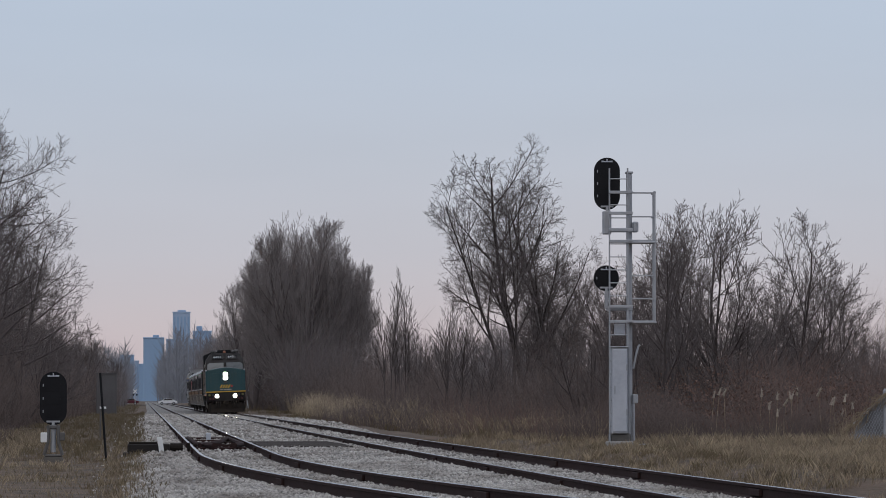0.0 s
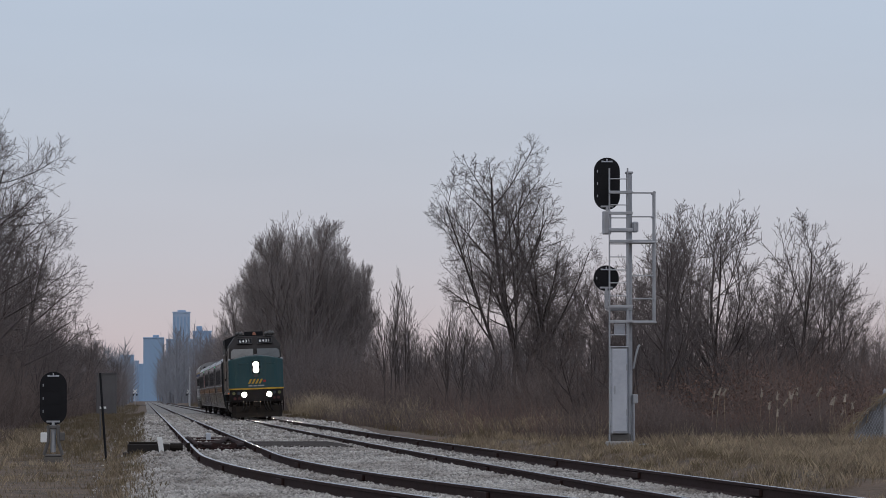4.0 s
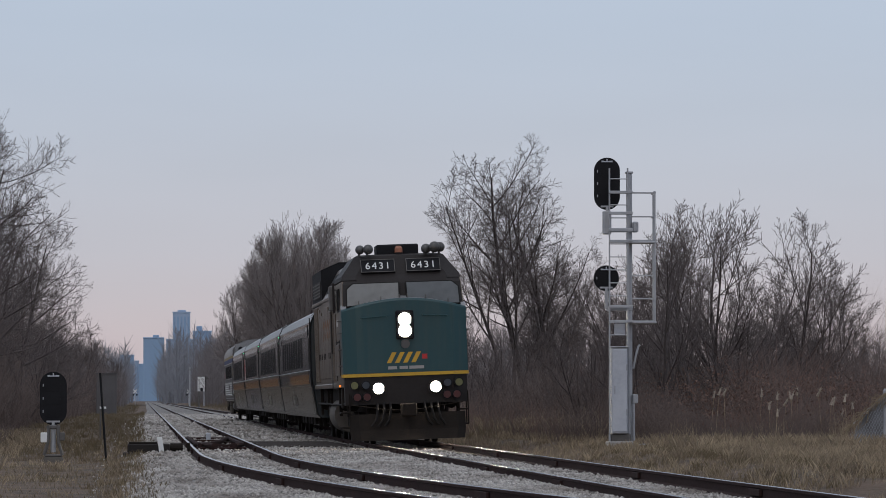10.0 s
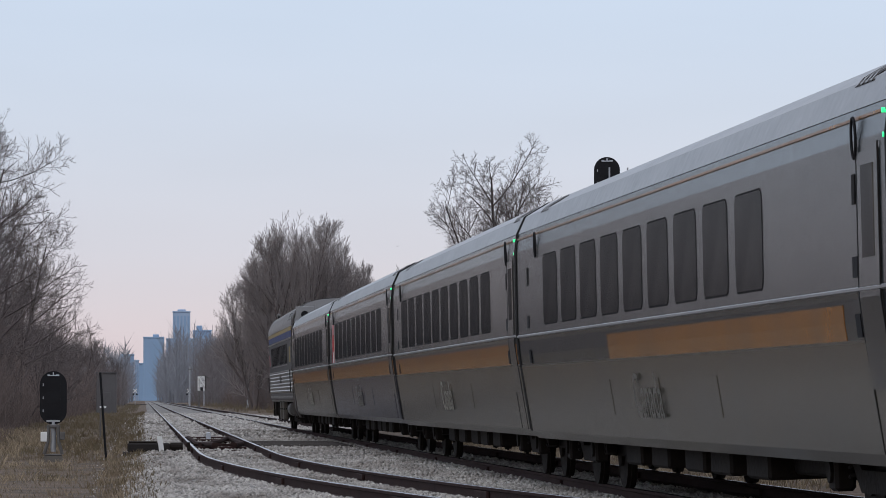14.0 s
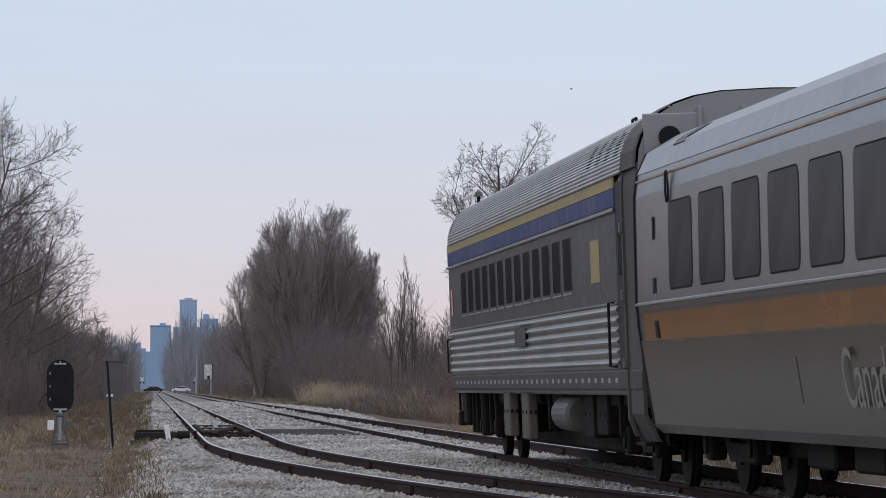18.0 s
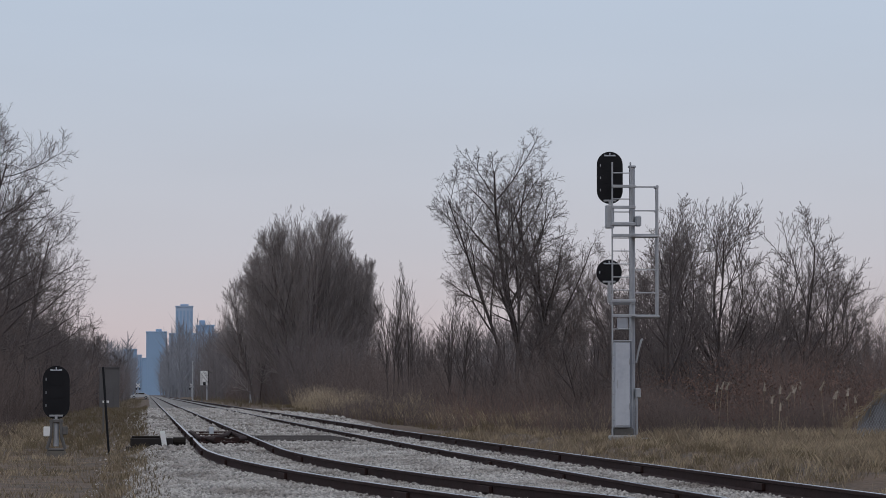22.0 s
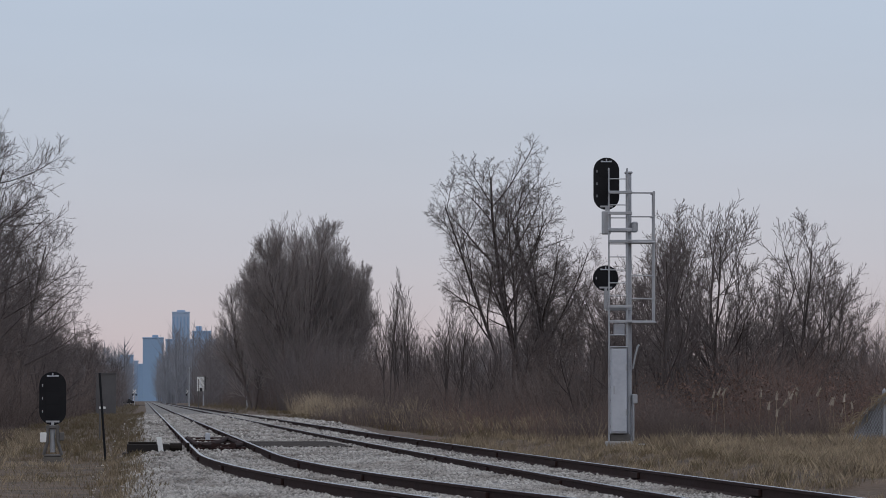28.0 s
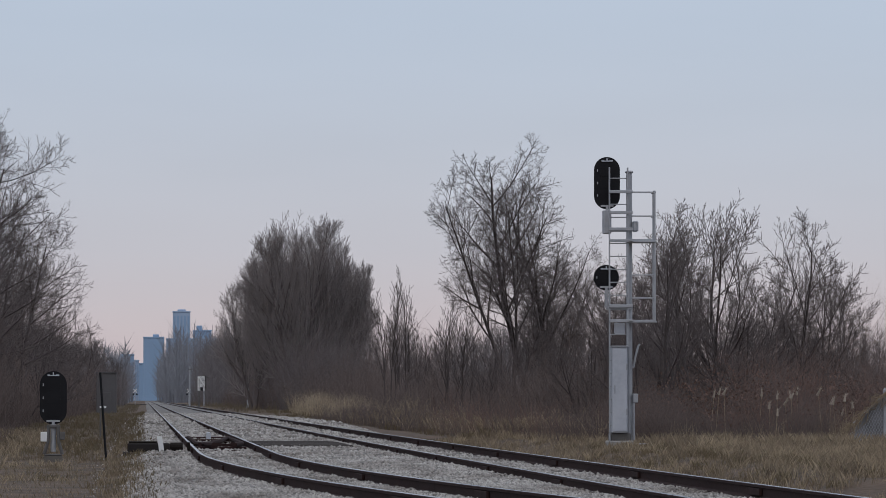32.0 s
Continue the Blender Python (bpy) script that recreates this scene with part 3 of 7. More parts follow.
# ---- locomotive ----
def build_loco():
    L = 18.1
    lo = thing("diesel_locomotive", "grimy grey diesel passenger locomotive with a teal nose and lit headlamps", "locomotive")

    def ring(yf, w, z, yr, cham=0.34, back=0.22):
        return [(-w, yf + back, z), (-w + cham, yf + 0.03, z), (0, yf, z), (w - cham, yf + 0.03, z), (w, yf + back, z), (w, yr, z), (-w, yr, z)]

    # nose and cab
    def bow(x):
        return 0.6 + 0.16 * max(0.0, abs(x) - 1.15) / 0.38 + 0.03 * (x / 1.53) ** 2

    def brow(x):
        return 3.32 + 0.25 * math.cos(math.pi / 2 * x / 1.56)

    xs = [-1.53 + 3.06 * i / 18 for i in range(19)]
    part("nose", Geo().loft([[(x, bow(x), 1.745), (x, bow(x), brow(x) - 0.06), (x, bow(x) + 0.02, brow(x) - 0.02), (x, bow(x) + 0.06, brow(x)), (x, 1.6, brow(x)), (x, 1.6, 1.745)] for x in xs]), M_TEAL, lo, "teal painted flat nose with an arched top")
    # The roof's pale grey stands for sky mirrored on the deck.
    part("nose_deck", Geo().loft([[(x, bow(x) + 0.08, brow(x) - 0.01), (x, 0.98 + 0.03 * (x / 1.5) ** 2, brow(x) + 0.10), (x, 1.2, brow(x) + 0.10), (x, 1.2, brow(x) - 0.01)] for x in xs]), M_ROOF, lo, "pale grey deck between nose and windshields")
    for x in (-1.1, -0.55, -0.1, 0.1, 0.55, 1.1):
        part("deck_clip", Geo().tube([(x, bow(x) + 0.1, brow(x) - 0.01), (x, bow(x) + 0.1, brow(x) + 0.1)], 0.012, 6), M_TANK, lo)
    for s in (-1, 1):
        part("nose_handrail", Geo().tube([(s * 0.45, 0.6, 3.13), (s * 0.45, 0.54, 3.13), (s * 1.05, 0.56, 3.1), (s * 1.05, 0.62, 3.1)], 0.014, 6), M_TEAL, lo)
    part("paper", Geo().box(-1.24, -1.02, 0.88, 0.9, 3.53, 3.62, 0.004), M_WHITE, lo, "white sheet lying behind the windshield edge")
    part("nose_stripe", Geo().loft([ring(0.585, 1.545, 1.66, 1.6), ring(0.585, 1.545, 1.74, 1.6)]), M_YELLOW, lo, "yellow stripe along the nose's lower edge")
    part("windshield_panel", Geo().loft([ring(0.70, 1.48, 3.305, 3.0), ring(1.02, 1.45, 3.95, 3.0), ring(1.12, 1.43, 4.05, 3.0)]), M_CABDARK, lo, "dark cab front round the windshields")
    roof = Geo().loft([ring(1.12, 1.47, 4.05, 5.1), ring(1.24, 1.45, 4.16, 5.1), ring(1.66, 1.10, 4.64, 5.1), ring(1.76, 1.02, 4.68, 5.1)])
    part("cab_roof", roof, M_CABDARK, lo, "dark cab roof with sloping sides")
    for s in (-1, 1):
        part("cab_side", Geo().loft([[(s * (w - 0.06), y0, z), (s * w, y0, z), (s * w, 5.1, z), (s * (w - 0.06), 5.1, z)] for w, y0, z in ((1.5, 0.85, 1.5), (1.5, 0.9, 3.28), (1.462, 1.3, 4.02))]), M_LOCO, lo)
    # windshields follow the slope
    tilt = math.degrees(math.atan2(0.32, 0.645))
    for s in (-1, 1):
        m = pose(s * 0.735, 0.865, 3.66, -tilt + 0, 0, s * 4)
        cut = 0.16
        out = [(-0.66, -0.33), (0.66, -0.33), (0.66, 0.33 - (cut if s > 0 else 0)), (0.66 - (cut if s > 0 else 0), 0.33), (-0.66 + (cut if s < 0 else 0), 0.33), (-0.66, 0.33 - (cut if s < 0 else 0))]
        fr = Geo().loft([[(x, y, z) for x, z in out] for y in (-0.035, 0.03)])
        w = part("windshield", fr, M_RUBBER, lo)
        w.matrix_basis = m
        part("pane", Geo().loft([[(x * 0.955, y, z * 0.91) for x, z in out] for y in (-0.045, -0.036)]), M_WINDSHIELD, w, "grey tinted windshield")
        part("wiper", Geo().tube([(-0.5, -0.06, -0.31), (0.1, -0.06, -0.27)], 0.009, 5).tube([(0.1, -0.06, -0.27), (0.2, -0.05, -0.34)], 0.01, 4), M_BLACK, w)
        # number boards
        nb = part("number_board", Geo().box(-0.42, 0.42, -0.03, 0.03, -0.21, 0.21, 0.012), M_BLACK, lo, "black number board with white digits")
        nb.matrix_basis = pose(s * 0.56, 1.395, 4.37, -41, 0, 0)
        part("rim", Geo().box(-0.42, 0.42, -0.04, -0.03, 0.195, 0.21).box(-0.42, 0.42, -0.04, -0.03, -0.21, -0.195).box(-0.42, -0.405, -0.04, -0.03, -0.195, 0.195).box(0.405, 0.42, -0.04, -0.03, -0.195, 0.195), M_TANK, nb)
        digits("6431", nb, 0.31, (0, -0.036, -0.105), 0, 0.86)
        # mirrors, handrails, grab irons
        if s < 0:
            part("mirror", Geo().box(s * 1.6 - 0.05, s * 1.6 + 0.05, 4.0, 4.55, 3.36, 4.0, 0.03).tube([(s * 1.45, 4.3, 3.9), (s * 1.6, 4.3, 3.9)], 0.02, 5).tube([(s * 1.45, 4.3, 3.45), (s * 1.6, 4.3, 3.45)], 0.02, 5), M_TANK, lo, "tall pale grey mirror beside the cab")
            part("wind_deflector", Geo().box(s * 1.58 - 0.03, s * 1.58 + 0.03, 3.3, 3.36, 3.3, 4.05, 0.012), M_CABDARK, lo)
            part("grab_rail", Geo().tube([(s * 1.5, 4.95, 4.05), (s * 1.58, 4.95, 4.05), (s * 1.58, 4.95, 2.3), (s * 1.5, 4.95, 2.3)], 0.02, 6), M_CABDARK, lo)
        sw = part("side_window", Geo().box(s * 1.495 - 0.012, s * 1.495 + 0.012, 2.2, 3.2, 3.3, 3.88, 0.01), M_RUBBER, lo)
        part("pane", Geo().box(s * 1.508 - 0.004, s * 1.508 + 0.004, 2.27, 3.13, 3.36, 3.82), M_GLASS, sw)
        digits("6431", lo, 0.24, (s * 1.506, 3.5, 2.95), 90 * s, 0.9)
        for z in (1.0, 1.2):
            part("brake_pipe", Geo().tube([(s * 1.3, 1.2, z), (s * 1.34, 2.6, z - 0.06), (s * 1.34, 5.6, z - 0.02), (s * 1.34, 6.5, z)], 0.022, 6), M_UNDER, lo)
        for y in (2.1, 5.9, 10.8, 12.3, 16.4):
            part("hanger", Geo().box(s * 1.36 - 0.04, s * 1.36 + 0.04, y, y + 0.16, 0.7, 1.42, 0.01), M_UNDER, lo)
            part("brake_cylinder", Geo().tube([(s * 1.22, y + 0.3, 0.95), (s * 1.22, y + 0.75, 0.95)], 0.13, 12), M_UNDER, lo)
        part("cab_door", Geo().box(s * 1.512 - 0.015, s * 1.512 + 0.015, 4.15, 4.85, 1.6, 3.3, 0.012), M_LOCO, lo)
        part("equipment_door", Geo().box(s * 1.514 - 0.015, s * 1.514 + 0.015, 2.5, 4.0, 1.72, 2.5, 0.012), M_LOCO, lo)
        part("door_seam", Geo().box(s * 1.512 - 0.006, s * 1.512 + 0.006, 4.02, 4.06, 1.6, 2.6).box(s * 1.512 - 0.006, s * 1.512 + 0.006, 2.42, 2.46, 1.7, 2.6).box(s * 1.512 - 0.006, s * 1.512 + 0.006, 2.46, 4.02, 2.54, 2.58), M_BLACK, lo)
        for z in (1.95, 2.35, 2.75, 3.05):
            part("grab_iron", Geo().tube([(s * 1.53, 0.95, z), (s * 1.61, 0.95, z), (s * 1.61, 1.35, z), (s * 1.5, 1.35, z)], 0.016, 5), M_TANK, lo)
        # ditch lamps with their housings, marker lenses
        dh = part("ditch_lamp", disc(Geo(), s * 0.70, 0.56, 1.37, 0.15, 0.24, "y", 18), M_BLACK, lo)
        # Disc drawn wider than a real lens so that it covers the lamp's glare.
        part("lens", disc(Geo(), s * 0.70, 0.437, 1.37, 0.13, 0.006, "y", 18), M_DITCH, dh, "lit warm white ditch lamp")
        for x, z, mt, nm in ((1.28, 1.46, M_LENS_Y, "yellow marker lens"), (1.0, 1.46, M_LENS_B, "blue-grey marker lens"), (1.22, 1.17, M_LENS_R, "dim red marker lens"), (0.98, 1.17, M_LENS_R, "dim red marker lens")):
            ml = part("marker_lamp", disc(Geo(), s * x, 0.6, z, 0.115, 0.12, "y", 16), M_BLACK, lo)
            part("lens", disc(Geo(), s * x, 0.532, z, 0.09, 0.02, "y", 16), mt, ml, nm)
        # air horns on the roof
        hb = part("air_horn", Geo().box(s * 0.82 - 0.16, s * 0.82 + 0.16, 1.9, 2.0, 4.56, 4.66, 0.02), M_CHROME, lo, "cluster of bare metal air horns")
        for x, dz, ln, rr in (((-0.98, 0.2, 0.5, 0.115), (-0.78, 0.2, 0.6, 0.125)) if s < 0 else ((0.66, 0.18, 0.45, 0.125), (0.86, 0.21, 0.6, 0.14), (1.0, 0.21, 0.5, 0.125))):
            z = 4.6 + dz
            part("trumpet", Geo().tube([(x, 2.0, z), (x, 2.0 - ln * 0.6, z), (x, 2.0 - ln * 0.85, z), (x, 2.0 - ln, z), (x, 1.95 - ln, z), (x, 1.92 - ln, z)], [0.035, 0.045, rr * 0.8, rr, rr * 0.7, 0.0], 14), M_CHROME, hb, smooth=True)
            part("stand", Geo().tube([(x, 1.9, 4.55), (x, 1.9, z)], 0.03, 6), M_CHROME, hb)
        # pilot steps, hoses
        part("step", Geo().box(s * 1.45 - 0.18, s * 1.45 + 0.05, 0.7, 1.3, 0.42, 0.46, 0.008).box(s * 1.45 - 0.18, s * 1.45 + 0.05, 0.7, 1.3, 0.78, 0.82, 0.008).box(s * 1.45 + 0.03, s * 1.45 + 0.06, 0.7, 0.74, 0.42, 1.25).box(s * 1.45 + 0.03, s * 1.45 + 0.06, 1.26, 1.3, 0.42, 1.25), M_UNDER, lo)
        for k in range(3):
            x = s * (0.42 + 0.16 * k)
            part("hose", Geo().tube([(x, 0.55, 1.0), (x, 0.38, 0.85), (x + s * 0.05, 0.34, 0.6), (x + s * 0.16, 0.38, 0.45)], 0.03, 6), M_RUBBER, lo)
    # headlamp, bell lamp, pilot
    hl = part("headlamp", Geo().box(-0.22, 0.22, 0.5, 0.62, 2.55, 3.26, 0.03), M_BLACK, lo, "black headlamp housing with two stacked lamps")
    # Oversize discs take in the glare of the two headlamps.
    for z in (2.76, 3.04):
        part("lens", disc(Geo(), 0, 0.498, z, 0.155, 0.006, "y", 18), M_LAMP, hl, "lit warm white headlamp")
    part("bell_lamp", disc(Geo(), 0, 0.57, 2.44, 0.11, 0.1, "y", 18), M_CHROME, lo, "round unlit lamp below the headlamp")
    part("pilot_sheet", Geo().loft([ring(0.62, 1.5, 0.98, 1.3), ring(0.62, 1.5, 1.66, 1.3)]), M_CABDARK, lo, "dark lower front sheet")
    plow = Geo()
    prof = [(-1.42, 0.66), (-1.2, 0.46), (0, 0.3), (1.2, 0.46), (1.42, 0.66), (1.42, 0.9), (-1.42, 0.9)]
    plow.loft([[(x * 0.97, y - 0.12 if y < 0.9 else y, 0.1) for x, y in prof], [(x, y, 0.35) for x, y in prof], [(x, y + 0.1, 0.75) for x, y in prof]])
    part("snow_plow", plow, M_UNDER, lo, "black snow plow")
    part("uncoupling_lever", Geo().tube([(-1.35, 0.5, 0.98), (-0.6, 0.42, 0.86), (-0.15, 0.38, 0.82), (0.3, 0.38, 0.84), (1.35, 0.5, 0.98)], 0.014, 6), M_UNDER, lo, "dark uncoupling lever")
    for s in (-1, 1):
        for k in range(5):
            lv = part("hatch_louvre", Geo().box(s * 1.475 - 0.012, s * 1.475 + 0.012, 12.5 + 0.84 * k, 13.28 + 0.84 * k, 3.9, 4.35, 0.006), M_CABDARK, lo)
            for q in range(5):
                part("slat", Geo().box(s * 1.49 - 0.012, s * 1.49 + 0.012, 12.52 + 0.84 * k, 13.26 + 0.84 * k, 3.93 + 0.085 * q, 3.96 + 0.085 * q), M_TANK, lv)
    part("roof_box", Geo().box(-0.54, 0.5, 2.0, 3.0, 4.66, 4.93, 0.03), M_BLACK, lo, "black box on the cab roof")
    bc = part("beacon", Geo().tube([(0, 1.86, 4.66), (0, 1.86, 4.72)], 0.1, 12), M_BLACK, lo)
    part("lens", Geo().tube([(0, 1.86, 4.72), (0, 1.86, 4.82), (0, 1.86, 4.88)], [0.10, 0.095, 0.06], 12), M_BEACON, bc, "dull orange roof beacon")
    # emblem on the nose: plain yellow bars and a small red mark
    em = Geo()
    for x0, lean in ((-0.40, 0.14), (-0.20, 0.14), (0.0, 0.14), (0.20, 0.14)):
        em.loft([[(x0 + lean * 0.5 + d, 0.592, 2.24) for d in (0, 0.11)] + [(x0 + lean * 0.5 + d, 0.6, 2.24) for d in (0.11, 0)], [(x0 - lean * 0.5 + d, 0.592, 1.98) for d in (0, 0.11)] + [(x0 - lean * 0.5 + d, 0.6, 1.98) for d in (0.11, 0)]])
    part("emblem", em, M_YELLOW, lo, "plain yellow slanted bars on the nose")
    part("emblem_mark", Geo().box(0.40, 0.53, 0.59, 0.6, 2.06, 2.18, 0.003), M_RED, lo)
    for x0, x1 in ((-0.44, -0.22), (-0.16, 0.05), (0.08, 0.44)):
        part("lettering_bar", Geo().box(x0, x1, 0.592, 0.6, 1.825, 1.9), M_RIVET, lo, "pale bar in place of small lettering")
    # hood
    hood = Geo()
    prof = [(-1.46, 1.5), (-1.46, 3.72), (-1.5, 3.74), (-1.5, 3.80), (-1.44, 3.84), (-1.0, 4.6), (1.0, 4.6), (1.44, 3.84), (1.5, 3.80), (1.5, 3.74), (1.46, 3.72), (1.46, 1.5)]
    hood.loft([[(x, y, z) for x, z in prof] for y in (3.1, 17.6)])
    part("hood", hood, M_LOCO, lo, "grimy grey hood with faded paint")
    part("side_band", Geo().box(-1.466, -1.46, 6.0, 17.4, 2.55, 3.1).box(1.46, 1.466, 6.0, 17.4, 2.55, 3.1), M_LOCO_BAND, lo, "faded orange band along the hood")
    part("sill", Geo().box(-1.5, 1.5, 1.3, 17.65, 1.42, 1.54, 0.02), M_LOCO, lo)
    rib = Geo().box(-0.04, 0.04, -0.06, 0.06, 1.6, 3.66, 0.015).mesh("rib", M_LOCO)
    for s in (-1, 1):
        for y in [14.45 + 0.3 * i for i in range(7)] + [5.5, 6.0, 6.5, 7.1]:
            r = part("rib", rib, None, lo)
            r.location = (s * 1.475, y, 0)
        for y0, y1, z1 in ((7.4, 8.0, 3.45), (8.05, 8.7, 3.45), (8.75, 10.65, 3.58), (10.7, 11.4, 3.4), (11.5, 12.6, 3.4), (12.7, 13.5, 3.5), (13.55, 14.2, 3.6)):
            d = part("hood_door", Geo().box(s * 1.475 - 0.014, s * 1.475 + 0.014, y0, y1, 1.68, z1, 0.012), M_LOCO, lo)
            part("latch", Geo().box(s * 1.495 - 0.012, s * 1.495 + 0.012, y1 - 0.14, y1 - 0.06, 2.2, 2.36, 0.006), M_BLACK, d)
        for k in range(4):
            y0, z0 = 7.75 + 1.05 * k, 3.1
            part("slanted_stripe", Geo().loft([[(s * 1.487, y0 + d * 0.86, z0 - d * 0.16), (s * 1.494, y0 + d * 0.86, z0 - d * 0.16), (s * 1.494, y0 + d * 0.86, z0 + 0.14 - d * 0.16), (s * 1.487, y0 + d * 0.86, z0 + 0.14 - d * 0.16)] for d in (0, 1)]), M_LOCO_BAND, lo, "worn slanted orange stripe")
            part("slanted_stripe", Geo().loft([[(s * 1.487, y0 + d * 0.8, z0 - 0.26 - d * 0.16), (s * 1.494, y0 + d * 0.8, z0 - 0.26 - d * 0.16), (s * 1.494, y0 + d * 0.8, z0 - 0.14 - d * 0.16), (s * 1.487, y0 + d * 0.8, z0 - 0.14 - d * 0.16)] for d in (0, 1)]), M_LOCO_BAND, lo, "worn slanted orange stripe")
        for y0, n, z0, z1 in ((5.3, 4, 3.86, 4.3), (7.4, 6, 3.86, 4.3), (9.7, 9, 3.86, 4.3)):
            gr = part("air_intake", Geo().box(-0.02, 0.02, y0, y0 + n * 0.2, 0, 0.56), M_BLACK, lo)
            gr.matrix_basis = Matrix.Translation((s * 1.23, 0, 4.2)) @ Euler((0, -s * math.atan2(0.44, 0.76), 0)).to_matrix().to_4x4() @ Matrix.Translation((0, 0, -0.28))
            for k in range(n if n < 9 else 0):
                part("slat", Geo().box(-0.035, 0.035, y0 + k * 0.2 + 0.05, y0 + k * 0.2 + 0.1, 0.02, 0.54), M_CABDARK, gr)
        part("handrail", Geo().tube([(s * 1.47, 17.5, 3.45), (s * 1.6, 17.5, 3.45), (s * 1.6, 17.5, 1.5), (s * 1.47, 17.5, 1.5)], 0.018, 5), M_BLACK, lo)
        part("handrail", Geo().tube([(s * 1.47, 5.2, 3.6), (s * 1.58, 5.2, 3.6), (s * 1.58, 5.2, 1.4), (s * 1.47, 5.2, 1.4)], 0.018, 5), M_TANK, lo)
        part("sand_box", Geo().box(s * 1.25 - 0.22, s * 1.25 + 0.22, 3.0, 3.6, 0.9, 1.4, 0.03), M_UNDER, lo)
        part("lamp_bracket", disc(Geo(), s * 1.52, 2.9, 1.46, 0.028, 0.04, "x", 10), M_AMBER, lo, "small glowing amber marker")
        part("air_reservoir", Geo().tube([(s * 1.2, 10.4, 0.85), (s * 1.2, 11.9, 0.85)], 0.2, 14), M_UNDER, lo)
        part("pipe", Geo().tube([(s * 1.42, 1.5, 1.02), (s * 1.42, 5.5, 0.98), (s * 1.42, 10.5, 1.0), (s * 1.42, 17.3, 1.02)], 0.03, 6), M_UNDER, lo)
    # roof equipment
    part("radiator_hatch", Geo().loft([[(x, y, z) for x, z in ((-1.47, 3.7), (-1.47, 4.64), (-0.98, 4.84), (0.98, 4.84), (1.47, 4.64), (1.47, 3.7))] for y in (12.2, 17.62)]), M_BLACK, lo, "raised dark radiator hatch")
    for y in (14.0, 15.3, 16.6):
        part("fan", disc(Geo(), 0, y, 4.86, 0.52, 0.12, "z", 24), M_CABDARK, lo)
    part("exhaust_stack", Geo().box(-0.35, 0.35, 8.6, 9.6, 4.58, 4.8, 0.04), M_CABDARK, lo)
    part("roof_hatch", Geo().box(-0.85, 0.85, 5.3, 9.2, 4.58, 4.72, 0.03), M_LOCO, lo)
    # underframe
    tank = [(-1.0 + 0.44 * math.cos(math.pi / 2 + math.pi * i / 24), 0.72 + 0.46 * math.sin(math.pi / 2 + math.pi * i / 24)) for i in range(25)]
    tank += [(-x, z) for x, z in reversed(tank)]
    part("fuel_tank", Geo().loft([[(x, y, z) for x, z in tank] for y in (7.7, 10.75)]), M_EQUIP, lo, "dusty grey rounded fuel tank")
    make_bogie(lo, 3.9, 2.75, 0.51, True)
    make_bogie(lo, 14.4, 2.75, 0.51, True)
    part("underframe", Geo().box(-1.25, 1.25, 1.2, 17.7, 1.0, 1.42, 0.02), M_UNDER, lo)
    for y0, y1 in ((1.3, 6.4), (11.9, 17.4)):
        part("bogie_bolster", Geo().box(-0.95, 0.95, y0, y1, 0.55, 1.05, 0.05), M_UNDER, lo)
    coupler(lo, 0.14, 1)
    coupler(lo, L - 0.14, -1)
    part("end_gangway", Geo().box(-0.5, 0.5, 17.55, 18.05, 1.1, 3.3, 0.05), M_RUBBER, lo)
    return lo


def letters(text, mat_):
    """A word as one raised mesh, written from its left end."""
    key = text + mat_.name
    if key not in MESHES:
        cu = bpy.data.curves.new("lettering", "FONT")
        cu.body, cu.size, cu.extrude = text, 1.0, 0.008
        tmp = bpy.data.objects.new("lettering_tmp", cu)
        me = bpy.data.meshes.new_from_object(tmp)
        bpy.data.objects.remove(tmp)
        me.materials.clear()
        me.materials.append(mat_)
        MESHES[key] = me
    return MESHES[key]


def digits(text, parent, size, at, turn=0, slim=1.05):
    """Raised digits, one part each, along the board."""
    step = size * 0.78 if slim > 1 else size * 0.53
    for k, ch in enumerate(text):
        if ch not in MESHES:
            cu = bpy.data.curves.new("digit", "FONT")
            cu.body, cu.size, cu.extrude, cu.align_x = ch, 1.0, 0.012, "CENTER"
            tmp = bpy.data.objects.new("digit_tmp", cu)
            me = bpy.data.meshes.new_from_object(tmp)
            bpy.data.objects.remove(tmp)
            me.materials.clear()
            me.materials.append(M_WHITE)
            MESHES[ch] = me
        ob = part("digit", MESHES[ch], None, parent)
        along = Matrix.Rotation(radians(turn), 4, "Z") @ Vector(((k - 1.5) * step, 0, 0))
        ob.matrix_basis = Matrix.Translation(Vector(at) + along) @ pose(0, 0, 0, 90, 0, turn) @ Matrix.Diagonal((size * slim, size, size, 1))


# ---- low coaches ----
COACH = [(1.36, 0.6), (1.45, 0.70), (1.565, 1.60), (1.58, 1.72), (1.59, 1.9), (1.6, 1.95), (1.582, 3.1), (1.545, 3.34), (1.43, 3.57), (1.1, 3.755), (0.5, 3.845), (0.0, 3.865)]


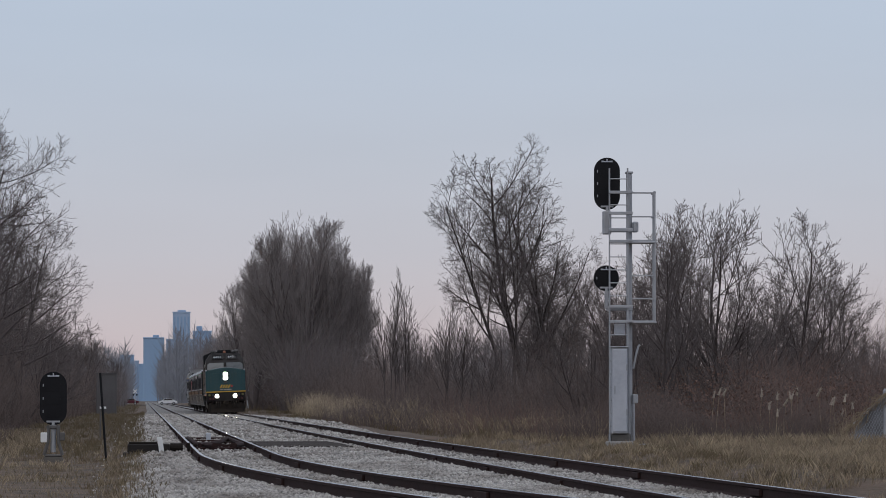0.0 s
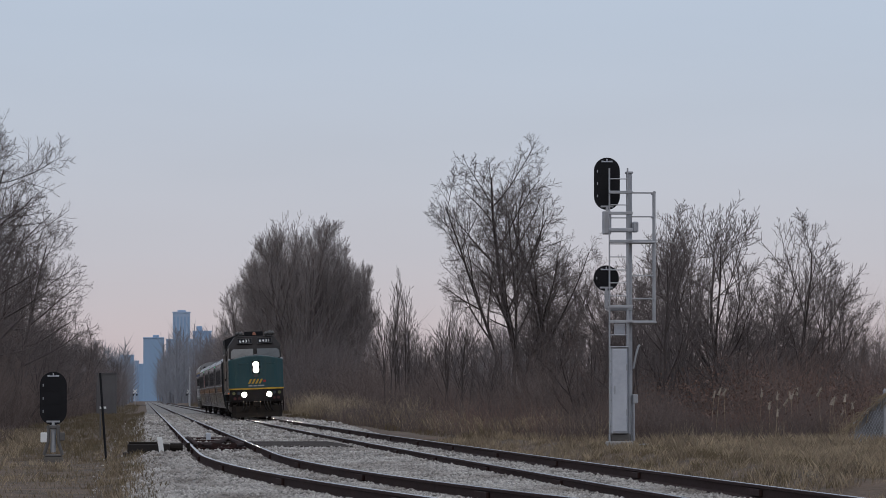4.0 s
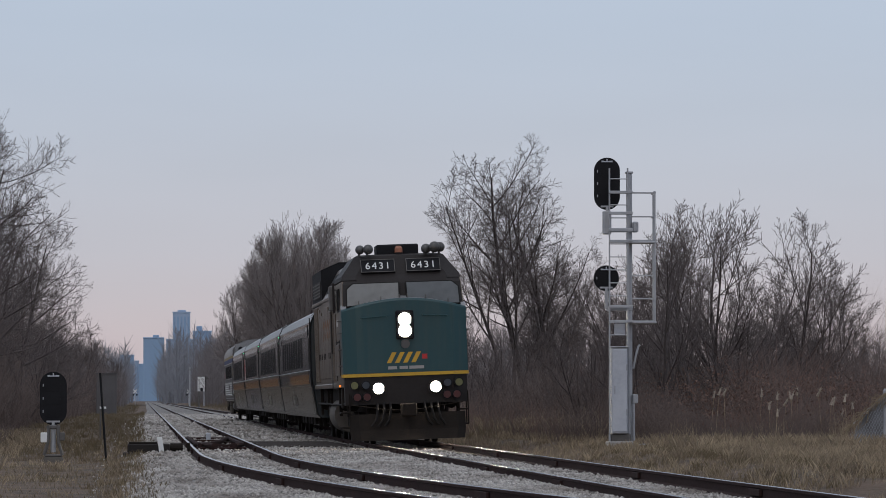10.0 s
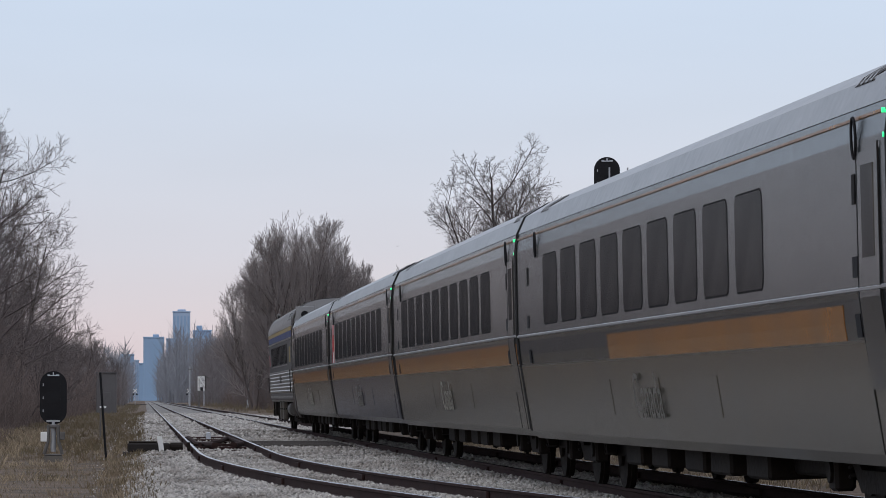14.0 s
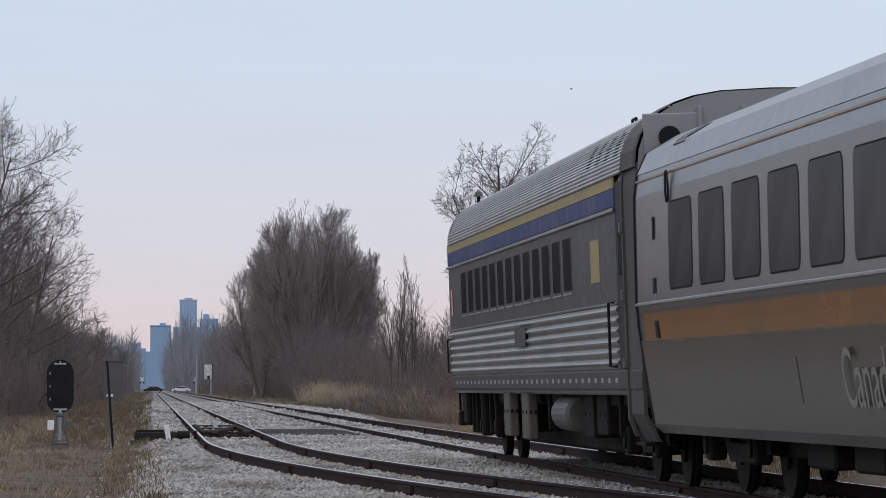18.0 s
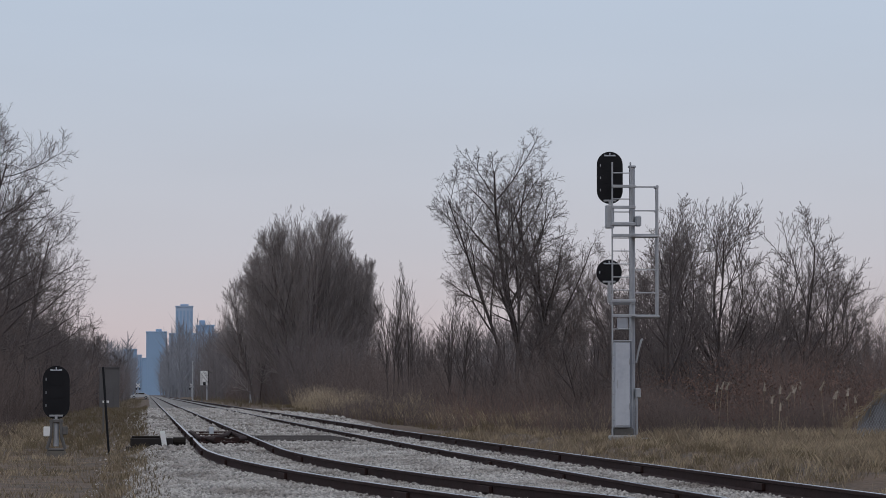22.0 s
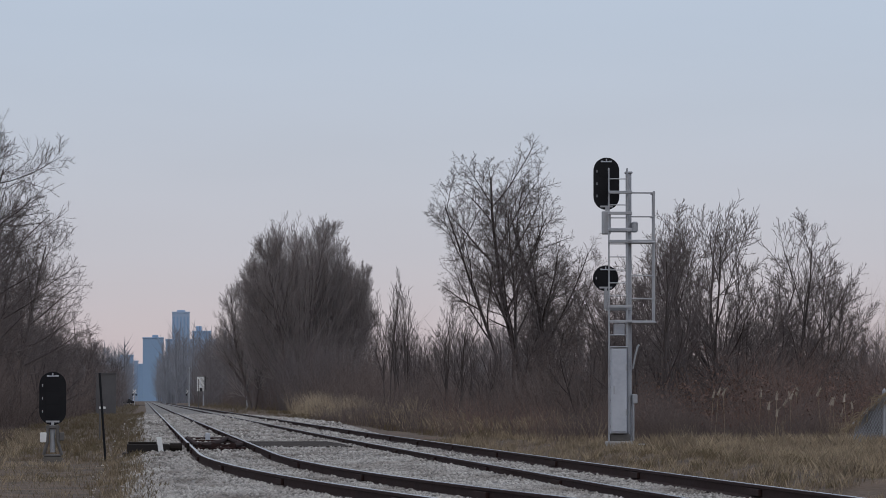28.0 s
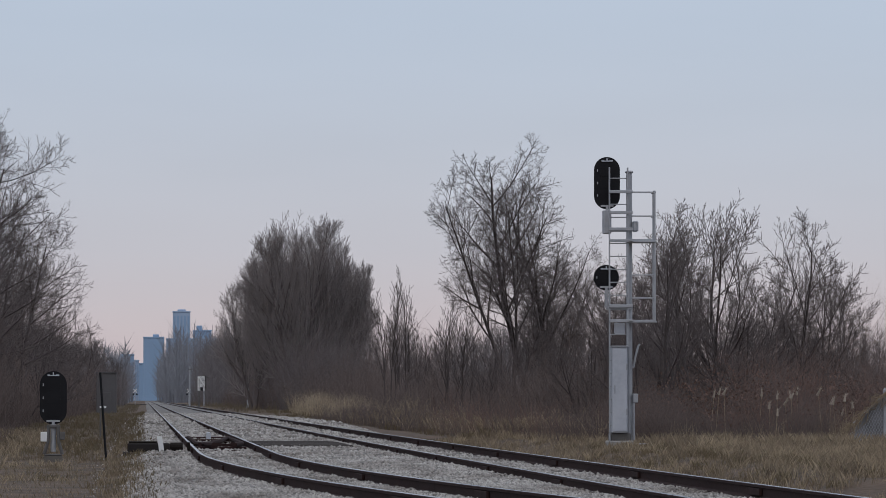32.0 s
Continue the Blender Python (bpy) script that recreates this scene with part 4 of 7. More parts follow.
def build_coach(first_window, windows, orange, flag, front, paint, lower):
    L = 26.0
    a, b = front, L - 0.14
    co = thing("passenger_coach", "low grey coach with orange band, dark windows and tapered skirts", "rail coach", group="coaches of the train")
    loop = [(x, z) for x, z in COACH] + [(-x, z) for x, z in reversed(COACH[:-1])]

    def ring(y, k=1.0, dz=0.0):
        return [(x * k, y, z + dz if z > 3 else z) for x, z in loop]
    part("body_shell", Geo().loft([ring(a, 0.975, -0.03), ring(a + 0.08), ring(b - 0.08), ring(b, 0.975, -0.03)]), paint, co, "grey painted coach body")
    part("roof_sheet", panel(Geo(), [(1.55, 3.345), (1.436, 3.577), (1.104, 3.763), (0.5, 3.853), (0.0, 3.873)], a + 0.1, b - 0.1, 0.0001), M_ROOF, co, "pale grey curved roof")
    o0, o1 = orange
    part("lower_stripe", panel(Geo(), [(1.549, 1.42), (1.566, 1.545), (1.57, 1.58)], a + 0.03, b - 0.03, 0.004), M_TAN, co, "dull tan stripe under the orange band")
    part("orange_band", panel(Geo(), [(1.568, 1.58), (1.586, 1.72), (1.596, 1.86)], o0, o1, 0.012), M_ORANGE, co, "dirty orange band below the windows")
    part("skirt", panel(Geo(), [(1.365, 0.6), (1.456, 0.70), (1.569, 1.56)], a + 0.02, b - 0.02, 0.012), lower, co, "tapered glossy lower side")
    part("waist_rail", panel(Geo(), [(1.6, 1.945), (1.618, 1.955), (1.618, 1.975), (1.6, 1.985)], a + 0.05, b - 0.05, 0.012), M_ROOF, co, "pale waist moulding")
    part("gutter", panel(Geo(), [(1.555, 3.25), (1.57, 3.26), (1.57, 3.28), (1.545, 3.29)], a + 0.05, b - 0.05, 0.012), M_ORANGE, co, "faded orange gutter line")
    lean = math.degrees(math.atan2(0.018, 1.11))
    fr = shared("coach_window_frame", lambda: rounded(-0.012, 0.012, 0.768, 0.448, 0.13), M_RUBBER)
    pn = shared("coach_pane", lambda: rounded(-0.004, 0.004, 0.75, 0.43, 0.11), M_COACHGLASS)
    for s in (-1, 1):
        for k in range(windows):
            w = part("window", fr, None, co)
            w.matrix_basis = Matrix.Translation((s * 1.5825, first_window + 1.96 * k, 2.52)) @ Euler((0, -s * radians(lean), 0)).to_matrix().to_4x4()
            p = part("pane", pn, None, w)
            p.location = (s * 0.0105, 0, 0)
        y = a + 0.82
        dr = part("door", panel(Geo(), [(1.535, 1.2), (1.576, 1.55), (1.612, 1.9), (1.612, 1.97), (1.596, 3.0)], y - 0.42, y + 0.42, 0.02, (s,)), paint, co, "flush vestibule door")
        part("door_window", panel(Geo(), [(1.612, 2.2), (1.604, 2.9)], y - 0.24, y + 0.24, 0.006, (s,)), M_COACHGLASS, dr)
        for e in (y - 0.43, y + 0.43):
            part("seam", panel(Geo(), [(1.46, 0.7), (1.58, 1.58), (1.616, 1.9), (1.598, 3.05)], e - 0.012, e + 0.012, 0.008, (s,)), M_RUBBER, dr)
        for y in (a + 1.3, b - 2.5):
            ring_ = [(s * 1.6, y + 0.09 * math.cos(t), 3.12 + 0.16 * math.sin(t)) for t in [6.2832 * q / 14 for q in range(15)]]
            part("grab_ring", Geo().tube(ring_, 0.012, 5), M_BLACK, co)
        for y, dirn in ((a + 0.82, 1), (b - 0.82, -1)):
            part("vent", panel(Geo(), [(1.585, 1.6), (1.6, 1.78)], y + dirn * 0.6 - 0.1, y + dirn * 0.6 + 0.1, 0.008, (s,)), M_BLACK, co)
            part("vent", panel(Geo(), [(1.606, 2.06), (1.604, 2.22)], y + dirn * 0.6 - 0.1, y + dirn * 0.6 + 0.1, 0.008, (s,)), M_BLACK, co)
            part("marker_plate", panel(Geo(), [(1.6, 2.62), (1.596, 2.85)], y + dirn * 0.6 - 0.06, y + dirn * 0.6 + 0.06, 0.008, (s,)), M_RUBBER, co)
        for y in (a + 0.16,):
            for z in (3.08, 3.26):
                part("door_lamp", disc(Geo(), s * 1.575, y, z, 0.02, 0.04, "x", 10), M_GREEN, co, "small green lamp")
        for y in (0.8, L - 3.0):
            rv = part("roof_vent", panel(Geo(), [(1.455, 3.55), (1.40, 3.605), (1.16, 3.735)], y, y + 0.8, 0.01, (s,)), M_CABDARK, co, "dark louvred roof vent")
            for k in range(4):
                part("slat", panel(Geo(), [(1.465, 3.555), (1.41, 3.615), (1.165, 3.745)], y + 0.06 + 0.2 * k, y + 0.12 + 0.2 * k, 0.012, (s,)), M_ROOF, rv)
        for y in (9.0, 13.0, 17.0):
            part("access_hatch", panel(Geo(), [(1.495, 0.95), (1.548, 1.35)], y - 0.3, y + 0.3, 0.006, (s,)), lower, co)
        word = part("lettering", letters("Canada", M_CREAM if paint is M_COACH and not flag and first_window == 5.0 else M_GHOST), None, co, "white word on the lower side")
        word.matrix_basis = Matrix.Translation((s * 1.517, 14.6 if s < 0 else 12.0, 0.93)) @ Euler((0, s * math.atan2(0.113, 0.86), 0)).to_matrix().to_4x4() @ pose(0, 0, 0, 90, 0, 90 * s) @ Matrix.Diagonal((0.72, 0.7, 0.15, 1))
        if flag:
            y0 = 23.2
            fl = part("flag_panel", panel(Geo(), [(1.61, 2.0), (1.594, 2.95)], y0, y0 + 0.9, 0.006, (s,)), M_WHITE, co, "white panel with two red bars")
            part("red_bar", panel(Geo(), [(1.616, 2.0), (1.6, 2.95)], y0, y0 + 0.23, 0.004, (s,)), M_RED, fl)
            part("red_bar", panel(Geo(), [(1.616, 2.0), (1.6, 2.95)], y0 + 0.67, y0 + 0.9, 0.004, (s,)), M_RED, fl)
            part("red_mark", panel(Geo(), [(1.612, 2.28), (1.604, 2.7)], y0 + 0.35, y0 + 0.55, 0.004, (s,)), M_RED, fl)
        for y in (8.3, 10.6, 12.4, 15.0, 17.2):
            part("equipment_box", Geo().box(s * 0.75 - 0.4, s * 0.75 + 0.4, y, y + 1.3, 0.35, 0.8, 0.03), M_UNDER, co)
    part("roof_pod", Geo().tube([(0.4, 7.0, 3.8), (0.4, 7.0, 3.98), (0.4, 7.0, 4.04)], [0.12, 0.11, 0.05], 10), M_BLACK, co)
    for y in (a + 0.02, b - 0.09):
        for s in (-1, 1):
            part("end_seal", panel(Geo(), [(x + 0.014, z + 0.006 * (z > 3.3)) for x, z in COACH[1:10]], y, y + 0.07, 0.02, (s,)), M_RUBBER, co, "black seal round the coach end")
    part("gangway", Geo().box(-1.3, 1.3, a - 0.16, a + 0.02, 0.9, 3.45, 0.06).box(-1.3, 1.3, b - 0.02, L + 0.02, 0.9, 3.45, 0.06), M_RUBBER, co, "black rubber gangway bellows")
    part("underframe", Geo().box(-1.05, 1.05, 0.5, L - 0.5, 0.62, 0.95, 0.03), M_UNDER, co)
    part("floor_pan", Geo().box(-0.9, 0.9, 1.0, L - 1.0, 0.4, 0.66, 0.03), M_UNDER, co)
    make_bogie(co, 3.4)
    make_bogie(co, L - 3.4)
    coupler(co, 0.1, 1)
    coupler(co, L - 0.1, -1)
    for y in (1.2, L - 1.2):
        for s in (-1, 1):
            part("pilot_hose", Geo().tube([(s * 0.5, y, 0.8), (s * 0.55, y, 0.5), (s * 0.3, y - 0.3, 0.35)], 0.035, 6), M_RUBBER, co)
    return co


# ---- fluted stainless steel coach ----
def build_steel_coach():
    L = 26.25
    a, b = 0.3, L - 0.05
    co = thing("stainless_coach", "fluted stainless steel coach with blue and gold letterboard stripes", "rail coach", group="coaches of the train")

    def flutes(pts, n, h, shape=((0.08, 0), (0.25, 0.75), (0.5, 1), (0.75, 0.75), (0.92, 0))):
        """A profile with n rounded ribs of height h between its two ends."""
        (x0, z0), (x1, z1) = pts
        d = Vector((x1 - x0, z1 - z0))
        nrm = Vector((d.y, -d.x)).normalized()
        out = []
        for k in range(n):
            for f, o in shape:
                p = Vector((x0, z0)) + d * ((k + f) / n) + nrm * (o * h)
                out.append((p.x, p.y))
        return out

    arc = [(1.52 * max(0.0, math.cos(t)) ** 0.62, 3.46 + 0.81 * math.sin(t) ** 0.9) for t in [math.pi / 2 * i / 8 for i in range(9)]]
    roof = []
    for p, q in zip(arc, arc[1:]):
        roof += flutes((p, q), 4, 0.014, ((0.1, 0), (0.3, 0.9), (0.5, 1), (0.7, 0.9), (0.9, 0)))
    shell = [(1.42, 1.02), (1.47, 1.05), (1.49, 3.42)] + [(x * 0.975, z - 0.015) for x, z in arc]
    loop = shell + [(-x, z) for x, z in reversed(shell[:-1])]
    part("body_shell", Geo().loft([[(x * 0.985, y, z - 0.02 if z < 3.45 else 3.43 + (z - 3.45) * k) for x, z in loop] for y, k in ((a, 1), (b - 0.4, 0.97), (b - 0.15, 0.9), (b - 0.01, 0.72))]), M_STEEL, co)

    def ringed(prof, y0, y1, rear=True):
        """The roof rounds down at the rear end."""
        full = prof + [(-x, z) for x, z in reversed(prof)]
        loops = [[(x, y0, z) for x, z in full], [(x, y1 - 0.4, z) for x, z in full]]
        for u in (0.3, 0.55, 0.75, 0.9, 1.0):
            k = 1 - 0.24 * u**3.2
            loops.append([(x * (1 - 0.03 * u**2), y1 - 0.4 + 0.4 * u, 3.46 + (z - 3.46) * k) for x, z in full])
        return loops
    part("fluted_roof", Geo().loft(ringed(roof, 1.45, b), caps=False, closed=False), M_STEEL, co, "fluted stainless roof")
    part("roof_collar", Geo().loft([[(x * k, y, z + 0.012) for x, z in arc + [(-x, z) for x, z in reversed(arc[:-1])]] for y, k in ((a - 0.04, 0.99), (a, 1.005), (1.42, 1.012), (1.47, 1.0))], caps=False, closed=False), M_SILL, co, "smooth brown-grey roof end")
    low = flutes(((1.49, 1.3), (1.49, 2.02)), 6, 0.036, ((0.02, 0.0), (0.34, 0.12), (0.46, 0.8), (0.56, 1), (0.68, 0.85), (0.82, 0.1), (0.98, 0)))
    part("fluted_side", panel(Geo(), low, 2.35, b - 0.02, 0.03), M_STEEL, co, "horizontally fluted lower side")
    part("side_sill", panel(Geo(), [(1.50, 1.06), (1.51, 1.08), (1.51, 1.27), (1.5, 1.29)], a, b, 0.03), M_SILL, co, "brown-grey riveted sill")
    part("window_band", panel(Geo(), [(1.492, 2.04), (1.497, 2.06), (1.497, 3.06), (1.492, 3.07)], 2.3, b - 0.01, 0.02), M_GREY_BAND, co, "smooth grey window band")
    part("belt_rail", panel(Geo(), [(1.50, 3.07), (1.53, 3.08), (1.53, 3.115), (1.5, 3.125)], 2.3, b + 0.01, 0.02), M_STEEL, co)
    part("belt_rail", panel(Geo(), [(1.50, 2.03), (1.515, 2.035), (1.515, 2.055), (1.5, 2.06)], 2.3, b + 0.01, 0.02), M_STEEL, co)
    part("blue_stripe", panel(Geo(), [(1.50, 3.13), (1.508, 3.14), (1.508, 3.33), (1.504, 3.335)], 2.3, b, 0.02), M_BLUE, co, "blue letterboard stripe")
    part("gold_stripe", panel(Geo(), [(1.504, 3.336), (1.512, 3.34), (1.512, 3.45), (1.506, 3.475)], 2.3, b, 0.02), M_GOLD, co, "faded gold stripe")
    fr = shared("steel_window_frame", lambda: rounded(-0.012, 0.012, 0.5, 0.36, 0.06), M_GREY_BAND)
    sl = shared("steel_window_sill", lambda: Geo().box(-0.012, 0.02, -0.5, 0.5, -0.385, -0.36, 0.004), M_STEEL)
    pn = shared("steel_pane", lambda: rounded(-0.004, 0.004, 0.45, 0.325, 0.07), M_GLASS)
    for s in (-1, 1):
        for k in range(13):
            w = part("window", fr, None, co)
            w.matrix_basis = pose(s * 1.489, 23.2 - 1.31 * k, 2.62, 0, 0, 0 if s > 0 else 180)
            p = part("pane", pn, None, w)
            p.location = (0.0105, 0, 0)
            part("sill", sl, None, w)
        for y in [2.6 + 0.7 * k for k in range(33)]:
            part("sill_rivet", panel(Geo(), [(1.514, 1.145), (1.514, 1.20)], y - 0.11, y + 0.11, 0.006, (s,)), M_RIVET, co)
        dr = part("vestibule_door", Geo().box(s * 1.485 - 0.012, s * 1.485 + 0.012, 1.55, 2.28, 1.2, 3.4, 0.01), M_CABDARK, co, "dark recessed vestibule door")
        part("door_window", Geo().box(s * 1.5 - 0.004, s * 1.5 + 0.004, 1.7, 2.1, 2.35, 2.95), M_GLASS, dr)
        part("door_post", panel(Geo(), [(1.46, 0.55), (1.53, 0.75), (1.535, 3.3), (1.5, 3.5)], 1.38, 1.5, 0.04, (s,)), M_SILL, co)
        part("end_post", panel(Geo(), [(1.36, 0.5), (1.5, 0.8), (1.51, 3.3), (1.49, 3.52)], a - 0.02, 1.38, 0.04, (s,)), M_SILL, co, "brown-grey sheet beside the gangway")
        for z in (1.3, 2.05, 2.8):
            part("post_bracket", Geo().box(s * 1.535 - 0.03, s * 1.535 + 0.03, 1.4, 1.52, z, z + 0.12, 0.01), M_TANK, co)
        part("handrail", Geo().tube([(s * 1.5, 2.55, 2.05), (s * 1.58, 2.55, 2.05), (s * 1.58, 2.55, 1.33), (s * 1.5, 2.55, 1.33)], 0.018, 5), M_BLACK, co)
        part("handrail", Geo().tube([(s * 1.5, b - 0.1, 1.9), (s * 1.55, b + 0.03, 1.9), (s * 1.55, b + 0.03, 1.35), (s * 1.5, b - 0.1, 1.35)], 0.016, 5), M_BLACK, co)
        part("notice_plate", panel(Geo(), [(1.505, 2.32), (1.505, 2.82)], 3.95, 4.85, 0.008, (s,)), M_GOLD, co, "yellow square panel")
        part("name_plate", panel(Geo(), [(1.53, 1.66), (1.53, 1.91)], 12.93, 14.48, 0.012, (s,)), M_GREY_BAND, co, "plain dark name plate")
        fl = part("flag_panel", panel(Geo(), [(1.501, 2.3), (1.501, 2.72)], b - 0.75, b - 0.3, 0.006, (s,)), M_WHITE, co, "white panel with two red bars")
        part("red_bar", panel(Geo(), [(1.506, 2.3), (1.506, 2.72)], b - 0.8, b - 0.68, 0.004, (s,)), M_RED, fl)
        part("red_bar", panel(Geo(), [(1.506, 2.3), (1.506, 2.72)], b - 0.47, b - 0.35, 0.004, (s,)), M_RED, fl)
        for y, wd in ((b - 0.7, 0.14), (2.0, 0.3), (2.9, 0.3), (3.8, 0.3), (4.7, 0.3)):
            part("roof_louvre", panel(Geo(), [(x + 0.008, z + 0.012) for x, z in arc[1:4]], y, y + wd, 0.02, (s,)), M_BLACK, co, "dark roof louvre")
        for y, ln, z0, mt in ((5.9, 1.0, 0.5, M_UNDER), (7.4, 1.2, 0.45, M_UNDER), (13.7, 0.95, 0.36, M_EQUIP), (14.9, 0.9, 0.45, M_UNDER), (16.5, 0.9, 0.38, M_EQUIP), (18.0, 0.8, 0.45, M_UNDER)):
            xi, xo = (s * 1.31, s * 1.45) if mt is M_EQUIP else (s * 0.7, s * 1.25)
            bx = part("equipment_box", Geo().box(min(xi, xo), max(xi, xo), y, y + ln, z0, 1.04, 0.02), mt, co)
            for lx in (0.25, 0.75):
                q = xi + (xo - xi) * lx
                part("latch", Geo().box(q - 0.018, q + 0.018, y - 0.025, y + 0.01, 0.72, 0.77, 0.005), M_BLACK, bx)
                part("latch", Geo().box(xo - 0.012, xo + 0.012, y + ln * lx - 0.03, y + ln * lx + 0.03, 0.72, 0.77, 0.005), M_BLACK, bx)
        for y in (4.6, 6.9, 10.9, 12.8, 15.8, 17.5, 19.4):
            part("hanger", Geo().box(s * 1.2 - 0.05, s * 1.2 + 0.05, y, y + 0.12, 0.5, 1.05, 0.01), M_UNDER, co)
        part("steps", Geo().box(s * 1.3 - 0.15, s * 1.3 + 0.1, 0.7, 1.5, 0.45, 0.49, 0.008).box(s * 1.3 - 0.15, s * 1.3 + 0.1, 0.7, 1.5, 0.75, 0.79, 0.008), M_UNDER, co)
        part("air_tank", Geo().tube([(s * 1.18, 9.2, 0.74), (s * 1.18, 9.24, 0.74), (s * 1.18, 11.0, 0.74), (s * 1.18, 11.04, 0.74)], [0.18, 0.23, 0.23, 0.18], 18), M_TANK, co)
    rc = part("roof_cowl", Geo().tube([(-1.18, b - 2.75, 3.95), (-1.18, b - 2.75, 4.22)], 0.028, 8), M_BLACK, co, "small mushroom vent on the roof")
    part("cap", Geo().tube([(-1.18, b - 2.75, 4.18), (-1.18, b - 2.75, 4.20), (-1.18, b - 2.75, 4.25), (-1.18, b - 2.75, 4.29)], [0.075, 0.072, 0.055, 0.0], 12), M_TANK, rc)
    # Block added so that the space under the floor reads as a black void.
    part("underfloor_filler", Geo().box(-0.85, 0.85, 5.6, 20.2, 0.24, 0.9, 0.04), M_UNDER, co, "dark equipment mass under the floor")
    for s in (-1, 1):
        part("brake_rigging", Geo().tube([(s * 0.95, 19.6, 0.5), (s * 1.05, 20.6, 0.42), (s * 1.05, 25.2, 0.42)], 0.05, 6).tube([(s * 1.12, 20.4, 0.95), (s * 1.12, 22.0, 0.62), (s * 1.12, 24.6, 0.9)], 0.06, 6), M_UNDER, co)
        for y in (20.9, 21.9, 23.4, 24.4, 25.1):
            part("hanger", Geo().box(s * 1.2 - 0.06, s * 1.2 + 0.06, y, y + 0.14, 0.34, 1.05, 0.015), M_UNDER, co)
        part("shock_absorber", Geo().tube([(s * 1.26, 22.5, 0.35), (s * 1.26, 22.5, 1.02)], 0.07, 10), M_UNDER, co)
        part("brake_cylinder", Geo().tube([(s * 1.05, 23.6, 0.78), (s * 1.05, 24.2, 0.78)], 0.16, 14), M_UNDER, co)
        part("end_step", Geo().box(s * 1.32 - 0.1, s * 1.32 + 0.1, b - 0.3, b - 0.02, 0.45, 0.7, 0.03).box(s * 1.38 - 0.02, s * 1.38 + 0.02, b - 0.06, b - 0.02, 0.7, 1.05), M_UNDER, co)
    part("bolster", Geo().box(-1.1, 1.1, 20.6, 24.8, 0.5, 0.95, 0.05), M_UNDER, co)
    part("end_beam", Geo().box(-1.35, 1.35, b - 0.95, b - 0.06, 0.46, 1.04, 0.05), M_UNDER, co, "dark end beam under the rear")
    part("end_door", Geo().box(-0.4, 0.4, b - 0.02, b + 0.05, 1.2, 3.1, 0.02), M_GREY_BAND, co)
    part("end_diaphragm", Geo().box(-0.62, -0.42, b, b + 0.25, 1.1, 3.25, 0.05).box(0.42, 0.62, b, b + 0.25, 1.1, 3.25, 0.05).box(-0.62, 0.62, b, b + 0.25, 3.25, 3.45, 0.05), M_RUBBER, co)
    part("gangway", Geo().box(-0.7, 0.7, -0.02, a + 0.02, 0.95, 3.4, 0.06), M_RUBBER, co)
    part("front_bulkhead", Geo().loft([[(x * 0.97, y, z) for x, z in [(1.45, 3.0)] + arc + [(-x, z) for x, z in reversed(arc[:-1])] + [(-1.45, 3.0)]] for y in (a - 0.03, a + 0.02)]), M_ROOF, co, "pale roof end above the gangway")
    part("front_fan", disc(Geo(), -1.12, a - 0.06, 3.78, 0.12, 0.06, "y", 16), M_BLACK, co)
    part("fan_box", rounded(-0.3, 0.3, 0.03, 0.26, 0.02), M_ROOF, co).location = (-1.1, a - 0.03, 3.78)
    for x in (-0.78, -0.3, 0.3, 0.78):
        part("bulkhead_rib", Geo().box(x - 0.03, x + 0.03, a - 0.09, a - 0.03, 3.1, 4.1, 0.01), M_ROOF, co)
    part("roof_hook", Geo().tube([(-0.95, 4.4, 4.1), (-0.95, 4.4, 4.24), (-0.95, 4.75, 4.24), (-0.95, 4.75, 4.1)], 0.018, 6), M_BLACK, co)
    part("underframe", Geo().box(-1.2, 1.2, 0.5, L - 0.5, 0.85, 1.06, 0.03), M_UNDER, co)
    make_bogie(co, 3.3, 2.6, 0.46)
    make_bogie(co, L - 3.3, 2.6, 0.46)
    coupler(co, 0.1, 1)
    coupler(co, L - 0.1, -1)
    return co


NOSE_12, SPEED = 58.92, 22.48
locomotive = build_loco()
coaches = [build_coach(d, n, o, fl, 0.14 if k else -0.32, M_COACH if k else M_SLATE, M_INDIGO if k == 2 else M_SKIRT) for k, (d, n, o, fl) in enumerate(((6.2, 9, (1.75, 16.4), False), (5.0, 10, (0.5, 25.4), False), (4.6, 10, (0.5, 25.4), True), (5.0, 10, (0.5, 25.4), False)))]
steel_coach = build_steel_coach()
# vehicle, distance of its front behind the nose, its bogies, its ride height above the first coach's
TRAIN = [(locomotive, -1.0, 3.9, 14.4, 0.0)] + [(c, 17.1 + 26.0 * i, 3.4, 22.6, lift) for i, (c, lift) in enumerate(zip(coaches, (0.0, 0.02, 0.04, 0.04)))] + [(steel_coach, 121.1, 3.3, 22.6, 0.035)]


# ---- signals and lineside things ----
M_SHEET = material("grey_fence_sheet", (0.26, 0.265, 0.28), 0.8, second=(0.13, 0.13, 0.14), scale=2, fine=14, mix=0.7, bump=0.4, streak=(0.10, 0.085, 0.07))
M_SHED = material("weathered_shed_sheet", (0.125, 0.12, 0.122), 0.85, spec=0.1, second=(0.10, 0.095, 0.096), scale=0.6, fine=5, mix=0.6, bump=0.1)


def oblong(w, h, n=14):
    """Outline of an upright plate with half-round ends, as (x, z)."""
    r, out = w / 2, []
    for k in range(n + 1):
        a = math.pi * k / n
        out.append((r * math.cos(a), h / 2 - r + r * math.sin(a)))
    for k in range(n + 1):
        a = math.pi + math.pi * k / n
        out.append((r * math.cos(a), -h / 2 + r + r * math.sin(a)))
    return out


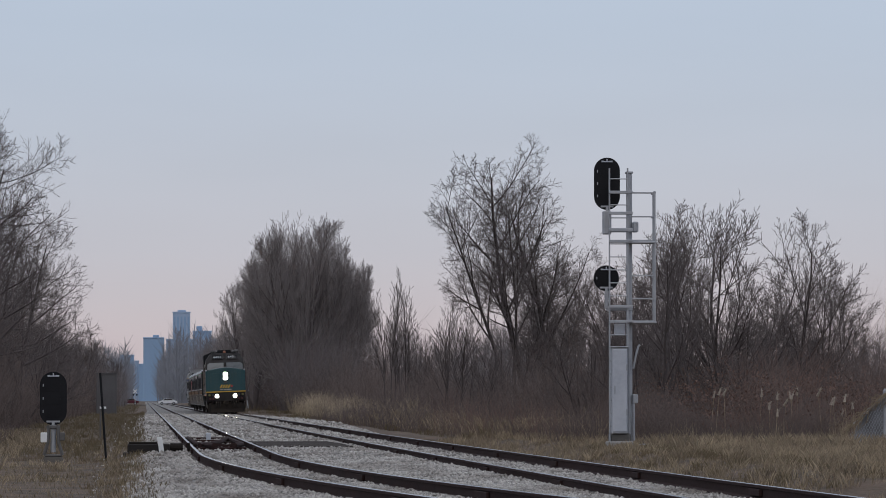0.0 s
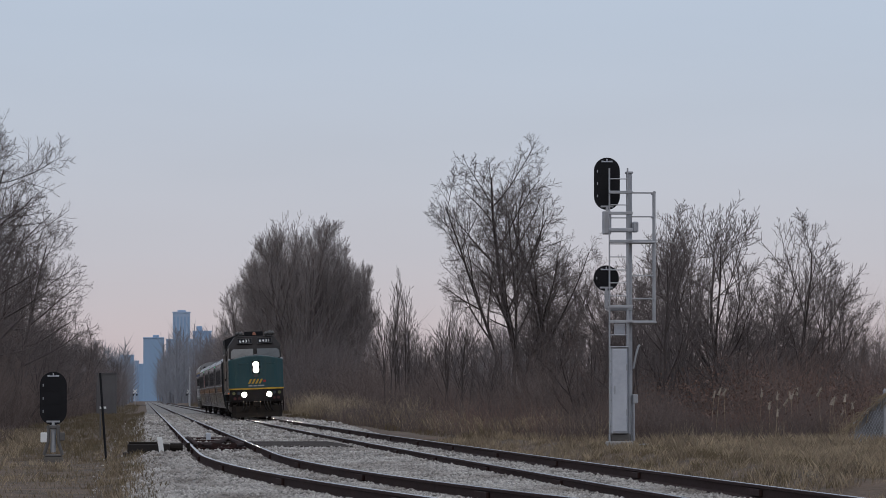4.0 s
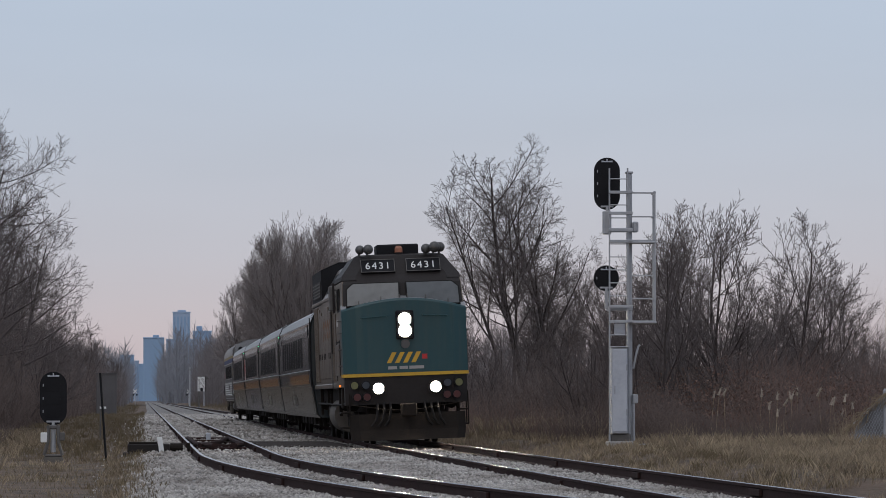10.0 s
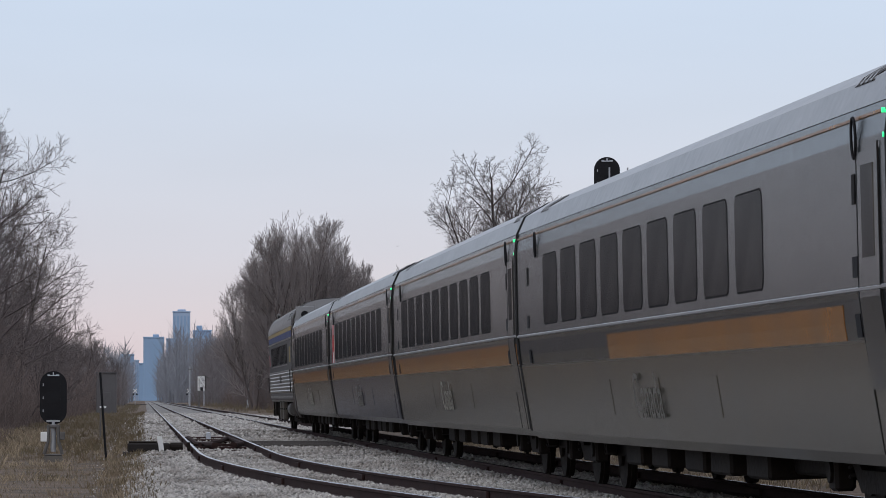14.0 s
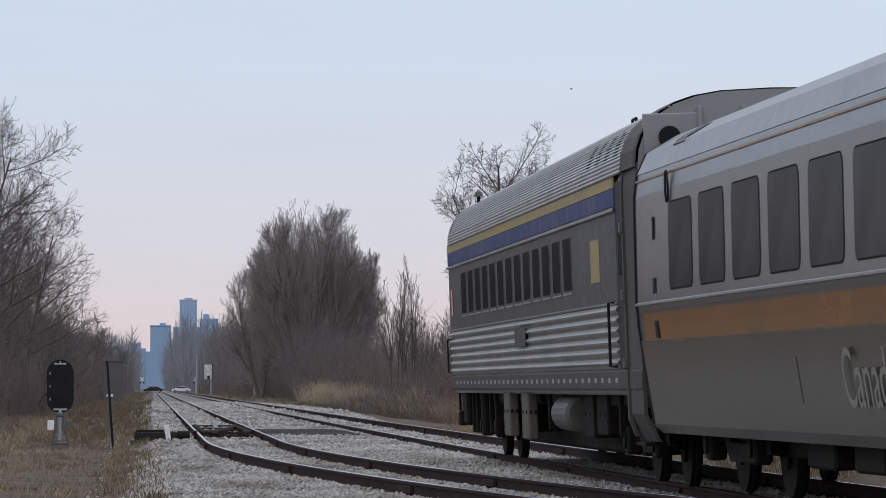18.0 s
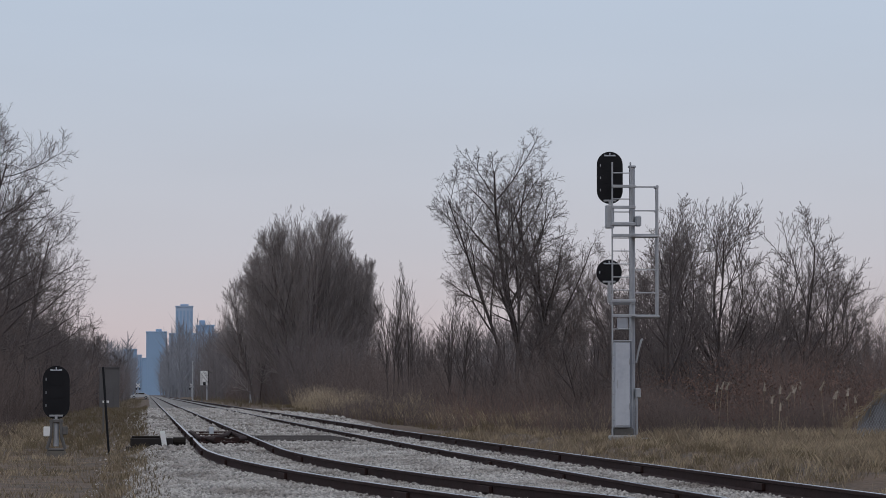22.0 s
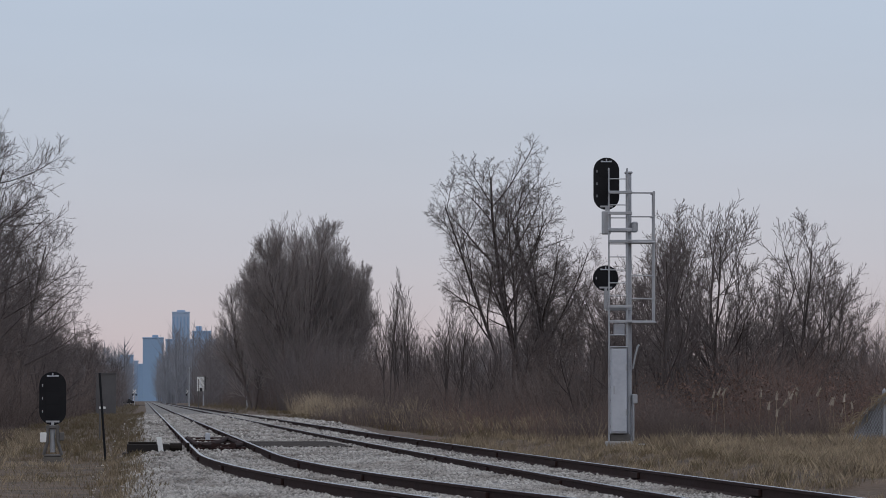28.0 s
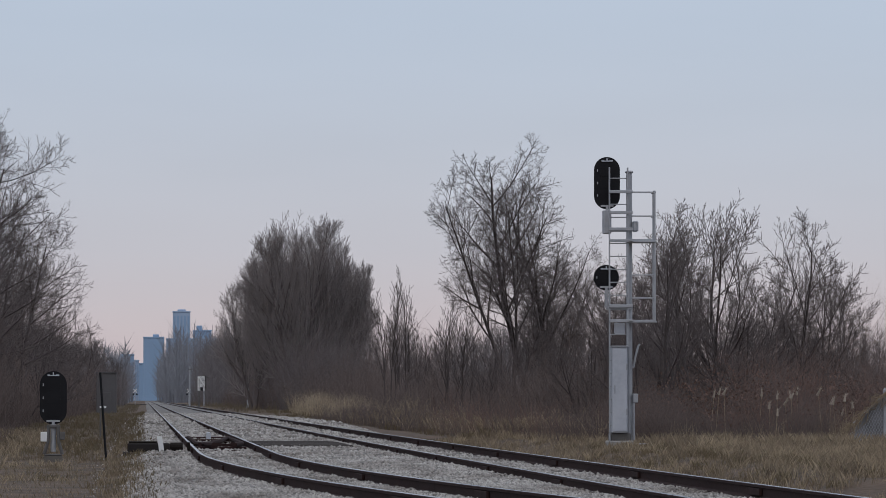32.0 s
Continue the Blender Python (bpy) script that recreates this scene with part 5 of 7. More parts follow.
def signal_head(parent, x, y, z, w, h, lamps):
    out = oblong(w, h)
    hd = part("signal_head", Geo().loft([[(x + px, y, z + pz) for px, pz in out], [(x + px, y + 0.03, z + pz) for px, pz in out]]), M_BLACK, parent, "black signal head with rounded backing plate")
    part("lamp_case", Geo().box(x - 0.17, x + 0.17, y + 0.03, y + 0.2, z - lamps * 0.15, z + lamps * 0.15, 0.03), M_BLACK, hd)
    for k in range(lamps):
        lz = z + (k - (lamps - 1) / 2) * 0.29
        part("hood", Geo().tube([(x, y + 0.2, lz), (x, y + 0.46, lz)], 0.115, 16), M_BLACK, hd)
        part("cover", Geo().box(x - 0.16, x + 0.16, y - 0.006, y, lz - 0.13, lz + 0.13, 0.001), M_BLACK, hd)
        part("hinge", Geo().box(x - 0.235, x - 0.215, y - 0.026, y - 0.012, lz - 0.03, lz + 0.03, 0.004), M_GALV, hd)
    part("bracket", Geo().box(x - 0.13, x + 0.13, y - 0.02, y, z + h / 2 - 0.11, z + h / 2 - 0.085).box(x - 0.012, x + 0.012, y - 0.02, y, z + h / 2 - 0.085, z + h / 2 - 0.03).box(x - 0.13, x - 0.08, y - 0.02, y, z + h / 2 - 0.085, z + h / 2 - 0.075).box(x + 0.06, x + 0.13, y - 0.02, y, z + h / 2 - 0.085, z + h / 2 - 0.075), M_GREYBOX, hd, "small pale lifting bracket")
    part("bracket", Geo().box(x - 0.15, x + 0.15, y - 0.02, y + 0.05, z - h / 2 + 0.06, z - h / 2 + 0.1).box(x - 0.03, x + 0.03, y - 0.02, y + 0.04, z - h / 2 - 0.08, z - h / 2 + 0.06), M_GALV, hd)
    return hd


def build_mast():
    """Tall two-head signal: mast, ladder with cage, work platform, relay case at the foot."""
    ms = thing("signal_mast", "galvanised railway signal mast with two black heads, ladder and relay case", "signal", Matrix.Translation((0, 99, 0)))
    mx = 11.36
    part("foundation", Geo().box(10.82, 11.42, -0.35, 0.4, -0.35, 0.1, 0.03), M_CONCRETE, ms, "grey concrete foundation")
    part("mast", Geo().tube([(mx, 0.1, 0.05), (mx, 0.1, 6.42)], 0.07, 14).box(mx - 0.09, mx + 0.09, 0.01, 0.19, 6.38, 6.44, 0.02), M_GALV, ms, "round galvanised post")
    part("base_flange", Geo().box(10.88, 11.36, -0.22, 0.3, 0.08, 0.28, 0.03), M_TANK, ms)
    cs = part("relay_case", Geo().box(10.9, 11.27, -0.3, 0.16, 0.28, 2.29, 0.015), M_GREYBOX, ms, "pale grey relay case")
    part("door", Geo().box(10.92, 11.25, -0.325, -0.3, 0.32, 2.25, 0.01), M_GREYBOX, cs)
    part("hinge", Geo().box(11.24, 11.27, -0.34, -0.3, 0.7, 0.85, 0.006).box(11.24, 11.27, -0.34, -0.3, 1.75, 1.9, 0.006), M_GALV, cs)
    part("handle", Geo().box(10.95, 10.98, -0.35, -0.325, 1.2, 1.4, 0.006), M_GALV, cs)
    part("cap", Geo().box(10.88, 11.29, -0.34, 0.18, 2.29, 2.32, 0.01), M_GALV, cs)
    part("junction_box", Geo().box(11.42, 11.55, -0.05, 0.12, 0.98, 1.2, 0.02), M_GALV, ms)
    part("conduit", Geo().tube([(11.45, 0, 0.1), (11.45, 0, 1.0)], 0.03, 8), M_GALV, ms)
    part("gooseneck", Geo().tube([(11.44, 0, 1.8), (11.5, 0, 2.1), (11.56, 0, 2.32), (11.6, 0, 2.36)], 0.025, 6), M_GALV, ms)
    # ladder
    part("ladder_rail", Geo().box(10.84, 10.875, -0.25, -0.2, 0.1, 6.5, 0.006), M_GALV, ms)
    part("ladder_rail", Geo().box(11.27, 11.305, -0.25, -0.2, 2.3, 6.5, 0.006), M_GALV, ms)
    z = 0.45
    while z < 6.45:
        x1 = 11.27 if z > 2.35 else 10.92
        part("rung", Geo().tube([(10.86, -0.225, z), (x1, -0.225, z)], 0.014, 6), M_GALV, ms)
        z += 0.305
    for z in (5.93, 5.44, 5.05, 4.78, 3.25, 2.9):
        part("cross_arm", Geo().box(10.84, 11.4, -0.3, -0.24, z - 0.035, z + 0.035, 0.008), M_GALV, ms)
    # cage beside the mast
    for x, y in ((11.92, -0.22), (11.96, 0.3)):
        part("cage_post", Geo().box(x - 0.025, x + 0.025, y - 0.025, y + 0.025, 2.86, 5.96, 0.005), M_GALV, ms)
    for z, t in ((5.92, 0.018), (5.36, 0.016), (4.79, 0.03), (3.98, 0.014), (3.44, 0.016), (2.9, 0.026)):
        part("cage_rail", Geo().box(mx, 11.95, -0.24, -0.2, z - t, z + t, 0.004).box(11.9, 11.95, -0.24, 0.32, z - t, z + t, 0.004), M_GALV, ms)
    part("platform", Geo().box(11.3, 11.97, -0.3, 0.35, 4.74, 4.78, 0.006), M_GALV, ms, "grated work platform")
    part("platform", Geo().box(11.3, 11.97, -0.3, 0.35, 2.86, 2.9, 0.006), M_GALV, ms, "grated work platform")
    part("head_bracket", Geo().box(10.72, 10.92, -0.1, 0.1, 4.95, 5.5, 0.02).box(10.8, 11.42, -0.04, 0.04, 5.0, 5.1, 0.01), M_GALV, ms)
    part("head_bracket", Geo().box(10.8, 11.42, -0.04, 0.04, 3.16, 3.26, 0.01).box(10.77, 10.85, -0.05, 0.05, 3.2, 3.7, 0.01), M_GALV, ms)
    part("cable_box", Geo().box(11.42, 11.56, -0.1, 0.12, 5.0, 5.25, 0.03), M_GALV, ms)
    part("plate", Geo().box(10.98, 11.24, -0.12, -0.1, 2.6, 2.86, 0.02), M_GREYBOX, ms, "blank pale plate")
    signal_head(ms, 10.82, -0.06, 6.14, 0.61, 1.23, 3)
    signal_head(ms, 10.80, -0.06, 3.92, 0.60, 0.60, 1)
    return ms


def build_dwarf():
    dw = thing("low_signal", "low black railway signal on a grey base in dry grass", "signal", Matrix.Translation((-2.03, 95, 0)))
    base = Geo().loft([[(-0.3, -0.25, -0.45), (0.3, -0.25, -0.45), (0.3, 0.25, -0.45), (-0.3, 0.25, -0.45)], [(-0.2, -0.2, -0.2), (0.2, -0.2, -0.2), (0.2, 0.2, -0.2), (-0.2, 0.2, -0.2)]])
    part("foundation", base, M_EQUIP, dw)
    legs = Geo()
    for s in (-1, 1):
        for y in (-0.1, 0.1):
            legs.tube([(s * 0.2, y, -0.16), (s * 0.12, y, 0.12), (s * 0.1, y, 0.5)], 0.035, 6)
    part("stand", legs.box(-0.15, 0.15, -0.12, 0.12, 0.42, 0.5, 0.02).box(-0.2, 0.2, -0.14, 0.14, -0.2, -0.15, 0.02), M_TANK, dw, "grimy galvanised stand")
    part("post", Geo().tube([(0, 0, -0.1), (0, 0, 0.62)], 0.06, 12), M_GALV, dw)
    part("junction_box", Geo().box(-0.28, -0.1, -0.12, 0.08, 0.12, 0.34, 0.015), M_WHITE, dw, "small white junction box")
    part("junction_box", Geo().box(0.14, 0.26, -0.1, 0.08, 0.16, 0.34, 0.015), M_TANK, dw)
    signal_head(dw, 0, -0.06, 1.10, 0.60, 1.19, 3)
    return dw


def build_lineside():
    # leaning black stake with a small pale tag
    st = thing("marker_stake", "thin black leaning marker stake with a pale tag", "stake", pose(-0.85, 95, -0.35, 0, -4, 0))
    part("stake", Geo().tube([(0, 0, -0.05), (0, 0, 2.02)], 0.027, 8), M_BLACK, st)
    tg = thing("low_sign", "small pale sign on a short post in the grass", "sign", pose(-1.55, 150, -0.3))
    part("post", Geo().box(-0.03, 0.03, -0.03, 0.03, -0.1, 1.1, 0.006), M_TANK, tg)
    part("plate", Geo().box(-0.03, 0.2, -0.05, -0.03, 1.05, 1.13, 0.004), M_WHITE, tg)
    # switch machine beside the joining track
    sm = thing("switch_machine", "dark low switch machine on timbers with a white-faced lever stand", "switch machine", Matrix.Translation((0.05, 100, -0.2)))
    for y in (-0.55, 0.35):
        part("timber", Geo().box(-0.55, 1.3, y, y + 0.22, -0.1, 0.03, 0.01), M_TIMBER, sm)
    part("case", Geo().box(-0.45, 0.55, -0.3, 0.25, 0.03, 0.24, 0.03), M_CABDARK, sm)
    part("cover", Geo().box(-0.42, 0.25, -0.27, 0.22, 0.24, 0.28, 0.015), M_UNDER, sm)
    part("motor", Geo().tube([(0.55, 0, 0.14), (0.85, 0, 0.14)], 0.11, 12), M_UNDER, sm)
    part("lever_stand", Geo().loft([[(0.3, -0.32, 0.0), (0.42, -0.32, 0.0), (0.42, -0.22, 0.0), (0.3, -0.22, 0.0)], [(0.24, -0.32, 0.4), (0.36, -0.32, 0.4), (0.36, -0.22, 0.4), (0.24, -0.22, 0.4)]]), M_WHITE, sm, "white-faced lever stand")
    part("throw_rod", Geo().tube([(0.8, 0.1, 0.05), (2.6, 0.1, 0.05)], 0.025, 8), M_RAIL, sm)
    part("lug", Geo().box(0.95, 1.02, -0.1, 0.1, 0.03, 0.26, 0.01), M_UNDER, sm)
    # switch castings between the rails
    cs = thing("switch_rods", "rusty switch rods and crank between the rails", "switch rods", Matrix.Translation((1.85, 112, -0.2)))
    for y in (-9.0, -4.0, 3.0, 10.0, 18.0):
        part("rod", Geo().box(-0.62, 0.62, y, y + 0.3, 0.03, 0.12, 0.02), M_RAIL, cs)
    part("crank", Geo().tube([(-0.5, -8.5, 0.15), (0.05, -4.6, 0.2), (0.5, 9.2, 0.17)], 0.06, 8), M_RAIL, cs)
    part("guard_bar", Geo().tube([(-0.58, 12, 0.15), (-0.55, -6.2, 0.16), (-0.2, -10.4, 0.18), (0.3, -10.4, 0.18), (0.58, -6.0, 0.16), (0.55, 12, 0.15)], 0.06, 8), M_RAIL, cs)
    part("clamp", Geo().box(-0.05, 0.08, 12.2, 12.8, 0.05, 0.3, 0.02), M_GREYBOX, cs, "pale clamp")
    # timber apron between the tracks
    ap = thing("timber_apron", "dark weathered timber apron laid level between the tracks", "timber crossing", Matrix.Translation((0, 110, -0.12)))
    for k in range(15):
        part("plank", Geo().box(2.85 + 0.1 * (k % 2), 5.3 - 0.12 * (k % 3), -2 + k * 0.62, -2 + k * 0.62 + 0.52, -0.08, 0.02 + 0.012 * (k % 3), 0.015), M_TIMBER, ap)
    # grey shed among the brush
    sh = thing("equipment_shed", "small plain grey equipment shed in the brush", "shed", Matrix.Translation((-3.6, 402, -0.4)))
    part("wall", Geo().box(-0.95, 0.95, 0, 1.6, 0, 3.9, 0.03), M_SHED, sh)
    part("roof", Geo().box(-1.02, 1.02, -0.08, 1.7, 3.9, 4.02, 0.02), M_SHED, sh)
    part("door", Geo().box(-0.4, 0.4, -0.04, 0.0, 0.1, 2.1, 0.01), M_SHED, sh)
    # fence corner with torn mesh and dead vines
    fc = thing("wire_fence", "sagging grey chain-link fence corner overgrown with dead vines", "fence", Matrix.Translation((17.05, 97, -0.1)))
    part("post", Geo().tube([(0, 0, -0.1), (0, 0, 1.38), (0, 0, 1.44)], [0.045, 0.045, 0.0], 10), M_GALV, fc)
    part("post", Geo().tube([(3.2, 0.4, -0.1), (3.2, 0.4, 1.4)], 0.045, 10), M_GALV, fc)
    mesh_ = Geo()
    for k in range(64):
        x0 = -0.75 + 0.065 * k
        top = 1.32 if x0 > 0 else 1.32 + x0 * 0.95
        for lean in (-0.5, 0.5):
            x1 = x0 + lean * top
            tz = 1.32 if x1 > 0 else max(0.2, 1.32 + x1 * 0.95)
            mesh_.tube([(x0, 0.02 * lean, 0.0), (x0 + lean * tz, 0.02 * lean, tz)], 0.0045, 3, False)
    part("fence_sheet", Geo().loft([[(-0.78, y, 0), (-0.66, y, 0.55), (-0.3, y, 0.98), (0, y, 1.3), (1.5, y, 1.33), (3.2, y, 1.33), (3.2, y, 0)] for y in (0.05, 0.075)]), M_SHEET, fc, "sagging grey sheeting on the fence")
    vines = Geo()
    vr = random.Random(3)
    for _ in range(90):
        x = vr.uniform(-1.0, 0.4)
        z = max(0.1, 1.3 + min(0, x) * 0.95 + vr.gauss(0, 0.06))
        vines.tube([(x, -0.05, z), (x - vr.uniform(0, 0.2), -0.08, z + vr.uniform(-0.15, 0.08)), (x - vr.uniform(0.05, 0.35), -0.1, z - vr.uniform(0.1, 0.45))], [0.012, 0.01, 0.0], 3, False)
    part("dead_vines", vines, M_STRAW, fc, "dead straw-coloured vines")
    part("wire_mesh", mesh_, M_GALV, fc, "grey chain-link mesh")
    part("top_rail", Geo().tube([(0, 0, 1.34), (1.6, 0.2, 1.35), (3.2, 0.4, 1.35)], 0.022, 8).tube([(0, 0, 1.32), (-0.75, 0.0, 0.6)], 0.018, 6), M_GALV, fc)
    # signal cable pipe near the mast foot
    part_ = Geo().tube([(11.5, 98.9, 0.02), (12.4, 98.7, 0.05), (13.3, 98.6, 0.03)], 0.018, 6)
    solid("cable_pipe", part_, M_GALV, "pale cable pipe lying in the dry grass", "pipe")
    # far signboard, poles
    bd = thing("white_board", "white upright board with dark marks on a steel post", "sign", Matrix.Translation((9.6, 720, 0)))
    part("post", Geo().tube([(-0.4, 0, -0.5), (-0.4, 0, 4.6)], 0.12, 8), M_TANK, bd)
    part("board", Geo().box(-0.65, 0.6, -0.1, 0, 2.5, 4.95, 0.03), M_WHITE, bd)
    part("mark", Geo().box(-0.2, 0.25, -0.13, -0.1, 2.5, 3.1).box(0.6, 0.82, -0.12, 0.02, 2.45, 5.0, 0.03), M_BLACK, bd)
    part("arm", Geo().box(0.7, 2.9, 0, 0.1, 4.6, 4.85, 0.02), M_TANK, bd)
    for x, y, h in ((7.9, 745, 7.2), (10.6, 760, 5.5), (-6.2, 700, 6.5), (12.6, 520, 3.0), (-9.5, 820, 8.0), (14.2, 900, 8.0)):
        pl = thing("utility_pole", "weathered grey wooden utility pole beside the far track", "pole", Matrix.Translation((x, y, -0.4)), group="poles along the far track")
        part("shaft", Geo().tube([(0, 0, 0), (0, 0, h)], [0.14, 0.1], 8), M_GALV, pl)
        part("fitting", Geo().box(-0.3, 0.3, -0.08, 0.08, h - 0.6, h - 0.45, 0.02), M_TANK, pl)
    # level crossing: gate masts
    for x in (-2.2, 10.2):
        gm = thing("crossing_signal", "small level crossing signal mast with pale cross board", "crossing signal", Matrix.Translation((x, 985, -0.3)), group="crossing signals")
        part("mast", Geo().tube([(0, 0, 0), (0, 0, 3.6)], 0.08, 8), M_GALV, gm)
        part("cross_board", Geo().box(-0.6, 0.6, -0.05, 0, -0.1, 0.1, 0.01, pose(0, 0, 3.3, 0, 45, 0)).box(-0.6, 0.6, -0.08, -0.05, -0.1, 0.1, 0.01, pose(0, 0, 3.3, 0, -45, 0)), M_WHITE, gm)
        part("lamp_pair", disc(disc(Geo(), -0.4, -0.1, 2.5, 0.2, 0.08, "y"), 0.4, -0.1, 2.5, 0.2, 0.08, "y"), M_BLACK, gm)


build_mast()
build_dwarf()
build_lineside()


# ---- bare winter trees ----
def stick(out, pts, r0, r1, sides=3):
    """Adds a tapered bar along pts to out = [corners, triangles, count]."""
    verts, tris = out[0], out[1]
    n = len(pts)
    k = out[2]
    prev = None
    for i, p in enumerate(pts):
        d = pts[min(i + 1, n - 1)] - pts[max(i - 1, 0)]
        ax = d.cross(Vector((0.31, 0.87, 0.12)))
        if ax.length < 1e-6:
            ax = Vector((1, 0, 0))
        ax.normalize()
        up = d.cross(ax).normalized()
        r = r0 + (r1 - r0) * i / (n - 1)
        if i == n - 1 and r1 < 0.004:
            verts.append(tuple(p))
            for s in range(sides):
                tris.append((prev + s, prev + (s + 1) % sides, k))
            k += 1
        else:
            for s in range(sides):
                a = 6.2832 * s / sides
                verts.append(tuple(p + ax * (r * math.cos(a)) + up * (r * math.sin(a))))
            if prev is not None:
                for s in range(sides):
                    t = (s + 1) % sides
                    tris.append((prev + s, prev + t, k + t))
                    tris.append((prev + s, k + t, k + s))
            prev = k
            k += sides
    out[2] = k


def bough(out, rng, p, d, length, r, level, habit):
    """A limb that wanders and bends upwards, with its side limbs; thick ones go to out[0], fine ones to out[1]."""
    levels, kids, angles, ratios, lifts, wander, tip, start, crown = habit
    cx, cz, rx, rz, least = crown
    reach, room = length, (0.78, 0.88, 0.98, 1.05, 1.08)[level] * rng.uniform(0.92, 1.05)
    while length > reach * max(least, (0.35, 0.35, 0.5, 0.5, 0.5)[level]):
        e = p + d * length
        if ((e.x - cx) / rx) ** 2 + (e.y / rx) ** 2 + ((e.z - cz) / rz) ** 2 < room * room:
            break
        length *= 0.9
    steps = (7, 6, 4, 3, 2)[min(level, 4)]
    pts, dirs = [p], [d]
    for k in range(steps):
        d = (d + Vector((rng.gauss(0, wander), rng.gauss(0, wander), rng.gauss(0, wander * 0.6) + lifts[level] / steps))).normalized()
        p = p + d * (length / steps)
        pts.append(p)
        dirs.append(d)
    last = level == levels
    stick(out[0] if level < 2 else out[1], pts, r, 0.002 if last else max(tip, r * 0.2), (6, 5, 4, 3, 3)[min(level, 4)])
    if last:
        return
    n = max(1, round(kids[level] * rng.uniform(0.8, 1.2)))
    turn = rng.uniform(0, 6.28)
    first = start[level]
    for k in range(n):
        f = first + (0.99 - first) * (k + rng.random()) / n
        i = min(steps - 1, int(f * steps))
        q, along = pts[i].lerp(pts[i + 1], f * steps - i), dirs[i + 1]
        side = along.cross(Vector((0.2, 0.3, 1)) if abs(along.z) < 0.95 else Vector((1, 0, 0))).normalized()
        az = turn + 2.4 * k + rng.gauss(0, 0.4)
        side = side * math.cos(az) + along.cross(side) * math.sin(az)
        an = radians(max(8, rng.gauss(angles[level], 8)))
        nd = along * math.cos(an) + side * math.sin(an)
        ln = reach * ratios[level] * (1.15 - 0.62 * f) * rng.uniform(0.7, 1.25)
        bough(out, rng, q, nd, ln, max(tip, min(r * 0.55, (r + (r * 0.2 - r) * f) * 0.62)), level + 1, habit)


def tree_kind(name, label, mat_trunk, mat_twig, seed, height, stems, habit, girth):
    """The first tree of a kind; the rest are copies. stems: lean to the right and away in degrees, share of the height, foot."""
    rng = random.Random(seed)
    out = ([[], [], 0], [[], [], 0])
    for lean, away, share, foot in stems:
        d = Vector((math.tan(radians(lean)), math.tan(radians(away)), 1)).normalized()
        bough(out, rng, Vector((foot, 0.3 * rng.gauss(0, 1) * abs(foot), -0.3)), d, height * share, girth * share, 0, habit)
    t = thing(name, label, "tree")
    part("trunk", fast_mesh(name + "_trunk", out[0][0], out[0][1], mat_trunk), None, t)
    part("crown", fast_mesh(name + "_crown", out[1][0], out[1][1], mat_twig), None, t, "bare twiggy crown")
    return t


def plant(kind, x, y, size, turn=0.0, wide=None, z=-0.25):
    w = wide or size
    m = Matrix.Translation((x, y, z)) @ Matrix.Rotation(turn, 4, "Z") @ Matrix.Diagonal((w, w, size, 1))
    if kind not in PLANTED:
        PLANTED.append(kind)
        kind.matrix_basis = m
        return kind
    t = copy_thing(kind, Matrix())
    t.matrix_basis = m
    return t


PLANTED = []
# habit: levels; side limbs, angle, length share and upward bend of each level; wander; twig radius; where side limbs begin
TALL = (4, (12, 10, 8, 5), (34, 42, 46, 46), (0.5, 0.48, 0.44, 0.5), (0.1, 0.3, 0.15, 0.0, -0.15), 0.09, 0.0055, (0.34, 0.2, 0.15, 0.1))
VASE = (4, (7, 8, 7, 5), (34, 40, 44, 46), (0.62, 0.5, 0.42, 0.46), (0.12, 0.28, 0.3, 0.3, 0.3), 0.13, 0.0052, (0.28, 0.2, 0.15, 0.12))
PLUMP = (4, (12, 10, 8, 5), (26, 32, 36, 40), (0.55, 0.48, 0.42, 0.45), (0.1, 0.3, 0.3, 0.3, 0.2), 0.06, 0.012, (0.2, 0.18, 0.15, 0.1))
ARCH = (4, (13, 9, 8, 5), (55, 44, 44, 44), (0.62, 0.5, 0.44, 0.46), (0.1, 0.3, 0.3, 0.25, 0.2), 0.09, 0.0075, (0.15, 0.2, 0.15, 0.1))
SLIM = (3, (13, 8, 5), (26, 34, 38), (0.36, 0.42, 0.5), (0.05, 0.25, 0.25, 0.2), 0.06, 0.008, (0.3, 0.2, 0.15))
K_LEANING = tree_kind("tall_bare_tree", "tall bare tree with leaning forked trunks and fine twigs", M_BARK, M_TWIG, 12, 10.9, ((-12, 2, 1.0, -0.1), (-3, -5, 0.94, 0.1), (8, 4, 0.66, 0.2)), (*TALL, (-1.0, 7.8, 2.6, 4.9, 0.72)), 0.13)
K_UPRIGHT = tree_kind("tall_bare_tree", "tall bare tree with one upright trunk and fine twigs", M_BARK, M_TWIG, 23, 11.7, ((-3, 0, 1.0, 0.0), (9, 3, 0.9, 0.15), (18, -6, 0.62, 0.2)), (*TALL, (0.45, 8.0, 2.5, 5.4, 0.72)), 0.17)
K_DENSE = [tree_kind("dense_bare_tree", "broad rounded bare tree with dense upright twigs", M_TWIG, M_HAZETWIG, 31 + i, 18, ((-28, 4, 0.9, -0.4), (-16, -8, 0.97, -0.2), (-5, 6, 1.0, 0.0), (6, -4, 1.0, 0.1), (16, 8, 0.97, 0.3), (28, -3, 0.9, 0.5)), (*PLUMP, (0, 8.5, 7.2, 9.6, 0.0)), 0.24) for i in range(2)]
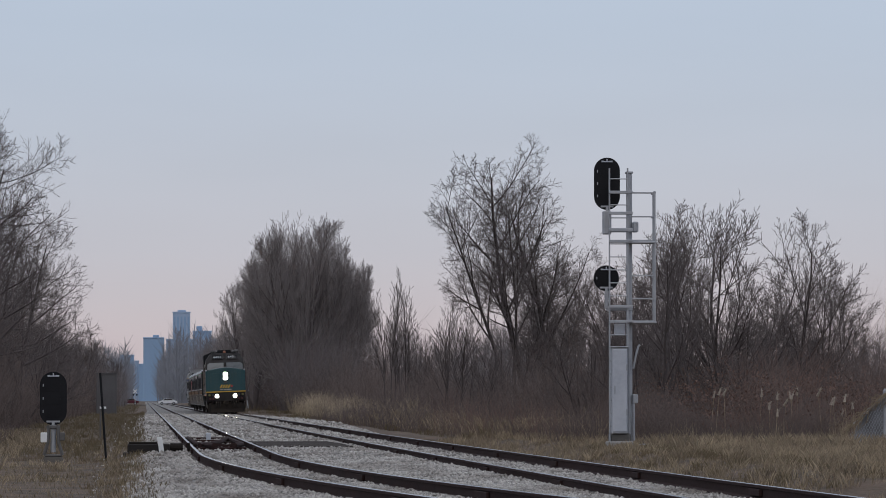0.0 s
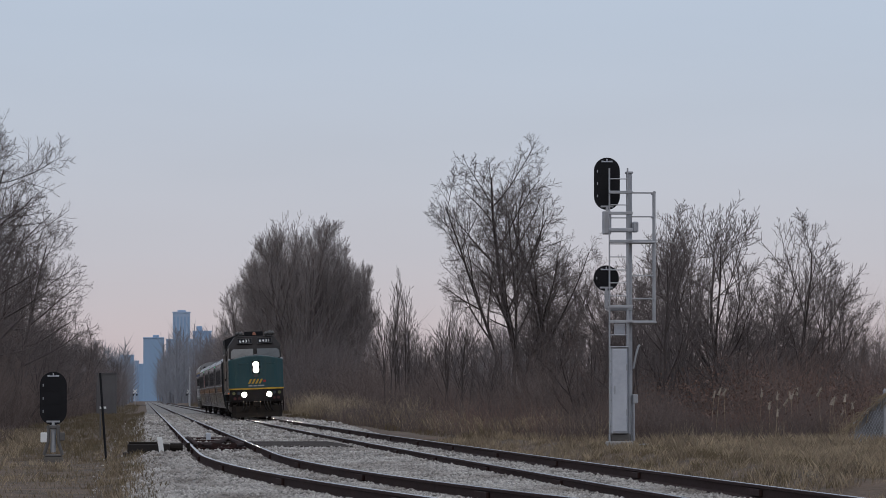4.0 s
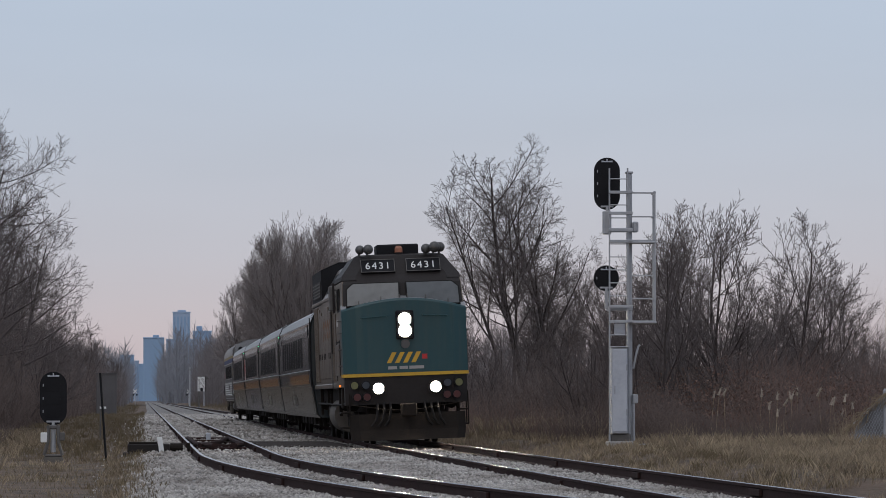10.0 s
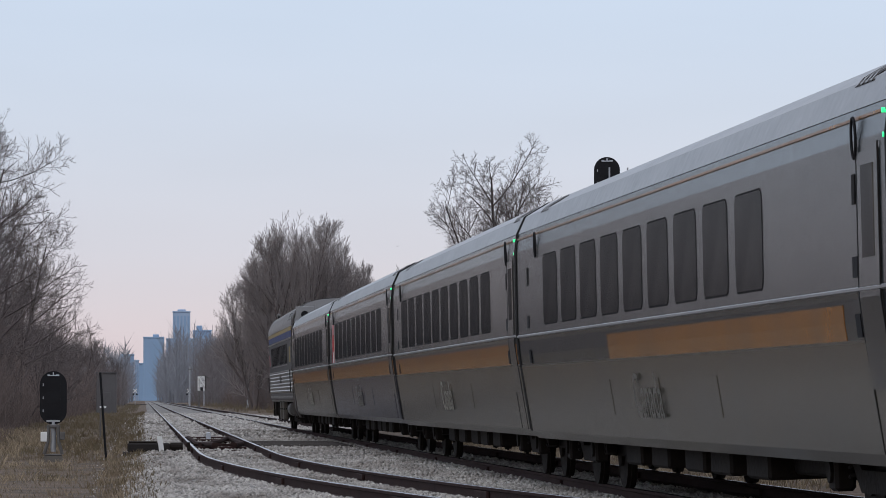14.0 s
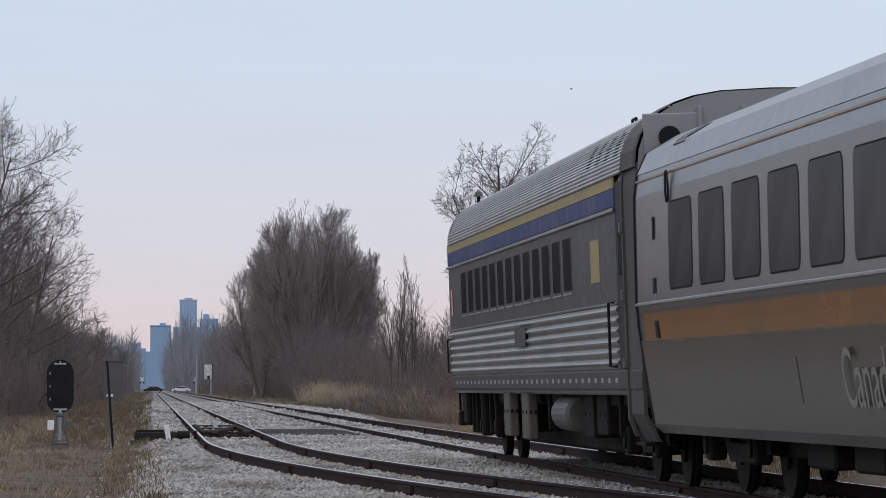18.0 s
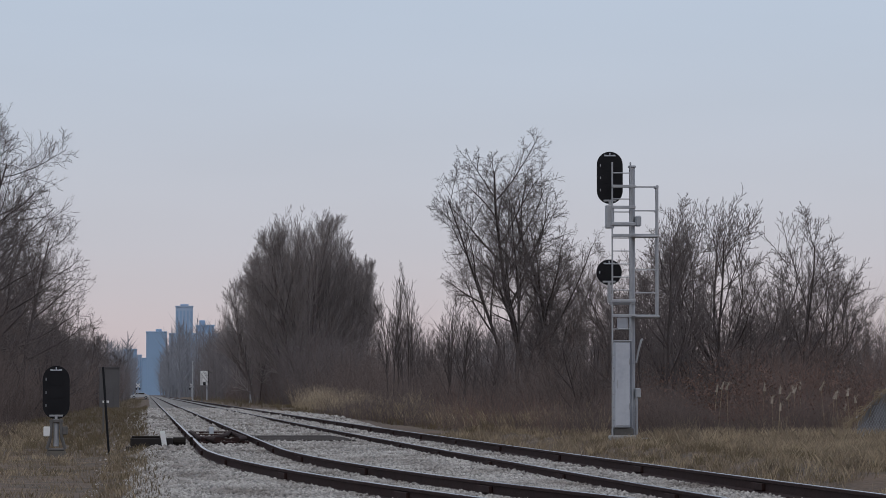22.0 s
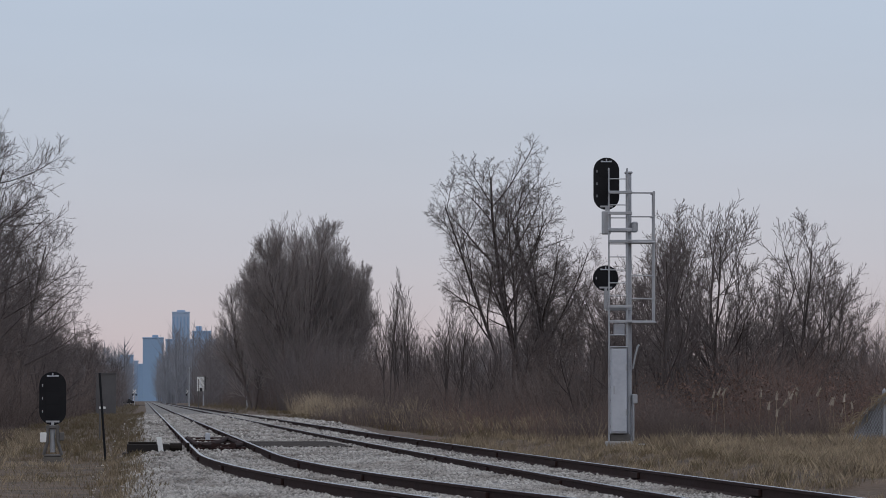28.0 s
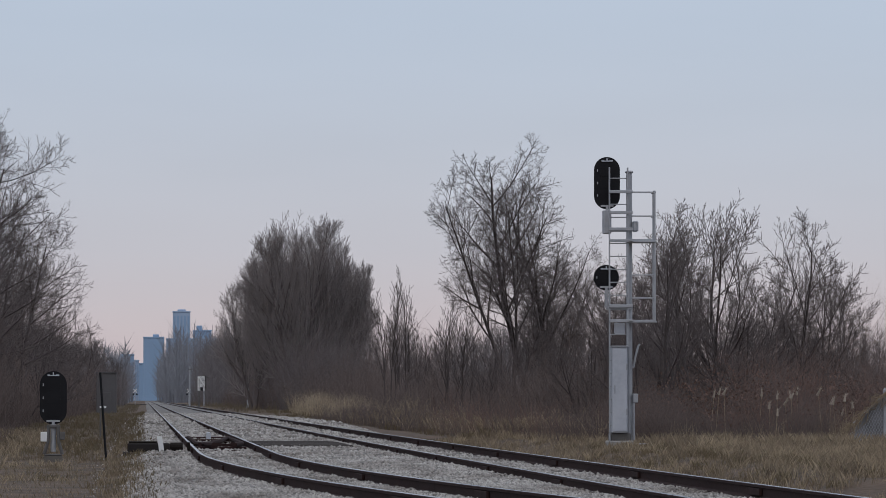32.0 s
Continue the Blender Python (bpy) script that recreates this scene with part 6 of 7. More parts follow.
K_SHRUB = [tree_kind("spreading_bare_tree", "spreading many-stemmed bare tree above brown brush", M_BARK, M_TWIG, 51 + i, 5.9, st, (*VASE, (0, 3.3, 2.8, 3.5, 0.7)), 0.085)
           for i, st in enumerate((((-30, 6, 0.86, -0.3), (-12, -6, 0.95, -0.1), (6, 5, 1.0, 0.0), (28, -4, 0.9, 0.3)), ((-36, -6, 0.85, -0.2), (-16, 8, 1.0, -0.1), (12, -6, 0.98, 0.1), (38, 4, 0.82, 0.3)), ((-24, 4, 0.92, -0.2), (2, -8, 1.0, 0.0), (24, 8, 0.98, 0.2), (44, 0, 0.7, 0.4))))]
K_ARCH = [tree_kind("arching_bare_tree", "large bare tree with arching limbs and upturned twigs", M_BARK, M_TWIG, 61 + i, 13.6, st, (*ARCH, (0, 7.0, 7.2, 9.6, 0.68)), 0.2)
          for i, st in enumerate((((4, 0, 1.0, 0.0), (-14, 8, 0.9, -0.3)), ((12, -4, 0.95, 0.2), (-6, 6, 1.0, -0.2))))]
K_THIN = [tree_kind("slender_bare_tree", "slender upright bare tree in a thicket", M_BARK, M_TWIG, 71 + i, 8.6, ((-7, 3, 0.94, -0.3), (1, -4, 1.0, 0.0), (8, 2, 0.9, 0.4)), (*SLIM, (0, 4.4, 1.7, 4.4, 0.7)), 0.07) for i in range(2)]

# the tall pair and their neighbours beyond the signal
plant(K_LEANING, 16.65, 190, 1.0, 0.0, 0.9)
plant(K_UPRIGHT, 17.65, 192, 1.02, 0.0, 1.15)
plant(K_LEANING, 18.9, 200, 0.72, 2.6)
plant(K_UPRIGHT, 19.6, 206, 0.66, 1.9)
# dense rounded group beside the straight
for x, y, size, wide, turn, k in ((16.6, 450, 1.2, 0.98, 0.35, 0), (12.0, 465, 0.86, 0.74, 2.0, 0), (14.2, 475, 1.05, 0.68, 5.0, 1), (20.6, 455, 1.04, 0.66, 2.59, 1), (18.0, 520, 1.22, 1.0, 0.93, 1), (18.6, 480, 1.0, 0.85, 3.75, 0), (19.0, 560, 1.15, 0.9, 4.4, 0), (22.6, 458, 0.94, 0.42, 0.8, 0)):
    plant(K_DENSE[k], x, y, size, turn, wide)
# spreading trees over the brush
for x, y, size, wide, turn, k in ((14.7, 118, 1.0, 0.8, 0.2, 0), (16.3, 124, 1.1, 0.95, 3.3, 2), (17.3, 127, 1.14, 0.95, 0.4, 0), (19.1, 126, 1.06, 0.98, 0.1, 2), (18.2, 130, 1.14, 1.0, 1.2, 1), (21.3, 131, 0.84, 0.74, 0.4, 0), (18.2, 142, 1.1, 0.95, 2.9, 2), (16.2, 146, 1.05, 0.95, 1.9, 1), (22.8, 140, 0.6, 0.7, 0.8, 0), (20.8, 150, 1.0, 0.8, 3.6, 1), (13.8, 132, 0.85, 0.7, 1.1, 2)):
    plant(K_SHRUB[k], x, y, size, turn, wide)
# slender trees in the gap and round the tall pair
for x, y, size, wide, turn, k in ((15.3, 265, 1.16, 0.75, 0.5, 0), (16.5, 268, 1.14, 0.7, 2.2, 1), (17.3, 275, 0.8, 0.5, 3.3, 0), (14.7, 205, 0.84, 0.7, 4.0, 1), (14.2, 190, 0.66, 0.6, 5.5, 0), (15.2, 180, 0.6, 0.6, 1.2, 1), (18.8, 168, 0.7, 0.7, 2.8, 0), (19.8, 300, 0.8, 0.6, 4.6, 1), (18.3, 285, 0.66, 0.5, 1.0, 0), (13.9, 172, 0.45, 0.5, 0.4, 0)):
    plant(K_THIN[k], x, y, size, turn, wide)
# row along the other side, which goes on past the camera
for x, y, size, wide, turn, k in ((-13, 178, 1.1, 1.0, 0.2, 1), (-13.5, 150, 1.0, 1.0, 1.9, 0), (-14, 118, 1.1, 1.0, 3.1, 1), (-9.6, 215, 0.98, 0.98, 0.0, 0), (-7.6, 236, 0.82, 0.72, 0.3, 1), (-10.2, 203, 1.02, 0.95, 5.9, 1), (-9.5, 262, 0.84, 0.8, 0.2, 0), (-10.2, 300, 0.8, 0.8, 0.5, 1), (-10.5, 345, 0.8, 0.7, 1.1, 0), (-10.4, 395, 0.7, 0.7, 2.0, 1)):
    plant(K_ARCH[k], x, y, size, turn, wide)
for x, y, size, wide, turn, k in ((-8.0, 205, 1.0, 0.9, 2.35, 1), (-6.8, 232, 1.1, 0.9, 2.58, 2), (-6.3, 250, 0.95, 0.9, 4.0, 0), (-6.6, 280, 1.1, 1.1, 5.7, 0), (-8.6, 195, 1.1, 1.1, 1.7, 2),
                                  (-7.0, 330, 1.1, 1.1, 3.8, 0), (-7.0, 380, 1.2, 1.2, 4.9, 1), (-6.8, 430, 1.3, 1.3, 0.6, 2), (-7.0, 490, 1.35, 1.3, 2.0, 0), (-6.4, 540, 1.3, 1.2, 1.0, 1)):
    plant(K_SHRUB[k], x, y, size, turn, wide)


def thicket(name, label, mat_, areas, seed, category="brush", twigs=3, sides=3):
    """Many thin stems with side twigs, as one mass. areas: x0, x1, y0, y1, number, height, thickness."""
    rng = random.Random(seed)
    out = [[], [], 0]
    for x0, x1, y0, y1, n, h, r in areas:
        for _ in range(n):
            p = Vector((rng.uniform(x0, x1), rng.uniform(y0, y1), 0))
            p.z = bed_height(p.x, p.y) - 0.08
            hh = h * rng.uniform(0.35, 1.1) * (0.8 + 0.9 * noise.noise(Vector((p.x * 0.55, p.y * 0.06, seed))))
            lean = Vector((max(-0.55, min(0.55, rng.gauss(0, 0.32))), max(-0.55, min(0.55, rng.gauss(0, 0.3))), 1))
            mid = p + lean * (hh * 0.5)
            top = mid + (lean + Vector((rng.gauss(0, 0.3), rng.gauss(0, 0.3), 0))) * (hh * 0.5)
            stick(out, [p, mid, top], r, 0.002, sides)
            for _ in range(twigs):
                q = p.lerp(mid, rng.uniform(0.4, 1)) if rng.random() < 0.4 else mid.lerp(top, rng.random() * 0.8)
                e = q + Vector((rng.gauss(0, 0.22), rng.gauss(0, 0.22), rng.uniform(0.1, 0.4))) * (hh * 0.45)
                stick(out, [q, e], r * 0.6, 0.002, sides)
    return solid(name, fast_mesh(name, out[0], out[1], mat_), None, label, category, kind="stuff")


thicket("brush_thicket", "dense brown leafless brush along the right of way", M_BRUSH,
        [(12.4, 14.6, 101.5, 108, 1500, 1.2, 0.0055), (14.2, 16.2, 99.4, 108, 1600, 1.3, 0.0055), (15.8, 17.6, 102, 108, 1200, 1.35, 0.0055), (17.0, 19.6, 100.4, 108, 1600, 1.4, 0.0055), (13.0, 19.5, 97.5, 101, 260, 0.8, 0.005), (13.2, 20, 108, 116, 3200, 2.1, 0.0065), (14.0, 21, 116, 150, 3000, 2.5, 0.008), (11.9, 13.2, 108, 125, 700, 0.9, 0.006), (12.2, 14.2, 115, 180, 1200, 2.0, 0.009), (10.6, 12.6, 110, 180, 1300, 1.1, 0.007), (9.9, 12.8, 165, 260, 1300, 1.5, 0.011), (18, 27, 104, 170, 3400, 3.7, 0.010), (13.6, 24, 118, 160, 3000, 4.0, 0.010), (13.8, 20, 150, 260, 3800, 3.0, 0.013), (13.5, 22, 260, 420, 2800, 3.6, 0.02), (12.5, 20, 420, 700, 1800, 4.0, 0.035), (13.5, 24, 415, 640, 2600, 8.5, 0.03), (19, 32, 370, 470, 1600, 6.0, 0.03), (13.8, 22, 300, 360, 1100, 5.2, 0.022)], 5)
thicket("rusty_brush", "reddish brown leafless brush with dead stalks", M_RUST,
        [(14.6, 20.5, 102, 110, 1500, 2.2, 0.008), (16, 23, 108, 122, 1500, 3.2, 0.009), (12.4, 15.5, 106, 118, 420, 1.6, 0.007), (10.9, 13.4, 118, 170, 700, 1.4, 0.009)], 15)
thicket("left_thicket", "dark leafless brush on the far side of the tracks", M_BRUSH,
        [(-14, -5.8, 150, 260, 4600, 3.8, 0.013), (-14, -7.4, 170, 300, 3200, 7.0, 0.016), (-14, -5.2, 260, 420, 3200, 5.0, 0.02), (-13, -4.6, 420, 700, 1800, 5.5, 0.035), (-9, -4.4, 118, 160, 700, 1.5, 0.008), (-24, -15, -40, 110, 500, 8.5, 0.05), (-18, -8.5, 100, 200, 2600, 7.0, 0.025)], 6)
thicket("grey_thicket", "grey-brown undergrowth below the rounded trees", M_TWIG, [(13.4, 24, 405, 440, 2000, 9.0, 0.022), (13.2, 15.5, 440, 640, 900, 6.0, 0.03), (-20, -5.0, 800, 985, 700, 4.5, 0.05), (10.5, 20, 800, 985, 500, 4.5, 0.05)], 11)
thicket("low_weeds", "low dull weeds beside the far tracks", M_OLIVE, [(-7, -0.9, 400, 980, 1300, 0.7, 0.035), (9.2, 14, 400, 980, 1000, 0.9, 0.035), (-6, -1.2, 130, 400, 1200, 0.5, 0.014)], 12, "weeds", twigs=2)
thicket("reed_stand", "tan stand of dry reeds beside the track", M_STRAW, [(11.6, 14.2, 255, 345, 2600, 1.9, 0.014), (11.6, 14.4, 104, 135, 500, 0.9, 0.005), (12.6, 19.4, 98, 105, 1500, 0.95, 0.0045), (13, 14.5, 150, 250, 900, 1.3, 0.01)], 7, "reeds", twigs=1)


# ---- grass, stones, reed plumes ----
def grass(name, label, mat_, areas, seed):
    """Bent blades; areas: x0, x1, y0, y1, number, height, width, share gathered in tufts."""
    rng = np.random.default_rng(seed)
    vs = []
    for x0, x1, y0, y1, n, h, w, tuft in areas:
        x, y = rng.uniform(x0, x1, n), rng.uniform(y0, y1, n)
        k = int(n * tuft)
        if k:
            cx, cy = rng.uniform(x0, x1, max(1, k // 40)), rng.uniform(y0, y1, max(1, k // 40))
            pick = rng.integers(0, len(cx), k)
            x[:k], y[:k] = cx[pick] + rng.normal(0, 0.10, k), cy[pick] + rng.normal(0, 0.10, k)
        hh = h * rng.uniform(0.35, 1.15, n)
        hh[:k] *= 1.25
        z = np.array([bed_height(a, b) for a, b in zip(x, y)]) - 0.03
        lx, ly = rng.normal(0, 0.28, n) * hh, rng.normal(0, 0.28, n) * hh
        a = rng.uniform(0, math.pi, n)
        dx, dy = np.cos(a) * w / 2, np.sin(a) * w / 2
        base = np.stack([np.stack([x - dx, y - dy, z], 1), np.stack([x + dx, y + dy, z], 1), np.stack([x + lx * 0.4 + dx * 0.7, y + ly * 0.4, z + hh * 0.6], 1), np.stack([x + lx, y + ly, z + hh], 1)], 1)
        vs.append(base.reshape(-1, 3))
    v = np.concatenate(vs)
    q = np.arange(len(v) // 4)[:, None] * 4
    t = np.concatenate([q + [0, 1, 2], q + [0, 2, 3]])
    return solid(name, fast_mesh(name, v, t, mat_), None, label, "grass", kind="stuff")


grass("straw_grass", "dry straw-coloured grass along the line", M_STRAW,
      [(11.6, 19.5, 90, 100, 7000, 0.3, 0.008, 0.95), (11.5, 17.5, 64, 86, 10000, 0.16, 0.008, 0.7), (12.0, 19.5, 84, 100, 17000, 0.19, 0.008, 0.85), (11.8, 15.6, 66, 98, 9000, 0.22, 0.009, 0.85), (8.9, 12.8, 58, 135, 15000, 0.19, 0.009, 0.85), (8.7, 13, 55, 110, 15000, 0.10, 0.010, 0.2), (-6, 0.0, 45, 95, 12000, 0.06, 0.010, 0.2), (11, 14.5, 128, 240, 9000, 0.5, 0.018, 0.4), (-9, -0.1, 47, 130, 11000, 0.12, 0.009, 0.7), (-9, -3, 85, 170, 8000, 0.28, 0.012, 0.6)], 21)
grass("olive_grass", "short olive-green winter grass", M_OLIVE, [(9.5, 19, 74, 98, 9000, 0.13, 0.010, 0.9), (-9, 0.3, 44, 150, 28000, 0.10, 0.011, 0.3), (8.6, 12, 60, 140, 8000, 0.13, 0.010, 0.6), (-6, 0.0, 100, 400, 16000, 0.2, 0.02, 0.3), (10, 13, 130, 380, 7000, 0.25, 0.02, 0.4)], 22)


def ballast_stones():
    """Loose broken stones over the bed."""
    rng = np.random.default_rng(8)
    xs, ys, rs = [], [], []
    for y0, y1, n, r in ((45, 62, 18000, 0.027), (62, 85, 13000, 0.033), (85, 130, 10000, 0.042), (130, 200, 7000, 0.06), (200, 340, 5000, 0.10)):
        xs.append(rng.uniform(-1.4, 8.4 if y0 < 130 else 10.2, n))
        ys.append(rng.uniform(y0, y1, n))
        rs.append(r * rng.uniform(0.6, 1.35, n))
    x, y, r = np.concatenate(xs), np.concatenate(ys), np.concatenate(rs)
    keep = np.ones(len(x), bool)
    for i in range(len(x)):
        for c in (main_x(y[i]), side_x(y[i])):
            if abs(abs(x[i] - c) - 0.7535) < 0.085:
                keep[i] = False
    x, y, r = x[keep], y[keep], r[keep]
    n = len(x)
    right = 8.15 + np.where((y > 140) & (y < 330), 2.0 * np.sin(np.pi * (y - 140) / 190), 0)
    edge = np.minimum(x + 0.3 - 0.003 * np.clip(105 - y, 0, 60), right - x)
    far_out = edge > -0.75 * rng.random(n) ** 2.2 - 0.05
    x, y, r, edge = x[far_out], y[far_out], r[far_out], edge[far_out]
    n = len(x)
    z = -0.158 - 0.18 * np.clip((0.4 - edge) / 0.7, 0, 1) + 0.35 * r
    octa = np.array([(1, 0, 0), (0, 1, 0), (-1, 0, 0), (0, -1, 0), (0, 0, 1), (0, 0, -1)], float)
    v = octa[None] * rng.uniform(0.65, 1.2, (n, 6, 3)) + rng.normal(0, 0.16, (n, 6, 3))
    v *= np.stack([r * rng.uniform(0.8, 1.3, n), r * rng.uniform(0.8, 1.3, n), r * 0.8], 1)[:, None, :]
    a = rng.uniform(0, 6.28, n)
    c, s = np.cos(a)[:, None], np.sin(a)[:, None]
    v = np.stack([v[..., 0] * c - v[..., 1] * s, v[..., 0] * s + v[..., 1] * c, v[..., 2]], -1) + np.stack([x, y, z], 1)[:, None, :]
    f = np.array([(0, 1, 4), (1, 2, 4), (2, 3, 4), (3, 0, 4), (1, 0, 5), (2, 1, 5), (3, 2, 5), (0, 3, 5)])
    t = (np.arange(n)[:, None, None] * 6 + f[None]).reshape(-1, 3)
    return solid("ballast_stones", fast_mesh("ballast_stones", v.reshape(-1, 3), t, M_STONE), None, "loose pale limestone ballast stones", "stones", kind="stuff")


def reed_plumes():
    rng = random.Random(17)
    out, stems = [[], [], 0], [[], [], 0]
    for _ in range(24):
        p = Vector((rng.uniform(13.6, 18.6), rng.uniform(98, 106), -0.1))
        h = rng.uniform(0.75, 1.35)
        top = p + Vector((rng.gauss(0, 0.08), rng.gauss(0, 0.08), h))
        stick(stems, [p, p.lerp(top, 0.5), top], 0.006, 0.004)
        d = Vector((rng.gauss(0.03, 0.05), rng.gauss(0, 0.05), 0.2))
        stick(out, [top - d * 0.2, top + d * 0.15, top + d * 0.45, top + d * 0.8], 0.036, 0.003, 5)
        for _ in range(12):
            q = top + d * rng.uniform(0, 0.6)
            stick(out, [q, q + Vector((rng.gauss(0.03, 0.05), rng.gauss(0, 0.04), rng.uniform(0.02, 0.12)))], 0.006, 0.002)
    solid("reed_plumes", fast_mesh("reed_plumes", out[0], out[1], M_PLUME), None, "pale feathery reed plumes above the brush", "reeds", kind="stuff")
    solid("reed_stems", fast_mesh("reed_stems", stems[0], stems[1], M_STRAW), None, "thin dry reed stems", "reeds", kind="stuff")


def withered_leaves():
    """Small curled dead leaves caught in the brush."""
    rng = np.random.default_rng(31)
    n = 15000
    x, y = rng.uniform(13.4, 21.5, n), rng.uniform(101, 118, n)
    clump = np.array([noise.noise(Vector((a * 1.4, b * 0.5, 2))) for a, b in zip(x, y)])
    z = 0.1 + (1.4 + 1.2 * clump) * rng.random(n) ** 0.8
    keep = clump > rng.uniform(-0.5, 0.35, n)
    c = np.stack([x, y, z], 1)[keep]
    v = c[:, None, :] + rng.normal(0, 0.022, (len(c), 4, 3))
    t = (np.arange(len(c))[:, None, None] * 4 + np.array([(0, 1, 2), (0, 2, 3)])[None]).reshape(-1, 3)
    return solid("withered_leaves", fast_mesh("withered_leaves", v.reshape(-1, 3), t, M_RUST), None, "curled brown dead leaves caught in the brush", "leaves", kind="stuff")


ballast_stones()
reed_plumes()
withered_leaves()


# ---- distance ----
# Distance haze is put into the pale blue of both facade colours.
M_TOWER = material("haze_blue_facade", (0.27, 0.40, 0.57), 0.5, second=(0.24, 0.36, 0.52), scale=0.02, fine=0.2, mix=0.5, bump=0)
M_PALE = material("haze_pale_facade", (0.36, 0.46, 0.60), 0.7, second=(0.32, 0.42, 0.56), scale=0.02, fine=0.2, mix=0.5, bump=0)


def far_woods(name, label, mat_, seed, areas):
    """Bands of bare trees too far to tell apart: x0, x1, y0, y1, number, height, thickness."""
    rng = random.Random(seed)
    out = [[], [], 0]
    for x0, x1, y0, y1, n, h, r in areas:
        for _ in range(n):
            p = Vector((rng.uniform(x0, x1), rng.uniform(y0, y1), -0.4))
            hh = h * rng.uniform(0.6, 1.1)
            stick(out, [p, p + Vector((0, 0, hh * 0.6)), p + Vector((rng.gauss(0, 0.5), 0, hh))], r * 1.5, r * 0.3)
            for _ in range(36):
                f = rng.uniform(0.08, 0.9)
                q = p + Vector((0, 0, hh * f))
                a = rng.uniform(0, 6.28)
                ln = hh * rng.uniform(0.2, 0.42) * (1.1 - 0.6 * f)
                e = q + Vector((math.cos(a) * ln * 0.7, math.sin(a) * ln * 0.7, ln * rng.uniform(0.5, 1.1)))
                stick(out, [q, e], r * 0.62, 0.003)
    return solid(name, fast_mesh(name, out[0], out[1], mat_), None, label, "woods", kind="stuff")


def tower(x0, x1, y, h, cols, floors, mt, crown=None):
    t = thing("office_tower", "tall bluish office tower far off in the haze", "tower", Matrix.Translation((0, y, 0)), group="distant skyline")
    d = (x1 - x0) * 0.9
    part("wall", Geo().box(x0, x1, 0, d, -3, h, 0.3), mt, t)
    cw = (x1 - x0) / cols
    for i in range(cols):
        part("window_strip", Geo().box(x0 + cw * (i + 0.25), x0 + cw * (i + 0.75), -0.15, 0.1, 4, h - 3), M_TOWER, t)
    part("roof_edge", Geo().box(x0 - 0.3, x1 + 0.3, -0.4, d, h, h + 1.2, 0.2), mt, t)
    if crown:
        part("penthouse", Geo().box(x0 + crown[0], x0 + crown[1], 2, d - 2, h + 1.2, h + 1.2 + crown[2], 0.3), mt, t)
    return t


far_woods("far_woods", "belt of bare trees behind the brush", M_FAR, 9, ((10.8, 22, 700, 980, 300, 13, 0.05), (-17, -5.4, 450, 700, 260, 9.0, 0.045), (-13, -3.8, 700, 980, 200, 8.0, 0.05), (24, 95, 300, 420, 420, 7.5, 0.045), (60, 260, 700, 900, 160, 14, 0.06), (22, 60, 420, 600, 140, 10, 0.05)))
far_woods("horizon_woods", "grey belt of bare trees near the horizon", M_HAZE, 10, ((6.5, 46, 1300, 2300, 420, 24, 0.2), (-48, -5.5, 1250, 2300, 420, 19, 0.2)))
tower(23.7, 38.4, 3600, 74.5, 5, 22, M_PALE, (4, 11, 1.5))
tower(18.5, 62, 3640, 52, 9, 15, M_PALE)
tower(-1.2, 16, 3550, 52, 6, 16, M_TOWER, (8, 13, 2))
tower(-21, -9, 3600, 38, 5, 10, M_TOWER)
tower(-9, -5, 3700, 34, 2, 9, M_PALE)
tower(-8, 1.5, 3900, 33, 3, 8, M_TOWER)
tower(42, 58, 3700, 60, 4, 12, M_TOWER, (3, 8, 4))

M_ROAD = material("asphalt", (0.05, 0.05, 0.052), 0.9, second=(0.07, 0.068, 0.066), scale=0.4, fine=5, bump=0.3)
solid("road", Geo().box(-400, 1.0 - 1.6, 996, 1004, -0.5, -0.12).box(-0.6, 400, 996, 1004, -0.5, -0.12), M_ROAD, "asphalt road over the level crossing", "road", kind="structure")
CARPAINTS = {"white": (0.75, 0.75, 0.76), "black": (0.015, 0.016, 0.02), "dark_red": (0.09, 0.02, 0.03), "red": (0.10, 0.016, 0.016), "silver": (0.45, 0.46, 0.48)}
CARMATS = {k: material(k + "_car_paint", v, 0.3, 0.2, second=tuple(c * 0.85 for c in v), scale=2, fine=9, bump=0) for k, v in CARPAINTS.items()}


def build_car(colour, lane):
    c = thing("car", colour.replace("_", " ") + " car crossing the railway far away", "car", Matrix.Translation((-300, lane, -0.12)), group="cars at the level crossing")
    prof = [(-2.2, 0.35), (-2.25, 0.75), (-1.5, 0.95), (-0.8, 1.42), (0.9, 1.45), (1.7, 1.0), (2.2, 0.9), (2.25, 0.4)]
    part("body", Geo().loft([[(x, s * 0.88 if z < 1.1 else s * 0.72, z) for x, z in prof] for s in (-1, 1)]), CARMATS[colour], c)
    gl = [(-1.3, 0.98), (-0.78, 1.36), (0.85, 1.38), (1.5, 1.02)]
    part("window", Geo().loft([[(x, s * 0.86, z) for x, z in gl] for s in (-1, 1)]), M_GLASS, c)
    for x in (-1.4, 1.4):
        for s in (-0.8, 0.8):
            w = part("wheel", disc(Geo(), x, s, 0.33, 0.33, 0.2, "y", 16), M_RUBBER, c)
            part("hub", disc(Geo(), x, s * 1.12, 0.33, 0.18, 0.04, "y", 12), M_GALV, w)
    return c


